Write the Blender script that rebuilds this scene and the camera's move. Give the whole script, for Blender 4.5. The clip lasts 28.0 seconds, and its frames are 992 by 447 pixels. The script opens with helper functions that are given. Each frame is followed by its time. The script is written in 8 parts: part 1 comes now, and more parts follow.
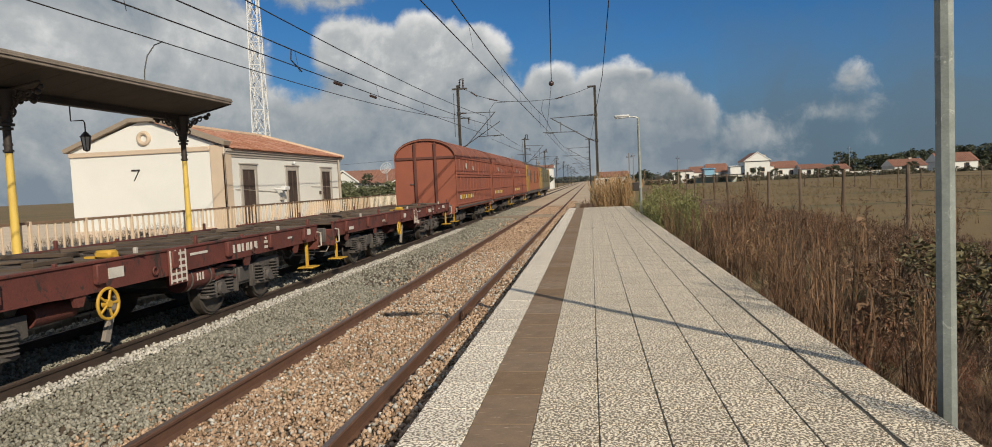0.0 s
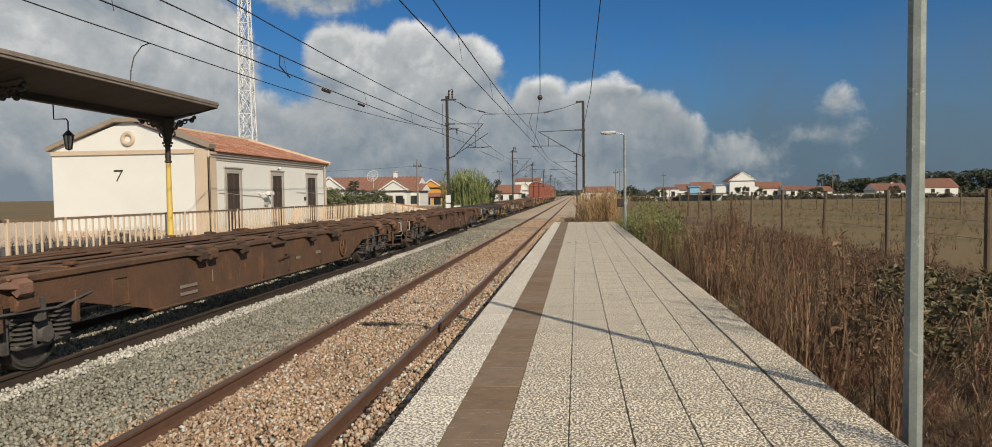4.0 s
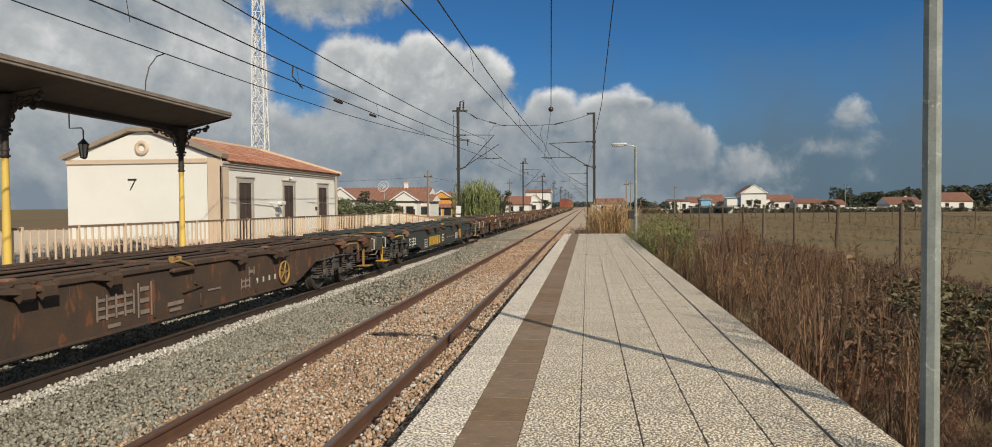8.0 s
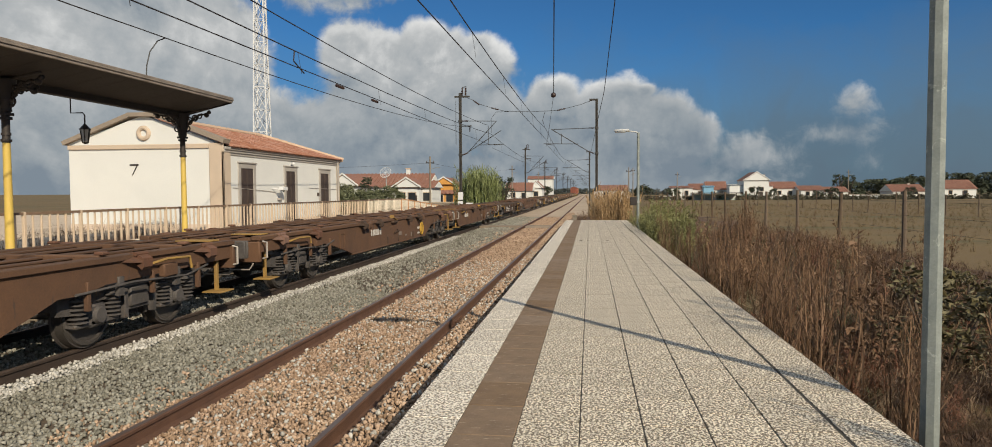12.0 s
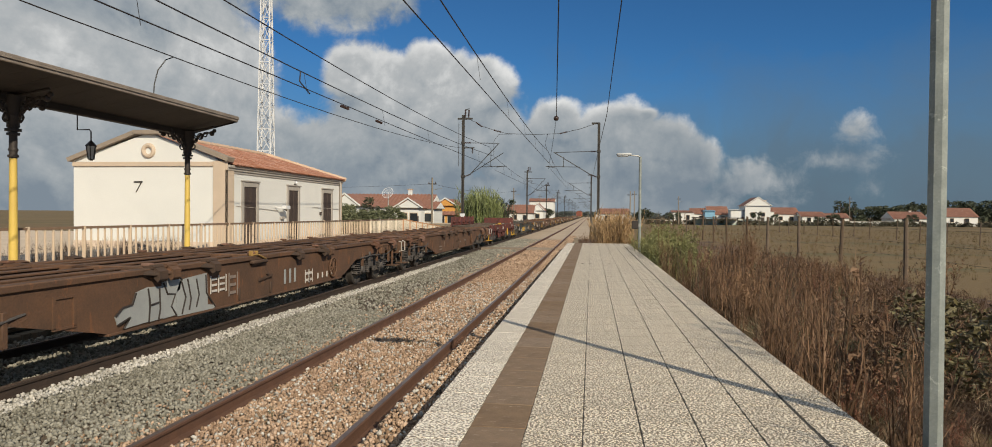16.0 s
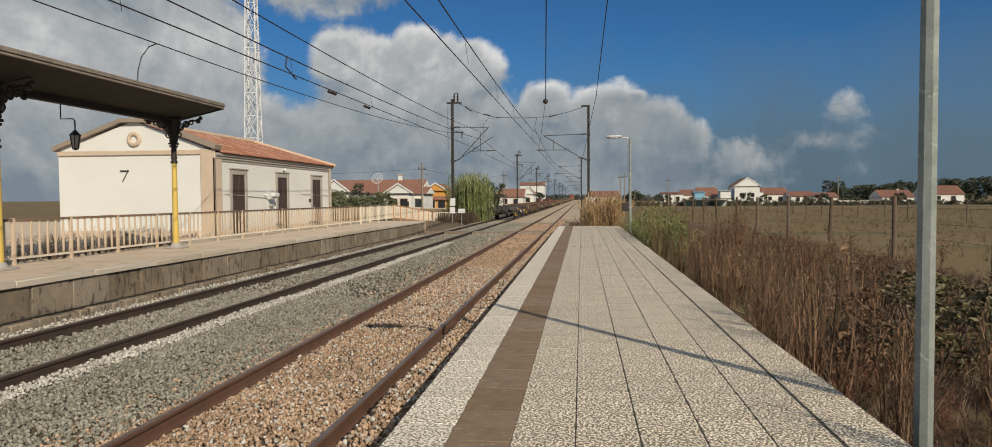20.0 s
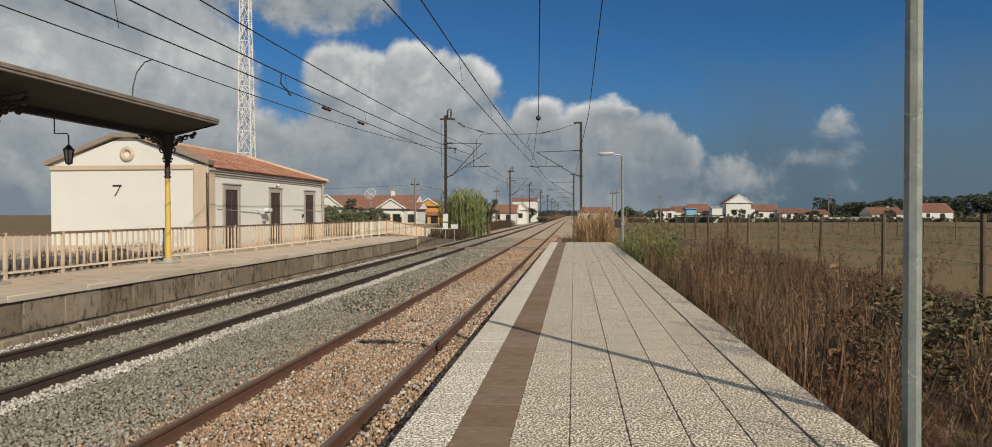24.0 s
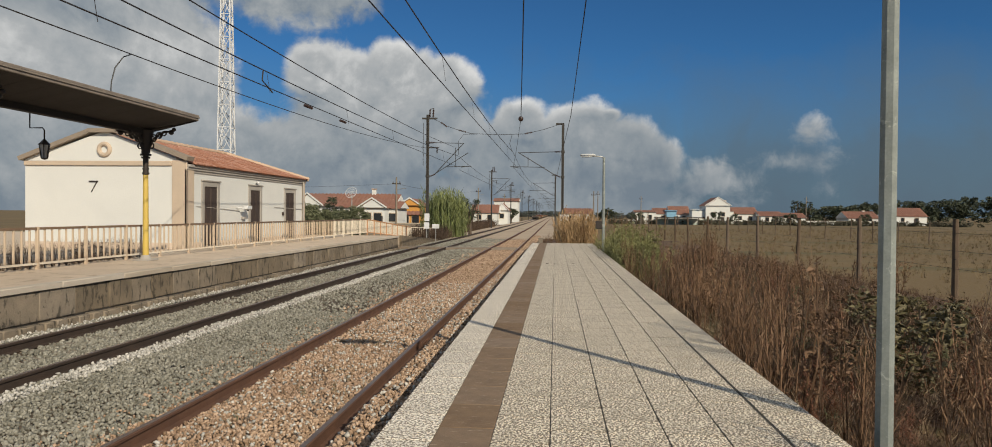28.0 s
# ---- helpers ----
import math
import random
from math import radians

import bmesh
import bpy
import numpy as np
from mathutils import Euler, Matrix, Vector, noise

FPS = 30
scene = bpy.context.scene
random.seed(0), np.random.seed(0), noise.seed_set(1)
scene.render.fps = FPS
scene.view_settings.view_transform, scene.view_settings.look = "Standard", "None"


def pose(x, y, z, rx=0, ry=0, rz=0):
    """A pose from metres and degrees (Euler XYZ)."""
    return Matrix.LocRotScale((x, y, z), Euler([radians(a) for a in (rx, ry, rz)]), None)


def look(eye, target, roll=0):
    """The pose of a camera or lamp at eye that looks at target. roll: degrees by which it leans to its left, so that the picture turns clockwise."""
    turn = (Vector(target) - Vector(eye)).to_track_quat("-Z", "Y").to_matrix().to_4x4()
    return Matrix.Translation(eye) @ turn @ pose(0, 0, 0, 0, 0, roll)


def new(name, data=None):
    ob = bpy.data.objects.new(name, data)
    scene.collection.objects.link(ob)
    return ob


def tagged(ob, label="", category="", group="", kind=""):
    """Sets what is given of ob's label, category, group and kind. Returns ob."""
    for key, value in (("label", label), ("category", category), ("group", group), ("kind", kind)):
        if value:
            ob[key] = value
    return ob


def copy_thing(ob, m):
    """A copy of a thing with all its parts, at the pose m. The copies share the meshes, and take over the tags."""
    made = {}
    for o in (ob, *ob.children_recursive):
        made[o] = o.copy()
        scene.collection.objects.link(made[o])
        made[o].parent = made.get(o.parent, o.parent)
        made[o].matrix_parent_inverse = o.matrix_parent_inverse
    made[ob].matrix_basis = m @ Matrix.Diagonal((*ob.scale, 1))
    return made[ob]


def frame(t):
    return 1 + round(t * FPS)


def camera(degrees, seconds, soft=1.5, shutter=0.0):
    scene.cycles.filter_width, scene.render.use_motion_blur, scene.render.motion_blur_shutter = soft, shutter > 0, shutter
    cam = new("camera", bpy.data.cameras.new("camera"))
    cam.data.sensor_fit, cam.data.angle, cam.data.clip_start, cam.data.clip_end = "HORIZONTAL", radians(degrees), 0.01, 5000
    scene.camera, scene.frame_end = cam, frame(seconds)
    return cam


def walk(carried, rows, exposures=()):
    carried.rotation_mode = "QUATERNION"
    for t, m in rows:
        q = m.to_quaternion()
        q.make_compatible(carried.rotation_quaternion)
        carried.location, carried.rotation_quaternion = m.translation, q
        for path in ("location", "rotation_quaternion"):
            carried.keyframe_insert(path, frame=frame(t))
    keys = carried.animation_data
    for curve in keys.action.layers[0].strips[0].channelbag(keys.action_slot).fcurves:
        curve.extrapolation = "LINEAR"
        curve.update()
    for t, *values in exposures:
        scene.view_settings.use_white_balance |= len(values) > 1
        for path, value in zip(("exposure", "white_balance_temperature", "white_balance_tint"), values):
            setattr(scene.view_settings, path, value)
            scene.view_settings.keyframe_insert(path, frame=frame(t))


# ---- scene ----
# ---------------- camera and its way ----------------
# seconds, x, y, z, yaw, pitch, roll
PATH = [
    (0, -0.040, 0.038, 1.495, 7.71, -3.31, 2.63),
    (0.5, 0.010, -0.055, 1.530, 5.31, -2.93, 0.99),
    (1, 0.029, -0.050, 1.532, 4.63, -2.18, 0.52),
    (1.5, 0.044, -0.046, 1.540, 4.10, -2.16, 0.63),
    (2, 0.031, -0.054, 1.534, 4.41, -1.73, 0.51),
    (2.5, 0.024, -0.038, 1.515, 4.56, -2.04, 0.07),
    (3, 0.027, -0.010, 1.521, 5.32, -2.70, 0.67),
    (3.5, 0.026, 0.000, 1.521, 6.40, -2.69, 0.85),
    (4, 0.023, 0.019, 1.522, 6.64, -2.41, 0.81),
    (4.5, 0.016, 0.011, 1.508, 6.75, -2.23, 0.74),
    (6.5, 0.020, 0.044, 1.514, 7.57, -2.33, 0.69),
    (7, 0.025, 0.023, 1.509, 7.80, -2.18, 0.61),
    (7.5, 0.021, 0.026, 1.507, 7.75, -1.81, 0.50),
    (8, 0.014, 0.033, 1.514, 7.48, -1.48, 0.44),
    (8.5, 0.015, 0.049, 1.504, 7.77, -1.18, 0.07),
    (9, 0.011, 0.039, 1.507, 7.78, -1.74, 0.02),
    (9.5, 0.012, 0.034, 1.505, 7.64, -1.87, 0.02),
    (10, 0.010, 0.041, 1.501, 7.22, -2.31, 0.03),
    (10.5, 0.019, 0.035, 1.517, 7.40, -2.42, 0.70),
    (11, 0.018, 0.025, 1.502, 8.11, -2.39, 0.74),
    (11.5, 0.023, 0.035, 1.506, 7.92, -2.55, 0.76),
    (12, 0.019, 0.047, 1.502, 7.66, -2.59, 0.31),
    (12.5, 0.007, 0.041, 1.503, 7.62, -2.57, -0.03),
    (14.5, 0.008, 0.013, 1.509, 7.67, -1.69, -0.38),
    (15, 0.002, 0.014, 1.507, 7.80, -1.27, -0.41),
    (15.5, -0.007, 0.009, 1.501, 7.85, -1.04, -0.58),
    (16, -0.002, 0.005, 1.501, 7.77, -0.80, -0.48),
    (16.5, -0.011, 0.005, 1.506, 7.62, -1.28, -0.37),
    (17, 0.002, 0.002, 1.513, 8.21, -1.43, -0.09),
    (17.5, -0.014, 0.009, 1.508, 8.13, -1.21, -0.20),
    (18, -0.015, 0.007, 1.508, 8.17, -1.38, -0.48),
    (18.5, -0.026, 0.012, 1.510, 8.12, -1.06, -0.77),
    (19, -0.013, 0.011, 1.512, 7.64, -0.71, -0.57),
    (19.5, -0.021, 0.018, 1.498, 7.09, -1.62, 0.03),
    (20, -0.004, 0.045, 1.496, 6.99, -2.09, 0.37),
    (20.5, -0.011, 0.011, 1.512, 7.44, -1.80, 0.25),
    (21, -0.010, 0.007, 1.511, 7.74, -1.60, 0.33),
    (21.5, -0.016, 0.009, 1.509, 7.40, -1.67, 0.25),
    (23.5, -0.022, -0.018, 1.516, 6.47, -1.04, -0.15),
    (24, -0.014, -0.029, 1.513, 6.38, -0.81, 0.14),
    (24.5, -0.023, -0.037, 1.513, 5.92, -0.90, -0.26),
    (25, -0.031, -0.035, 1.517, 5.24, -0.67, -0.26),
    (25.5, -0.031, -0.058, 1.519, 5.17, -0.43, -0.32),
    (26, -0.023, -0.049, 1.509, 4.95, -0.45, -0.16),
    (26.5, -0.033, -0.061, 1.510, 4.79, -0.33, -0.06),
    (27, -0.031, -0.055, 1.527, 4.59, -0.55, -0.16),
    (27.5, -0.020, -0.063, 1.522, 4.43, -0.59, -0.54),
    (28, -0.023, -0.055, 1.522, 4.85, -0.80, -0.47),
]
cam = camera(70.80, 28.0, soft=0.9)
walk(cam, [(t, pose(x, y, z, 90 + p, r, a)) for t, x, y, z, a, p, r in PATH], exposures=[(0.0, 0.0), (17.0, 0.0), (20.0, -0.12), (28.0, -0.15)])

# ---------------- sky, sun ----------------
SUN_TO = Vector((0.603, -0.798, math.tan(radians(30)))).normalized()
sun = new("sun", bpy.data.lights.new("sun", "SUN"))
sun.data.energy, sun.data.angle, sun.data.color = 4.8, radians(0.5), (1.0, 0.865, 0.665)
sun.matrix_world = look((0, 0, 60), Vector((0, 0, 60)) - SUN_TO)


class Nodes:
    """Short hand for building node trees."""

    def __init__(self, tree):
        self.t = tree
        tree.nodes.clear()

    def add(self, kind):
        return self.t.nodes.new(kind)

    def link(self, a, b):
        self.t.links.new(a, b)

    def put(self, sock, v):
        if isinstance(v, bpy.types.NodeSocket):
            self.link(v, sock)
        else:
            sock.default_value = v

    def math(self, op, a, b=0.0, c=0.0, clamp=False):
        n = self.add("ShaderNodeMath")
        n.operation, n.use_clamp = op, clamp
        for s, v in zip(n.inputs, (a, b, c)):
            self.put(s, v)
        return n.outputs[0]

    def noise(self, vec, scale, detail=4.0, rough=0.55, dist=0.0):
        n = self.add("ShaderNodeTexNoise")
        self.put(n.inputs["Vector"], vec)
        n.inputs["Scale"].default_value, n.inputs["Detail"].default_value = scale, detail
        n.inputs["Roughness"].default_value, n.inputs["Distortion"].default_value = rough, dist
        return n.outputs["Fac"]

    def voronoi(self, vec, scale, feature="F1", out="Distance", rnd=1.0):
        n = self.add("ShaderNodeTexVoronoi")
        n.feature = feature
        self.put(n.inputs["Vector"], vec)
        n.inputs["Scale"].default_value, n.inputs["Randomness"].default_value = scale, rnd
        return n.outputs[out]

    def ramp(self, fac, stops, mode="LINEAR"):
        n = self.add("ShaderNodeValToRGB")
        n.color_ramp.interpolation = mode
        e = n.color_ramp.elements
        while len(e) < len(stops):
            e.new(0.5)
        for el, (p, c) in zip(e, stops):
            el.position = p
            el.color = (c, c, c, 1) if isinstance(c, (int, float)) else (*c, 1)
        self.put(n.inputs[0], fac)
        return n.outputs[0]

    def mix(self, fac, a, b, blend="MIX"):
        n = self.add("ShaderNodeMix")
        n.data_type, n.blend_type = "RGBA", blend
        self.put(n.inputs[0], fac)
        for s, v in ((n.inputs[6], a), (n.inputs[7], b)):
            self.put(s, (*v, 1) if isinstance(v, tuple) and len(v) == 3 else v)
        return n.outputs[2]


def make_sky():
    w = bpy.data.worlds.new("sky")
    scene.world = w
    w.use_nodes = True
    N = Nodes(w.node_tree)
    sky = N.add("ShaderNodeTexSky")
    sky.sky_type, sky.sun_disc, sky.sun_elevation = "NISHITA", False, radians(30)
    sky.sun_rotation = math.atan2(SUN_TO.x, SUN_TO.y)
    sky.altitude, sky.air_density, sky.dust_density, sky.ozone_density = 1500, 1.0, 0.1, 4.0
    tc = N.add("ShaderNodeTexCoord")
    d = tc.outputs["Generated"]
    sep = N.add("ShaderNodeSeparateXYZ")
    N.link(d, sep.inputs[0])
    az = N.math("MULTIPLY", N.math("ARCTAN2", sep.outputs[0], sep.outputs[1]), 57.2958)
    el = N.math("MULTIPLY", N.math("ARCSINE", sep.outputs[2]), 57.2958)
    # cloud puffs: azimuth, elevation, half widths (degrees), weight
    puffs = [(-14.0, 7.0, 8.8, 6.6, 1.2), (-19.2, 10.9, 3.0, 2.9, 1.0), (-13.0, 11.6, 3.6, 2.9, 1.0), (-9.3, 10.0, 3.6, 2.9, 1.0), (-16.3, 11.0, 3.2, 2.4, 0.9),
             (-18.0, 4.0, 7.5, 5.5, 1.1), (-8.4, 6.0, 3.4, 4.2, 1.0), (-2.7, 7.2, 2.6, 2.5, 1.0), (2.0, 6.4, 4.6, 3.0, 1.1), (5.5, 5.6, 3.3, 2.7, 1.0), (7.4, 4.0, 2.8, 2.8, 0.9),
             (-4.0, 4.0, 5.5, 3.8, 1.1), (3.0, 3.0, 7.5, 3.2, 1.0), (-31.0, 9.0, 6.6, 8.0, 1.1), (-40.0, 8.0, 10.0, 11.0, 1.2), (-26.5, 5.2, 4.8, 3.8, 1.0), (-34.0, 16.0, 8.0, 5.0, 1.0),
             (-23.0, 3.6, 6.5, 4.4, 1.0), (-21.0, 18.0, 9.0, 4.2, 0.9), (-28.0, 18.0, 7.0, 3.0, 0.8), (13.5, 2.6, 7.0, 2.0, 0.34), (19.3, 6.0, 1.7, 1.5, 0.3), (17.5, 4.0, 5.0, 1.6, 0.3),
             (-15.0, 1.0, 16.0, 3.4, 1.0), (2.0, 1.0, 10.0, 2.6, 1.0), (-38.0, 2.0, 14.0, 5.0, 1.0), (4.3, 7.9, 1.3, 0.8, 0.7), (-70.0, 10.0, 22.0, 16.0, 1.0), (75.0, 12.0, 20.0, 9.0, 0.9), (130.0, 14.0, 30.0, 8.0, 0.9), (-140.0, 18.0, 30.0, 10.0, 0.9),
             # wide cloud cover overhead, out of view, added for neutral fill light
             (0.0, 62.0, 900.0, 36.0, 0.9)]
    n1 = N.noise(d, 9.0, 9.0, 0.58, 0.35)
    n2 = N.noise(d, 34.0, 8.0, 0.62, 0.3)
    lumps = N.voronoi(d, 26.0, "SMOOTH_F1")

    def mass(up):
        """How deep inside the puffs a direction lies, looking up by some degrees."""
        here = N.add("ShaderNodeCombineXYZ")
        N.put(here.inputs[0], az)
        N.put(here.inputs[1], N.math("ADD", el, up))
        body = None
        for a0, e0, wa, we, k in puffs:
            v = N.add("ShaderNodeVectorMath")
            v.operation = "MULTIPLY_ADD"
            N.link(here.outputs[0], v.inputs[0])
            v.inputs[1].default_value, v.inputs[2].default_value = (1 / wa, 1 / we, 0), (-a0 / wa, -e0 / we, 0)
            r = N.add("ShaderNodeVectorMath")
            r.operation = "LENGTH"
            N.link(v.outputs[0], r.inputs[0])
            m = N.math("MULTIPLY_ADD", r.outputs["Value"], -k, k)
            body = m if body is None else N.math("SMOOTH_MAX", body, m, 0.12)
        return body

    body, above = mass(0.0), mass(1.3)
    ragged = N.math("ADD", N.math("MULTIPLY", N.math("SUBTRACT", n1, 0.5), 0.75), N.math("MULTIPLY", N.math("SUBTRACT", n2, 0.5), 0.5))
    ragged = N.math("SUBTRACT", ragged, N.math("MULTIPLY", N.math("SUBTRACT", lumps, 0.4), 0.22))
    dens = N.math("ADD", body, ragged)
    mask = N.ramp(dens, [(0.0, 0.0), (0.30, 1.0)], "EASE")
    # shading of the cloud masses: lit tops, grey bellies
    off = N.add("ShaderNodeVectorMath")
    off.operation = "ADD"
    N.link(d, off.inputs[0])
    off.inputs[1].default_value = (0.012, -0.01, 0.03)
    n3 = N.noise(off.outputs[0], 9.0, 9.0, 0.58, 0.35)
    n4 = N.noise(off.outputs[0], 34.0, 8.0, 0.62, 0.3)
    slope = N.math("ADD", N.math("MULTIPLY", N.math("SUBTRACT", n1, n3), 1.7), N.math("MULTIPLY", N.math("SUBTRACT", n2, n4), 0.5))
    rim = N.math("MULTIPLY", N.math("SUBTRACT", body, above), 1.25)
    edge = N.ramp(dens, [(0.12, 1.0), (0.55, 0.0)])
    high = N.ramp(N.math("DIVIDE", el, 20.0), [(0.08, 0.0), (0.5, 1.0), (0.64, 0.95), (0.78, 0.4)])
    lit = N.math("ADD", N.math("ADD", N.math("MULTIPLY", N.math("MULTIPLY", rim, edge), 1.0), N.math("MULTIPLY", slope, 0.85)), N.math("MULTIPLY_ADD", high, 0.42, 0.17))
    cloud = N.ramp(lit, [(0.0, (0.222, 0.268, 0.315)), (0.32, (0.34, 0.375, 0.40)), (0.62, (0.47, 0.488, 0.495)), (1.0, (0.78, 0.78, 0.765))])
    bg = N.add("ShaderNodeBackground")
    bgc = N.add("ShaderNodeBackground")
    out = N.add("ShaderNodeOutputWorld")
    N.link(N.mix(1.0, sky.outputs[0], (0.43, 0.88, 1.16), "MULTIPLY"), bg.inputs[0])
    bg.inputs[1].default_value = SKY_STRENGTH
    N.link(cloud, bgc.inputs[0])
    bgc.inputs[1].default_value = CLOUD_STRENGTH
    # grey-blue haze low down
    hz = N.add("ShaderNodeBackground")
    hz.inputs[0].default_value, hz.inputs[1].default_value = (0.112, 0.165, 0.215, 1), 1.0
    side = N.ramp(N.math("DIVIDE", N.math("ADD", az, 40.0), 80.0), [(0.05, 0.45), (0.42, 0.55), (0.62, 1.0)])
    hfac = N.math("MULTIPLY", N.ramp(N.math("DIVIDE", N.math("ADD", el, N.math("MULTIPLY", N.math("SUBTRACT", n1, 0.5), 9.0)), 13.0), [(0.0, 1.0), (0.35, 0.85), (1.0, 0.0)]), side)
    hx = N.add("ShaderNodeMixShader")
    hc = N.add("ShaderNodeMixShader")
    mx = N.add("ShaderNodeMixShader")
    N.link(mask, mx.inputs[0])
    N.link(hx.outputs[0], mx.inputs[1])
    N.link(hc.outputs[0], mx.inputs[2])
    N.link(bgc.outputs[0], hc.inputs[1])
    N.link(hz.outputs[0], hc.inputs[2])
    N.link(hfac, hx.inputs[0])
    N.link(N.math("MULTIPLY", hfac, 0.28), hc.inputs[0])
    N.link(bg.outputs[0], hx.inputs[1])
    N.link(hz.outputs[0], hx.inputs[2])
    N.link(mx.outputs[0], out.inputs[0])


SKY_STRENGTH, CLOUD_STRENGTH = 0.06, 1.0
make_sky()


# ---------------- materials ----------------
def mat(name, a, b=None, rough=0.7, metal=0.0, scale=1.5, fine=40.0, bump=0.15, dist=0.01, spread=0.5, third=None, third_at=0.62, rnd=0.0, island=0.0, coord="Object", stretch=None):
    """A surface with two scales of variation: a and b mix over stains, third breaks through in patches, fine grain gives relief."""
    m = bpy.data.materials.new(name)
    m.use_nodes = True
    N = Nodes(m.node_tree)
    out = N.add("ShaderNodeOutputMaterial")
    bs = N.add("ShaderNodeBsdfPrincipled")
    N.link(bs.outputs[0], out.inputs[0])
    v = N.add("ShaderNodeTexCoord").outputs[coord]
    b = b or tuple(c * 0.72 for c in a)
    big = N.noise(v, scale, 6.0, 0.6, 0.3)
    small = N.noise(v, fine, 4.0, 0.6)
    f = N.math("ADD", N.math("MULTIPLY", big, 0.7), N.math("MULTIPLY", small, 0.3))
    col = N.mix(N.ramp(f, [(0.5 - spread * 0.35, 0.0), (0.5 + spread * 0.35, 1.0)]), a, b)
    if third:
        tv = v
        if stretch:
            mp = N.add("ShaderNodeVectorMath")
            mp.operation = "MULTIPLY"
            N.link(v, mp.inputs[0])
            mp.inputs[1].default_value = stretch
            tv = mp.outputs[0]
        col = N.mix(N.ramp(N.noise(tv, scale * 2.3, 8.0, 0.7, 0.6), [(third_at, 0.0), (third_at + 0.06, 1.0)]), col, third)
    if rnd or island:
        src = N.add("ShaderNodeObjectInfo").outputs["Random"] if rnd else N.add("ShaderNodeNewGeometry").outputs["Random Per Island"]
        k = rnd or island
        g = N.math("ADD", 1.0 - k, N.math("MULTIPLY", src, 2 * k))
        hsv = N.add("ShaderNodeHueSaturation")
        N.put(hsv.inputs["Value"], g)
        N.put(hsv.inputs["Saturation"], N.math("ADD", 1.02, N.math("MULTIPLY", src, -0.25)))
        N.put(hsv.inputs["Color"], col)
        col = hsv.outputs[0]
    N.put(bs.inputs["Base Color"], col)
    N.put(bs.inputs["Roughness"], N.math("ADD", rough - 0.1, N.math("MULTIPLY", f, 0.2), clamp=True))
    bs.inputs["Metallic"].default_value = metal
    if bump:
        bp = N.add("ShaderNodeBump")
        bp.inputs["Strength"].default_value, bp.inputs["Distance"].default_value = min(1.0, bump * 3), dist
        N.put(bp.inputs["Height"], N.math("ADD", small, N.math("MULTIPLY", big, 0.5)))
        N.link(bp.outputs[0], bs.inputs["Normal"])
    return m


def speckled(name, base, dark, scale, amount, rough=0.75, rnd=0.06):
    """Terrazzo-like slab: dark chips in a pale ground."""
    m = bpy.data.materials.new(name)
    m.use_nodes = True
    N = Nodes(m.node_tree)
    out = N.add("ShaderNodeOutputMaterial")
    bs = N.add("ShaderNodeBsdfPrincipled")
    N.link(bs.outputs[0], out.inputs[0])
    v = N.add("ShaderNodeTexCoord").outputs["Object"]
    chips = N.noise(v, scale, 2.0, 0.5, 0.6)
    chips2 = N.voronoi(v, scale * 1.1)
    f = N.math("SUBTRACT", chips, N.math("MULTIPLY", chips2, 0.12))
    k = N.ramp(f, [(amount - 0.03, 1.0), (amount + 0.02, 0.0)])
    worn = N.noise(v, 1.1, 6.0, 0.6)
    ground = N.mix(N.ramp(worn, [(0.35, 0.0), (0.7, 1.0)]), base, tuple(c * 0.84 for c in base))
    tan = N.mix(N.ramp(N.noise(v, scale * 0.8, 2.0, 0.5), [(0.55, 0.0), (0.66, 1.0)]), ground, (base[0] * 0.8, base[1] * 0.7, base[2] * 0.56))
    col = N.mix(k, tan, dark)
    g = N.add("ShaderNodeObjectInfo").outputs["Random"]
    hsv = N.add("ShaderNodeHueSaturation")
    N.put(hsv.inputs["Value"], N.math("ADD", 1.0 - rnd, N.math("MULTIPLY", g, 2 * rnd)))
    N.put(hsv.inputs["Color"], col)
    N.put(bs.inputs["Base Color"], hsv.outputs[0])
    bs.inputs["Roughness"].default_value = rough
    bp = N.add("ShaderNodeBump")
    bp.inputs["Strength"].default_value, bp.inputs["Distance"].default_value = 0.35, 0.004
    N.put(bp.inputs["Height"], f)
    N.link(bp.outputs[0], bs.inputs["Normal"])
    return m


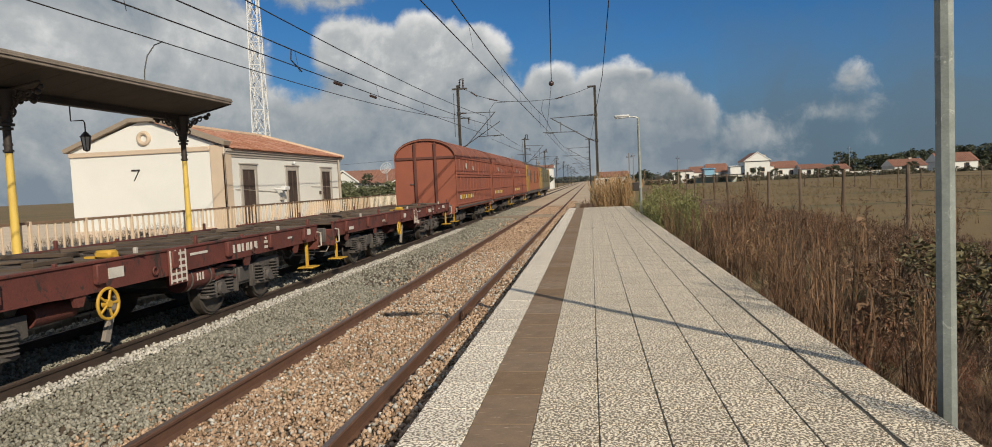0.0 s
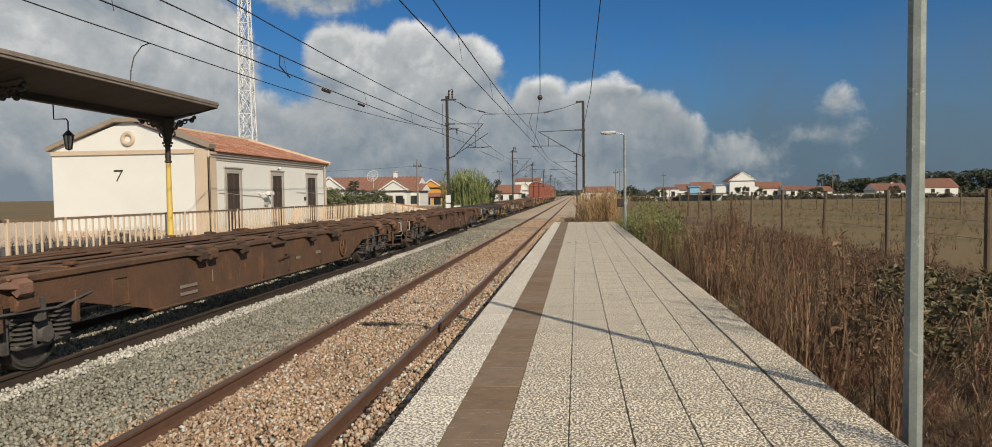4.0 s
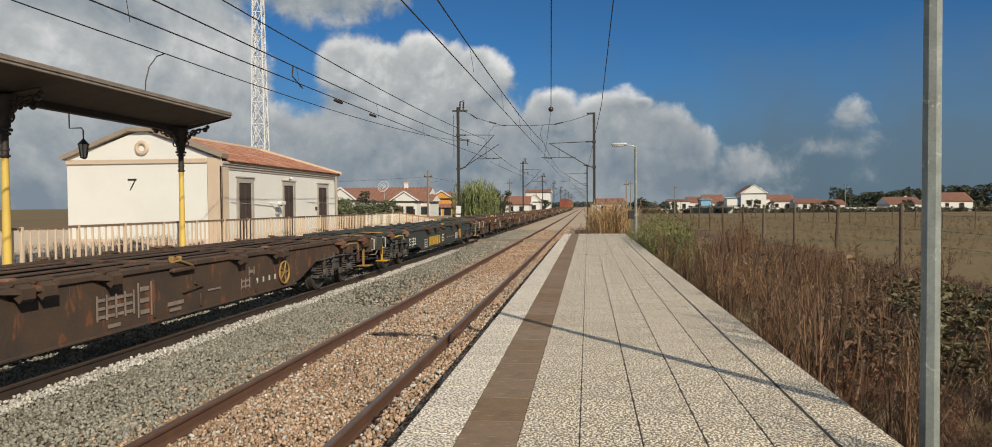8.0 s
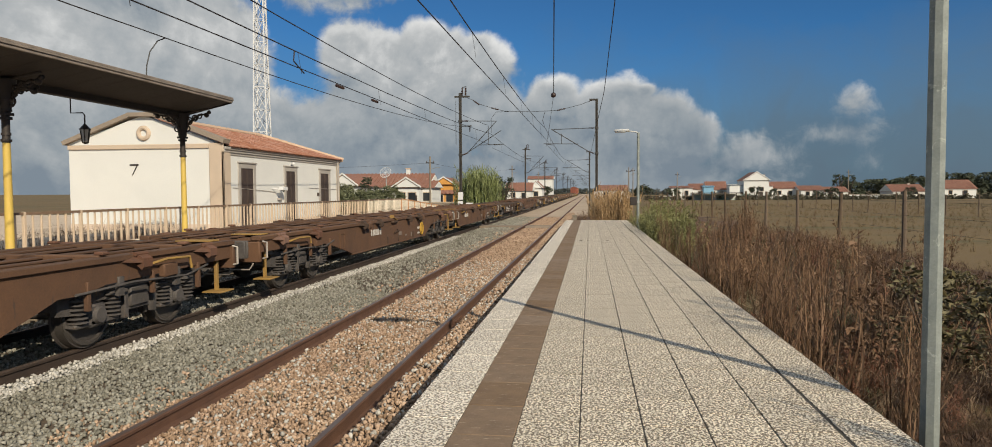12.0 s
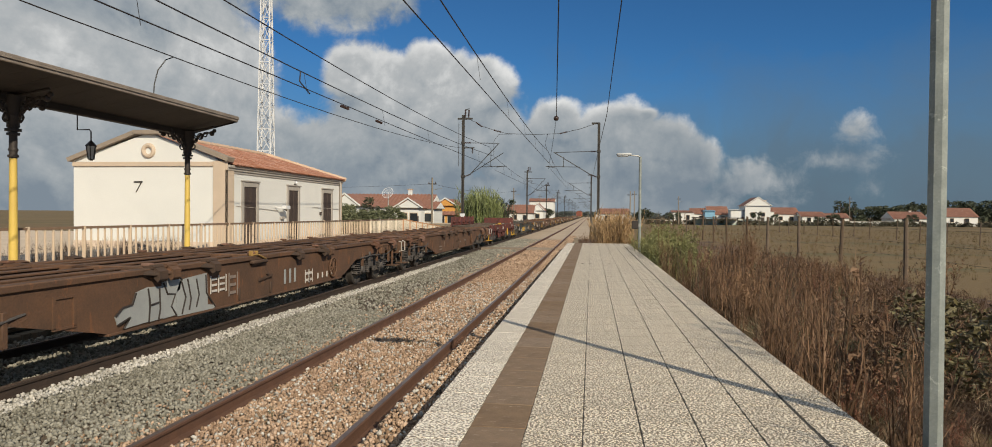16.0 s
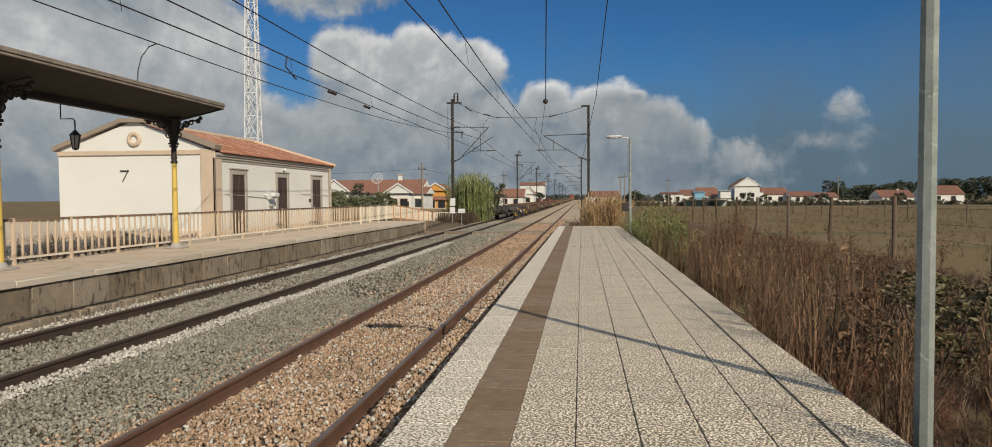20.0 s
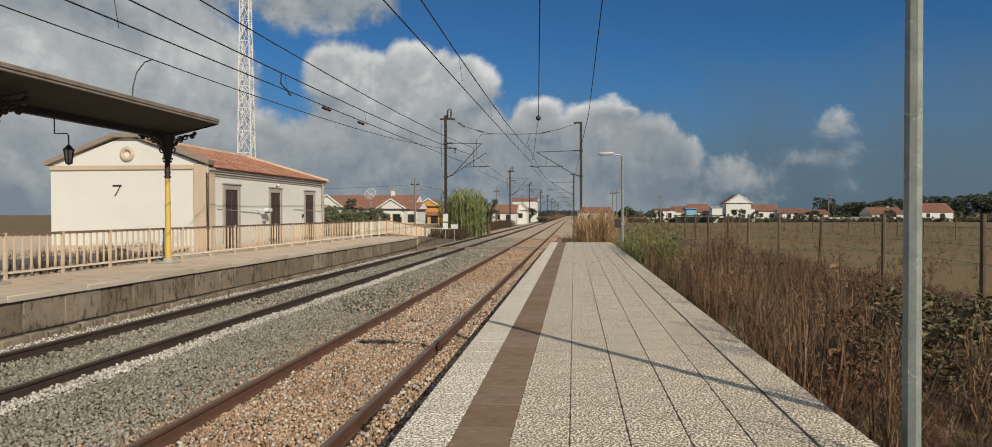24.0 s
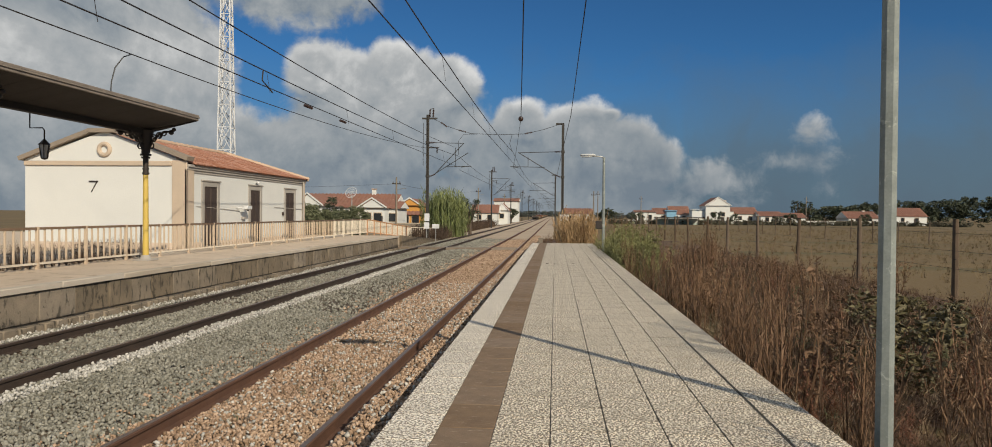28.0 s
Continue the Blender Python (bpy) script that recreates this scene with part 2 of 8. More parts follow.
M = dict(
    rail=mat("rusty_rail_steel", (0.16, 0.085, 0.055), (0.10, 0.055, 0.04), 0.75, 0.3, 3, 60, 0.2),
    rail_top=mat("worn_rail_head", (0.20, 0.13, 0.10), (0.30, 0.24, 0.2), 0.4, 0.7, 2, 60, 0.1),
    stone_warm=mat("rusty_ballast_stone", (0.42, 0.285, 0.18), (0.27, 0.172, 0.108), 0.9, 0, 0.8, 30, 0.2, island=0.42),
    stone_grey=mat("grey_ballast_stone", (0.27, 0.26, 0.215), (0.18, 0.175, 0.14), 0.9, 0, 0.8, 30, 0.2, island=0.42),
    stone_pale=mat("pale_ballast_stone", (0.50, 0.48, 0.44), (0.36, 0.35, 0.32), 0.9, 0, 0.8, 30, 0.2, island=0.3),
    # painted dark so that the gaps between the stones look shaded
    bed=mat("ballast_bed", (0.12, 0.088, 0.06), (0.065, 0.05, 0.038), 0.95, 0, 0.7, 22, 0.6, 0.03),
    tile=speckled("speckled_platform_slab", (0.90, 0.825, 0.69), (0.16, 0.13, 0.095), 60, 0.455),
    coping=speckled("pale_speckled_coping", (0.92, 0.86, 0.76), (0.20, 0.17, 0.135), 56, 0.43),
    band=mat("worn_brown_slab", (0.24, 0.155, 0.088), (0.145, 0.094, 0.055), 0.9, 0, 4.5, 45, 0.4, 0.008, third=(0.40, 0.31, 0.22), third_at=0.59, rnd=0.12, stretch=(0.6, 3.2, 1)),
    joint=mat("dark_joint", (0.06, 0.055, 0.05), (0.04, 0.035, 0.03), 0.95, 0, 2, 40, 0.2),
    concrete=mat("weathered_concrete", (0.27, 0.23, 0.18), (0.18, 0.155, 0.125), 0.9, 0, 0.9, 30, 0.3, third=(0.12, 0.105, 0.09), third_at=0.58),
    paving=mat("pale_paving", (0.62, 0.515, 0.405), (0.48, 0.39, 0.30), 0.85, 0, 0.9, 25, 0.2, third=(0.40, 0.32, 0.24), third_at=0.57),
    plaster=mat("white_limewashed_plaster", (0.675, 0.69, 0.675), (0.61, 0.625, 0.615), 0.9, 0, 0.5, 18, 0.15),
    trim=mat("beige_stone_trim", (0.55, 0.45, 0.35), (0.46, 0.38, 0.30), 0.85, 0, 1.5, 30, 0.2),
    greytrim=mat("grey_cornice", (0.38, 0.36, 0.33), (0.30, 0.28, 0.26), 0.85, 0, 1.5, 30, 0.2),
    rooftile=mat("red_clay_roof_tile", (0.42, 0.17, 0.09), (0.30, 0.13, 0.075), 0.85, 0, 1.2, 25, 0.3, third=(0.50, 0.33, 0.22), third_at=0.6, rnd=0.2),
    ridgetile=mat("pale_mortared_tile", (0.56, 0.42, 0.31), (0.46, 0.33, 0.24), 0.9, 0, 1.2, 25, 0.3),
    door=mat("dark_brown_door", (0.058, 0.040, 0.033), (0.042, 0.031, 0.027), 0.6, 0, 2, 40, 0.2),
    iron=mat("black_cast_iron", (0.035, 0.03, 0.028), (0.05, 0.04, 0.035), 0.6, 0.3, 3, 50, 0.2),
    yellow=mat("yellow_painted_iron", (0.62, 0.46, 0.10), (0.52, 0.37, 0.09), 0.55, 0.0, 2, 50, 0.15),
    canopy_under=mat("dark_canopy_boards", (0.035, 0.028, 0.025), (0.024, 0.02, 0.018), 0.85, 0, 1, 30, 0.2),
    fascia=mat("weathered_grey_fascia", (0.31, 0.265, 0.225), (0.17, 0.145, 0.125), 0.85, 0, 1.6, 40, 0.25),
    cream=mat("cream_painted_rail", (0.78, 0.72, 0.61), (0.62, 0.54, 0.43), 0.65, 0, 1.5, 40, 0.15, third=(0.36, 0.2, 0.12), third_at=0.68),
    steel=mat("galvanised_steel", (0.42, 0.43, 0.43), (0.33, 0.34, 0.34), 0.5, 0.6, 2, 40, 0.1),
    darksteel=mat("weathered_mast_steel", (0.055, 0.052, 0.047), (0.04, 0.037, 0.034), 0.7, 0.2, 2, 40, 0.15),
    wire=mat("copper_wire", (0.05, 0.045, 0.045), (0.035, 0.03, 0.03), 0.6, 0.4, 2, 40, 0),
    whitesteel=mat("white_painted_lattice", (0.70, 0.72, 0.74), (0.58, 0.60, 0.62), 0.6, 0.1, 2, 40, 0.1),
    porcelain=mat("brown_insulator", (0.055, 0.032, 0.027), (0.035, 0.022, 0.02), 0.35, 0, 2, 40, 0),
    earth=mat("dry_earth", (0.125, 0.074, 0.046), (0.07, 0.044, 0.03), 0.95, 0, 0.6, 10, 0.6, 0.05, third=(0.17, 0.105, 0.06), third_at=0.57),
    field=mat("dry_grass_field", (0.175, 0.120, 0.052), (0.118, 0.082, 0.038), 0.95, 0, 0.05, 5, 0.5, 0.05, third=(0.10, 0.086, 0.037), third_at=0.53, stretch=(0.35, 1.6, 1.0)),
    bed_far=mat("far_ballast", (0.47, 0.38, 0.29), (0.34, 0.27, 0.20), 0.95, 0, 0.15, 12, 0.6, 0.04),
    plinth=mat("pinkish_plinth", (0.64, 0.54, 0.45), (0.54, 0.45, 0.37), 0.9, 0, 1.0, 25, 0.2),
    copingbrown=mat("weathered_coping", (0.30, 0.25, 0.20), (0.22, 0.185, 0.15), 0.9, 0, 1.5, 30, 0.25),
    concrete_streak=mat("streaked_concrete", (0.26, 0.205, 0.14), (0.15, 0.122, 0.088), 0.92, 0, 2.4, 30, 0.4, third=(0.07, 0.058, 0.042), third_at=0.54, rnd=0.2, stretch=(1.0, 1.3, 0.4)),
    coping_grey=mat("pale_concrete_edge", (0.52, 0.45, 0.36), (0.42, 0.36, 0.29), 0.88, 0, 1.0, 30, 0.2, rnd=0.08),
    rooftile_rest=mat("clay_roof_tiles", (0.42, 0.17, 0.09), (0.30, 0.13, 0.075), 0.85, 0, 1.2, 25, 0.3, third=(0.50, 0.33, 0.22), third_at=0.6, island=0.22),
    paleglass=mat("frosted_lantern_glass", (0.45, 0.47, 0.48), (0.36, 0.38, 0.40), 0.25, 0, 2, 30, 0),
    steel_dark=mat("grey_cantilever_tube", (0.07, 0.07, 0.07), (0.05, 0.05, 0.05), 0.6, 0.3, 2, 40, 0.1),
    lamphead=mat("pale_lamp_head", (0.55, 0.57, 0.58), (0.45, 0.47, 0.48), 0.5, 0.1, 2, 40, 0.1),
    lampred=mat("red_reflector", (0.45, 0.03, 0.02), (0.35, 0.025, 0.02), 0.3, 0, 3, 40, 0),
    lamp_pole=mat("dull_galvanised_pole", (0.30, 0.335, 0.32), (0.17, 0.195, 0.19), 0.6, 0.2, 5, 60, 0.1, third=(0.40, 0.43, 0.41), third_at=0.6),
    rail_dark=mat("dark_brown_rail", (0.075, 0.052, 0.04), (0.045, 0.034, 0.028), 0.7, 0.3, 3, 60, 0.2),
    rustrail=mat("rust_stained_rail", (0.55, 0.30, 0.15), (0.42, 0.22, 0.11), 0.75, 0, 1.5, 40, 0.15, third=(0.62, 0.48, 0.33), third_at=0.58),
    paleplank=mat("dusty_crossing_timber", (0.27, 0.215, 0.16), (0.19, 0.15, 0.115), 0.9, 0, 2, 40, 0.3, rnd=0.15),
    weed=mat("dry_weed", (0.225, 0.122, 0.053), (0.088, 0.048, 0.025), 0.9, 0, 0.5, 8, 0, island=0.6),
    weed_red=mat("rust_red_weed", (0.25, 0.095, 0.042), (0.12, 0.052, 0.028), 0.9, 0, 0.6, 8, 0, island=0.5),
    weed_low=mat("dry_litter", (0.16, 0.085, 0.04), (0.068, 0.039, 0.022), 0.9, 0, 0.6, 8, 0, island=0.55),
    weed_dark=mat("dark_dry_weed", (0.10, 0.062, 0.038), (0.055, 0.036, 0.024), 0.9, 0, 0.6, 8, 0, island=0.35),
    straw=mat("pale_straw", (0.31, 0.225, 0.125), (0.21, 0.145, 0.08), 0.85, 0, 0.6, 8, 0, island=0.3),
    straw_gold=mat("golden_reed", (0.40, 0.25, 0.10), (0.25, 0.155, 0.065), 0.85, 0, 0.6, 8, 0, island=0.35),
    fieldgrass=mat("dry_field_grass", (0.20, 0.142, 0.062), (0.13, 0.094, 0.042), 0.9, 0, 0.2, 8, 0, island=0.35),
    leaf_dull=mat("dull_green_leaf", (0.11, 0.13, 0.05), (0.07, 0.085, 0.035), 0.7, 0, 0.8, 10, 0, island=0.35),
    leaf_olive=mat("grey_green_leaf", (0.165, 0.185, 0.085), (0.075, 0.088, 0.042), 0.65, 0, 0.8, 10, 0, island=0.45),
    leaf_green=mat("fresh_green_leaf", (0.25, 0.25, 0.07), (0.11, 0.12, 0.042), 0.65, 0, 0.8, 10, 0, island=0.4),
    leaf_green_dark=mat("dark_green_leaf", (0.045, 0.065, 0.03), (0.03, 0.042, 0.022), 0.7, 0, 0.8, 10, 0, island=0.35),
    leaf_creeper=mat("yellow_green_leaf", (0.13, 0.11, 0.034), (0.045, 0.036, 0.018), 0.6, 0, 1.2, 10, 0, island=0.55),
    leaf_reed=mat("reed_leaf", (0.235, 0.28, 0.075), (0.09, 0.115, 0.04), 0.6, 0, 0.8, 10, 0, island=0.5),
    leaf_dark_far=mat("far_foliage", (0.055, 0.07, 0.035), (0.035, 0.045, 0.025), 0.8, 0, 0.2, 5, 0, island=0.3),
    # distance haze is mixed into this greyed leaf colour
    leaf_haze=mat("haze_tinted_foliage", (0.10, 0.12, 0.11), (0.08, 0.095, 0.09), 0.9, 0, 0.2, 5, 0, island=0.2),
    bark=mat("rough_bark", (0.13, 0.10, 0.075), (0.08, 0.06, 0.045), 0.9, 0, 3, 40, 0.3),
    postwood=mat("weathered_post", (0.14, 0.095, 0.06), (0.085, 0.06, 0.04), 0.9, 0, 3, 40, 0.3, rnd=0.2),
    orange=mat("orange_render", (0.62, 0.31, 0.07), (0.54, 0.27, 0.07), 0.85, 0, 0.8, 20, 0.1),
    bluepaint=mat("blue_render", (0.22, 0.42, 0.58), (0.18, 0.36, 0.5), 0.8, 0, 0.8, 20, 0.1),
    greenwall=mat("green_and_white_wall", (0.30, 0.42, 0.34), (0.62, 0.62, 0.58), 0.85, 0, 0.3, 20, 0.1, spread=0.2),
    bogiesteel=mat("dusty_bogie_steel", (0.115, 0.105, 0.10), (0.055, 0.05, 0.048), 0.75, 0.15, 3, 40, 0.25, third=(0.15, 0.10, 0.065), third_at=0.6),
    wheelsteel=mat("grimy_wheel_steel", (0.10, 0.09, 0.083), (0.05, 0.045, 0.04), 0.55, 0.4, 3, 40, 0.15),
    wagonbrown=mat("rusty_brown_paint", (0.145, 0.074, 0.040), (0.065, 0.04, 0.027), 0.8, 0.05, 1.5, 30, 0.3, third=(0.175, 0.078, 0.037), third_at=0.575, stretch=(1.0, 1.4, 0.45)),
    wagonrust=mat("red_brown_paint", (0.14, 0.072, 0.038), (0.09, 0.05, 0.031), 0.8, 0.05, 1.3, 30, 0.25, third=(0.07, 0.045, 0.035), third_at=0.6, stretch=(1.0, 1.4, 0.45)),
    wagondark=mat("grimy_dark_brown_paint", (0.092, 0.057, 0.036), (0.045, 0.033, 0.027), 0.8, 0.05, 1.5, 30, 0.25, third=(0.17, 0.07, 0.033), third_at=0.56, stretch=(1.0, 1.4, 0.45)),
    wagongreen=mat("dark_green_grey_paint", (0.05, 0.056, 0.05), (0.035, 0.04, 0.037), 0.7, 0.05, 1.0, 30, 0.15, third=(0.085, 0.06, 0.045), third_at=0.62),
    wagonblack=mat("sooty_black_paint", (0.042, 0.042, 0.042), (0.03, 0.03, 0.03), 0.7, 0.05, 1.0, 30, 0.15, third=(0.09, 0.06, 0.045), third_at=0.62),
    wagonred=mat("oxide_red_paint", (0.16, 0.044, 0.034), (0.075, 0.027, 0.024), 0.75, 0.05, 1.8, 30, 0.25, third=(0.04, 0.028, 0.025), third_at=0.55, stretch=(1.0, 1.2, 0.7)),
    boxred=mat("covered_wagon_red", (0.27, 0.085, 0.05), (0.215, 0.07, 0.045), 0.75, 0.05, 0.8, 30, 0.12),
    boxred_dark=mat("dark_red_framing", (0.11, 0.04, 0.03), (0.08, 0.03, 0.025), 0.75, 0.05, 0.8, 30, 0.12),
    boxroof=mat("dull_red_roof", (0.24, 0.09, 0.06), (0.18, 0.07, 0.05), 0.8, 0.05, 0.8, 30, 0.12),
    loco_orange=mat("orange_loco_paint", (0.36, 0.12, 0.045), (0.25, 0.085, 0.035), 0.5, 0.05, 0.8, 30, 0.1),
    loco_green=mat("dull_green_loco_paint", (0.14, 0.13, 0.075), (0.10, 0.095, 0.06), 0.6, 0.05, 0.8, 30, 0.1),
    rustlug=mat("orange_rusted_steel", (0.20, 0.085, 0.045), (0.11, 0.06, 0.04), 0.8, 0.05, 2, 30, 0.25, rnd=0.3),
    palerail=mat("pale_painted_rail", (0.48, 0.46, 0.43), (0.32, 0.29, 0.26), 0.6, 0.0, 3, 30, 0.1),
    bracketpaint=mat("blackened_bracket", (0.085, 0.05, 0.032), (0.045, 0.032, 0.025), 0.8, 0.1, 2, 30, 0.15),
    greypaint=mat("pale_grey_paint", (0.30, 0.27, 0.24), (0.2, 0.175, 0.155), 0.7, 0.1, 3, 30, 0.1),
    deckwood=mat("weathered_deck_plank", (0.12, 0.085, 0.058), (0.075, 0.055, 0.042), 0.9, 0, 2, 30, 0.3, rnd=0.25),
    markwhite=mat("worn_white_lettering", (0.62, 0.60, 0.56), (0.42, 0.39, 0.36), 0.8, 0, 5, 60, 0),
    markgrey=mat("faded_grey_lettering", (0.26, 0.22, 0.19), (0.17, 0.13, 0.11), 0.8, 0, 5, 60, 0),
    markyellow=mat("yellow_paint", (0.56, 0.34, 0.035), (0.40, 0.24, 0.035), 0.65, 0, 3, 60, 0, third=(0.16, 0.11, 0.05), third_at=0.62),
    markorange=mat("dull_orange_paint", (0.42, 0.22, 0.06), (0.28, 0.15, 0.05), 0.7, 0, 3, 60, 0),
    markyellow_dirty=mat("dirty_yellow_paint", (0.38, 0.23, 0.05), (0.2, 0.125, 0.05), 0.75, 0, 3, 60, 0),
    spray=mat("grey_spray_paint", (0.34, 0.36, 0.36), (0.26, 0.275, 0.28), 0.6, 0, 3, 60, 0),
    rooffar=mat("faded_far_roof_tile", (0.27, 0.125, 0.085), (0.20, 0.105, 0.08), 0.85, 0, 1.0, 25, 0.2, third=(0.32, 0.21, 0.16), third_at=0.58),
    barbrown=mat("stained_railing_bar", (0.42, 0.31, 0.215), (0.66, 0.56, 0.44), 0.7, 0, 1.2, 40, 0.15, third=(0.26, 0.165, 0.11), third_at=0.6),
    dullrail=mat("dull_brown_rail", (0.22, 0.15, 0.10), (0.15, 0.10, 0.07), 0.7, 0, 1.5, 40, 0.15),
    hedge=mat("dull_far_hedge", (0.085, 0.08, 0.045), (0.06, 0.055, 0.035), 0.9, 0, 0.2, 6, 0, island=0.35),
    glass=mat("dark_window_glass", (0.03, 0.035, 0.04), (0.02, 0.022, 0.025), 0.15, 0, 1, 10, 0),
)


# ---------------- mesh helpers ----------------
class MB:
    """Collects vertices and faces for one mesh."""

    def __init__(self):
        self.v, self.f = [], []

    def add(self, vs, fs):
        o = len(self.v)
        self.v += [tuple(p) for p in vs]
        self.f += [tuple(i + o for i in f) for f in fs]
        return self

    def box(self, x0, x1, y0, y1, z0, z1, b=0.0, m=None):
        x0, x1, y0, y1, z0, z1 = min(x0, x1), max(x0, x1), min(y0, y1), max(y0, y1), min(z0, z1), max(z0, z1)
        b = min(b, 0.45 * min(x1 - x0, y1 - y0, z1 - z0))
        if b <= 0:
            vs = [(x, y, z) for x in (x0, x1) for y in (y0, y1) for z in (z0, z1)]
            fs = [(0, 1, 3, 2), (4, 6, 7, 5), (0, 4, 5, 1), (2, 3, 7, 6), (0, 2, 6, 4), (1, 5, 7, 3)]
        else:
            X, Y, Z = (x0, x1), (y0, y1), (z0, z1)
            vs, idx = [], {}
            for i in (0, 1):
                for j in (0, 1):
                    for k in (0, 1):
                        c = (X[i], Y[j], Z[k])
                        s = (b if i == 0 else -b, b if j == 0 else -b, b if k == 0 else -b)
                        for a in range(3):
                            p = [c[q] + (0 if q == a else s[q]) for q in range(3)]
                            idx[i, j, k, a] = len(vs)
                            vs.append(p)
            fs = []
            for a in range(3):
                u, w = (a + 1) % 3, (a + 2) % 3
                for side in (0, 1):
                    loop = []
                    for p, q in ((0, 0), (1, 0), (1, 1), (0, 1)):
                        c = [0, 0, 0]
                        c[a], c[u], c[w] = side, p, q
                        loop.append(idx[(*c, a)])
                    fs.append(loop if side else loop[::-1])
                for p in (0, 1):
                    for q in (0, 1):
                        c0, c1 = [0, 0, 0], [0, 0, 0]
                        c0[u], c0[w], c1[u], c1[w], c1[a] = p, q, p, q, 1
                        loop = [idx[(*c0, u)], idx[(*c1, u)], idx[(*c1, w)], idx[(*c0, w)]]
                        fs.append(loop if p != q else loop[::-1])
            for i in (0, 1):
                for j in (0, 1):
                    for k in (0, 1):
                        loop = [idx[i, j, k, 0], idx[i, j, k, 1], idx[i, j, k, 2]]
                        fs.append(loop if (i + j + k) % 2 else loop[::-1])
        if m is not None:
            vs = [m @ Vector(p) for p in vs]
        return self.add(vs, fs)

    def beam(self, p, q, w, h, up=(0, 0, 1)):
        """A bar of w by h from p to q."""
        p, q = Vector(p), Vector(q)
        d = (q - p).normalized()
        s = d.cross(Vector(up))
        s = s.normalized() if s.length > 1e-4 else Vector((1, 0, 0))
        u = s.cross(d)
        vs = [c + s * (a * w / 2) + u * (e * h / 2) for c in (p, q) for a, e in ((-1, -1), (1, -1), (1, 1), (-1, 1))]
        return self.add(vs, [(3, 2, 1, 0), (4, 5, 6, 7), (0, 1, 5, 4), (1, 2, 6, 5), (2, 3, 7, 6), (3, 0, 4, 7)])

    def cyl(self, p, q, r, r2=None, n=10, caps=True):
        p, q = Vector(p), Vector(q)
        r2 = r if r2 is None else r2
        d = (q - p).normalized()
        s = d.orthogonal().normalized()
        u = d.cross(s)
        vs = []
        for c, rr in ((p, r), (q, r2)):
            for i in range(n):
                a = 2 * math.pi * i / n
                vs.append(c + (s * math.cos(a) + u * math.sin(a)) * rr)
        fs = [(i, (i + 1) % n, n + (i + 1) % n, n + i) for i in range(n)]
        if caps:
            fs += [tuple(range(n))[::-1], tuple(range(n, 2 * n))]
        return self.add(vs, fs)

    def tube(self, pts, r, n=6):
        pts = [Vector(p) for p in pts]
        m = len(pts)
        vs, fs, s = [], [], None
        for k, p in enumerate(pts):
            d = (pts[min(k + 1, m - 1)] - pts[max(k - 1, 0)]).normalized()
            s = d.orthogonal().normalized() if s is None else (s - d * s.dot(d)).normalized()
            u = d.cross(s)
            vs += [p + (s * math.cos(2 * math.pi * i / n) + u * math.sin(2 * math.pi * i / n)) * r for i in range(n)]
        for k in range(m - 1):
            fs += [(k * n + i, k * n + (i + 1) % n, (k + 1) * n + (i + 1) % n, (k + 1) * n + i) for i in range(n)]
        fs += [tuple(range(n))[::-1], tuple(range((m - 1) * n, m * n))]
        return self.add(vs, fs)

    def ring(self, c, axis, r, t, n=24, k=6):
        """A torus round c."""
        c, ax = Vector(c), Vector(axis).normalized()
        s = ax.orthogonal().normalized()
        u = ax.cross(s)
        vs, fs = [], []
        for i in range(n):
            a = 2 * math.pi * i / n
            rad = s * math.cos(a) + u * math.sin(a)
            for j in range(k):
                b = 2 * math.pi * j / k
                vs.append(c + rad * (r + t * math.cos(b)) + ax * (t * math.sin(b)))
        for i in range(n):
            for j in range(k):
                fs.append((i * k + j, i * k + (j + 1) % k, ((i + 1) % n) * k + (j + 1) % k, ((i + 1) % n) * k + j))
        return self.add(vs, fs)

    def prism(self, outline, axis, a0, a1):
        """A flat outline (two coordinates) swept along an axis (0, 1 or 2) from a0 to a1."""
        n = len(outline)
        area = sum(outline[i][0] * outline[(i + 1) % n][1] - outline[(i + 1) % n][0] * outline[i][1] for i in range(n))
        o = outline if area > 0 else outline[::-1]
        vs = []
        for a in (a0, a1):
            for p, q in o:
                vs.append({0: (a, p, q), 1: (q, a, p), 2: (p, q, a)}[axis])
        fs = [(i, (i + 1) % n, n + (i + 1) % n, n + i) for i in range(n)] + [tuple(range(n))[::-1], tuple(range(n, 2 * n))]
        return self.add(vs, fs)

    def ball(self, c, r, n=10, k=6, sq=(1, 1, 1)):
        vs = [(c[0], c[1], c[2] - r * sq[2])]
        for j in range(1, k):
            e = -math.pi / 2 + math.pi * j / k
            for i in range(n):
                a = 2 * math.pi * i / n
                vs.append((c[0] + r * sq[0] * math.cos(e) * math.cos(a), c[1] + r * sq[1] * math.cos(e) * math.sin(a), c[2] + r * sq[2] * math.sin(e)))
        vs.append((c[0], c[1], c[2] + r * sq[2]))
        fs = [(0, 1 + (i + 1) % n, 1 + i) for i in range(n)]
        for j in range(k - 2):
            for i in range(n):
                a, b = 1 + j * n + i, 1 + j * n + (i + 1) % n
                fs.append((a, b, b + n, a + n))
        top = len(vs) - 1
        fs += [(top, 1 + (k - 2) * n + i, 1 + (k - 2) * n + (i + 1) % n) for i in range(n)]
        return self.add(vs, fs)

    def mesh(self, name, material, smooth=True):
        me = bpy.data.meshes.new(name)
        me.from_pydata(self.v, [], self.f)
        me.materials.append(material)
        if smooth:
            me.shade_smooth()
            me.set_sharp_from_angle(angle=radians(38))
        return me


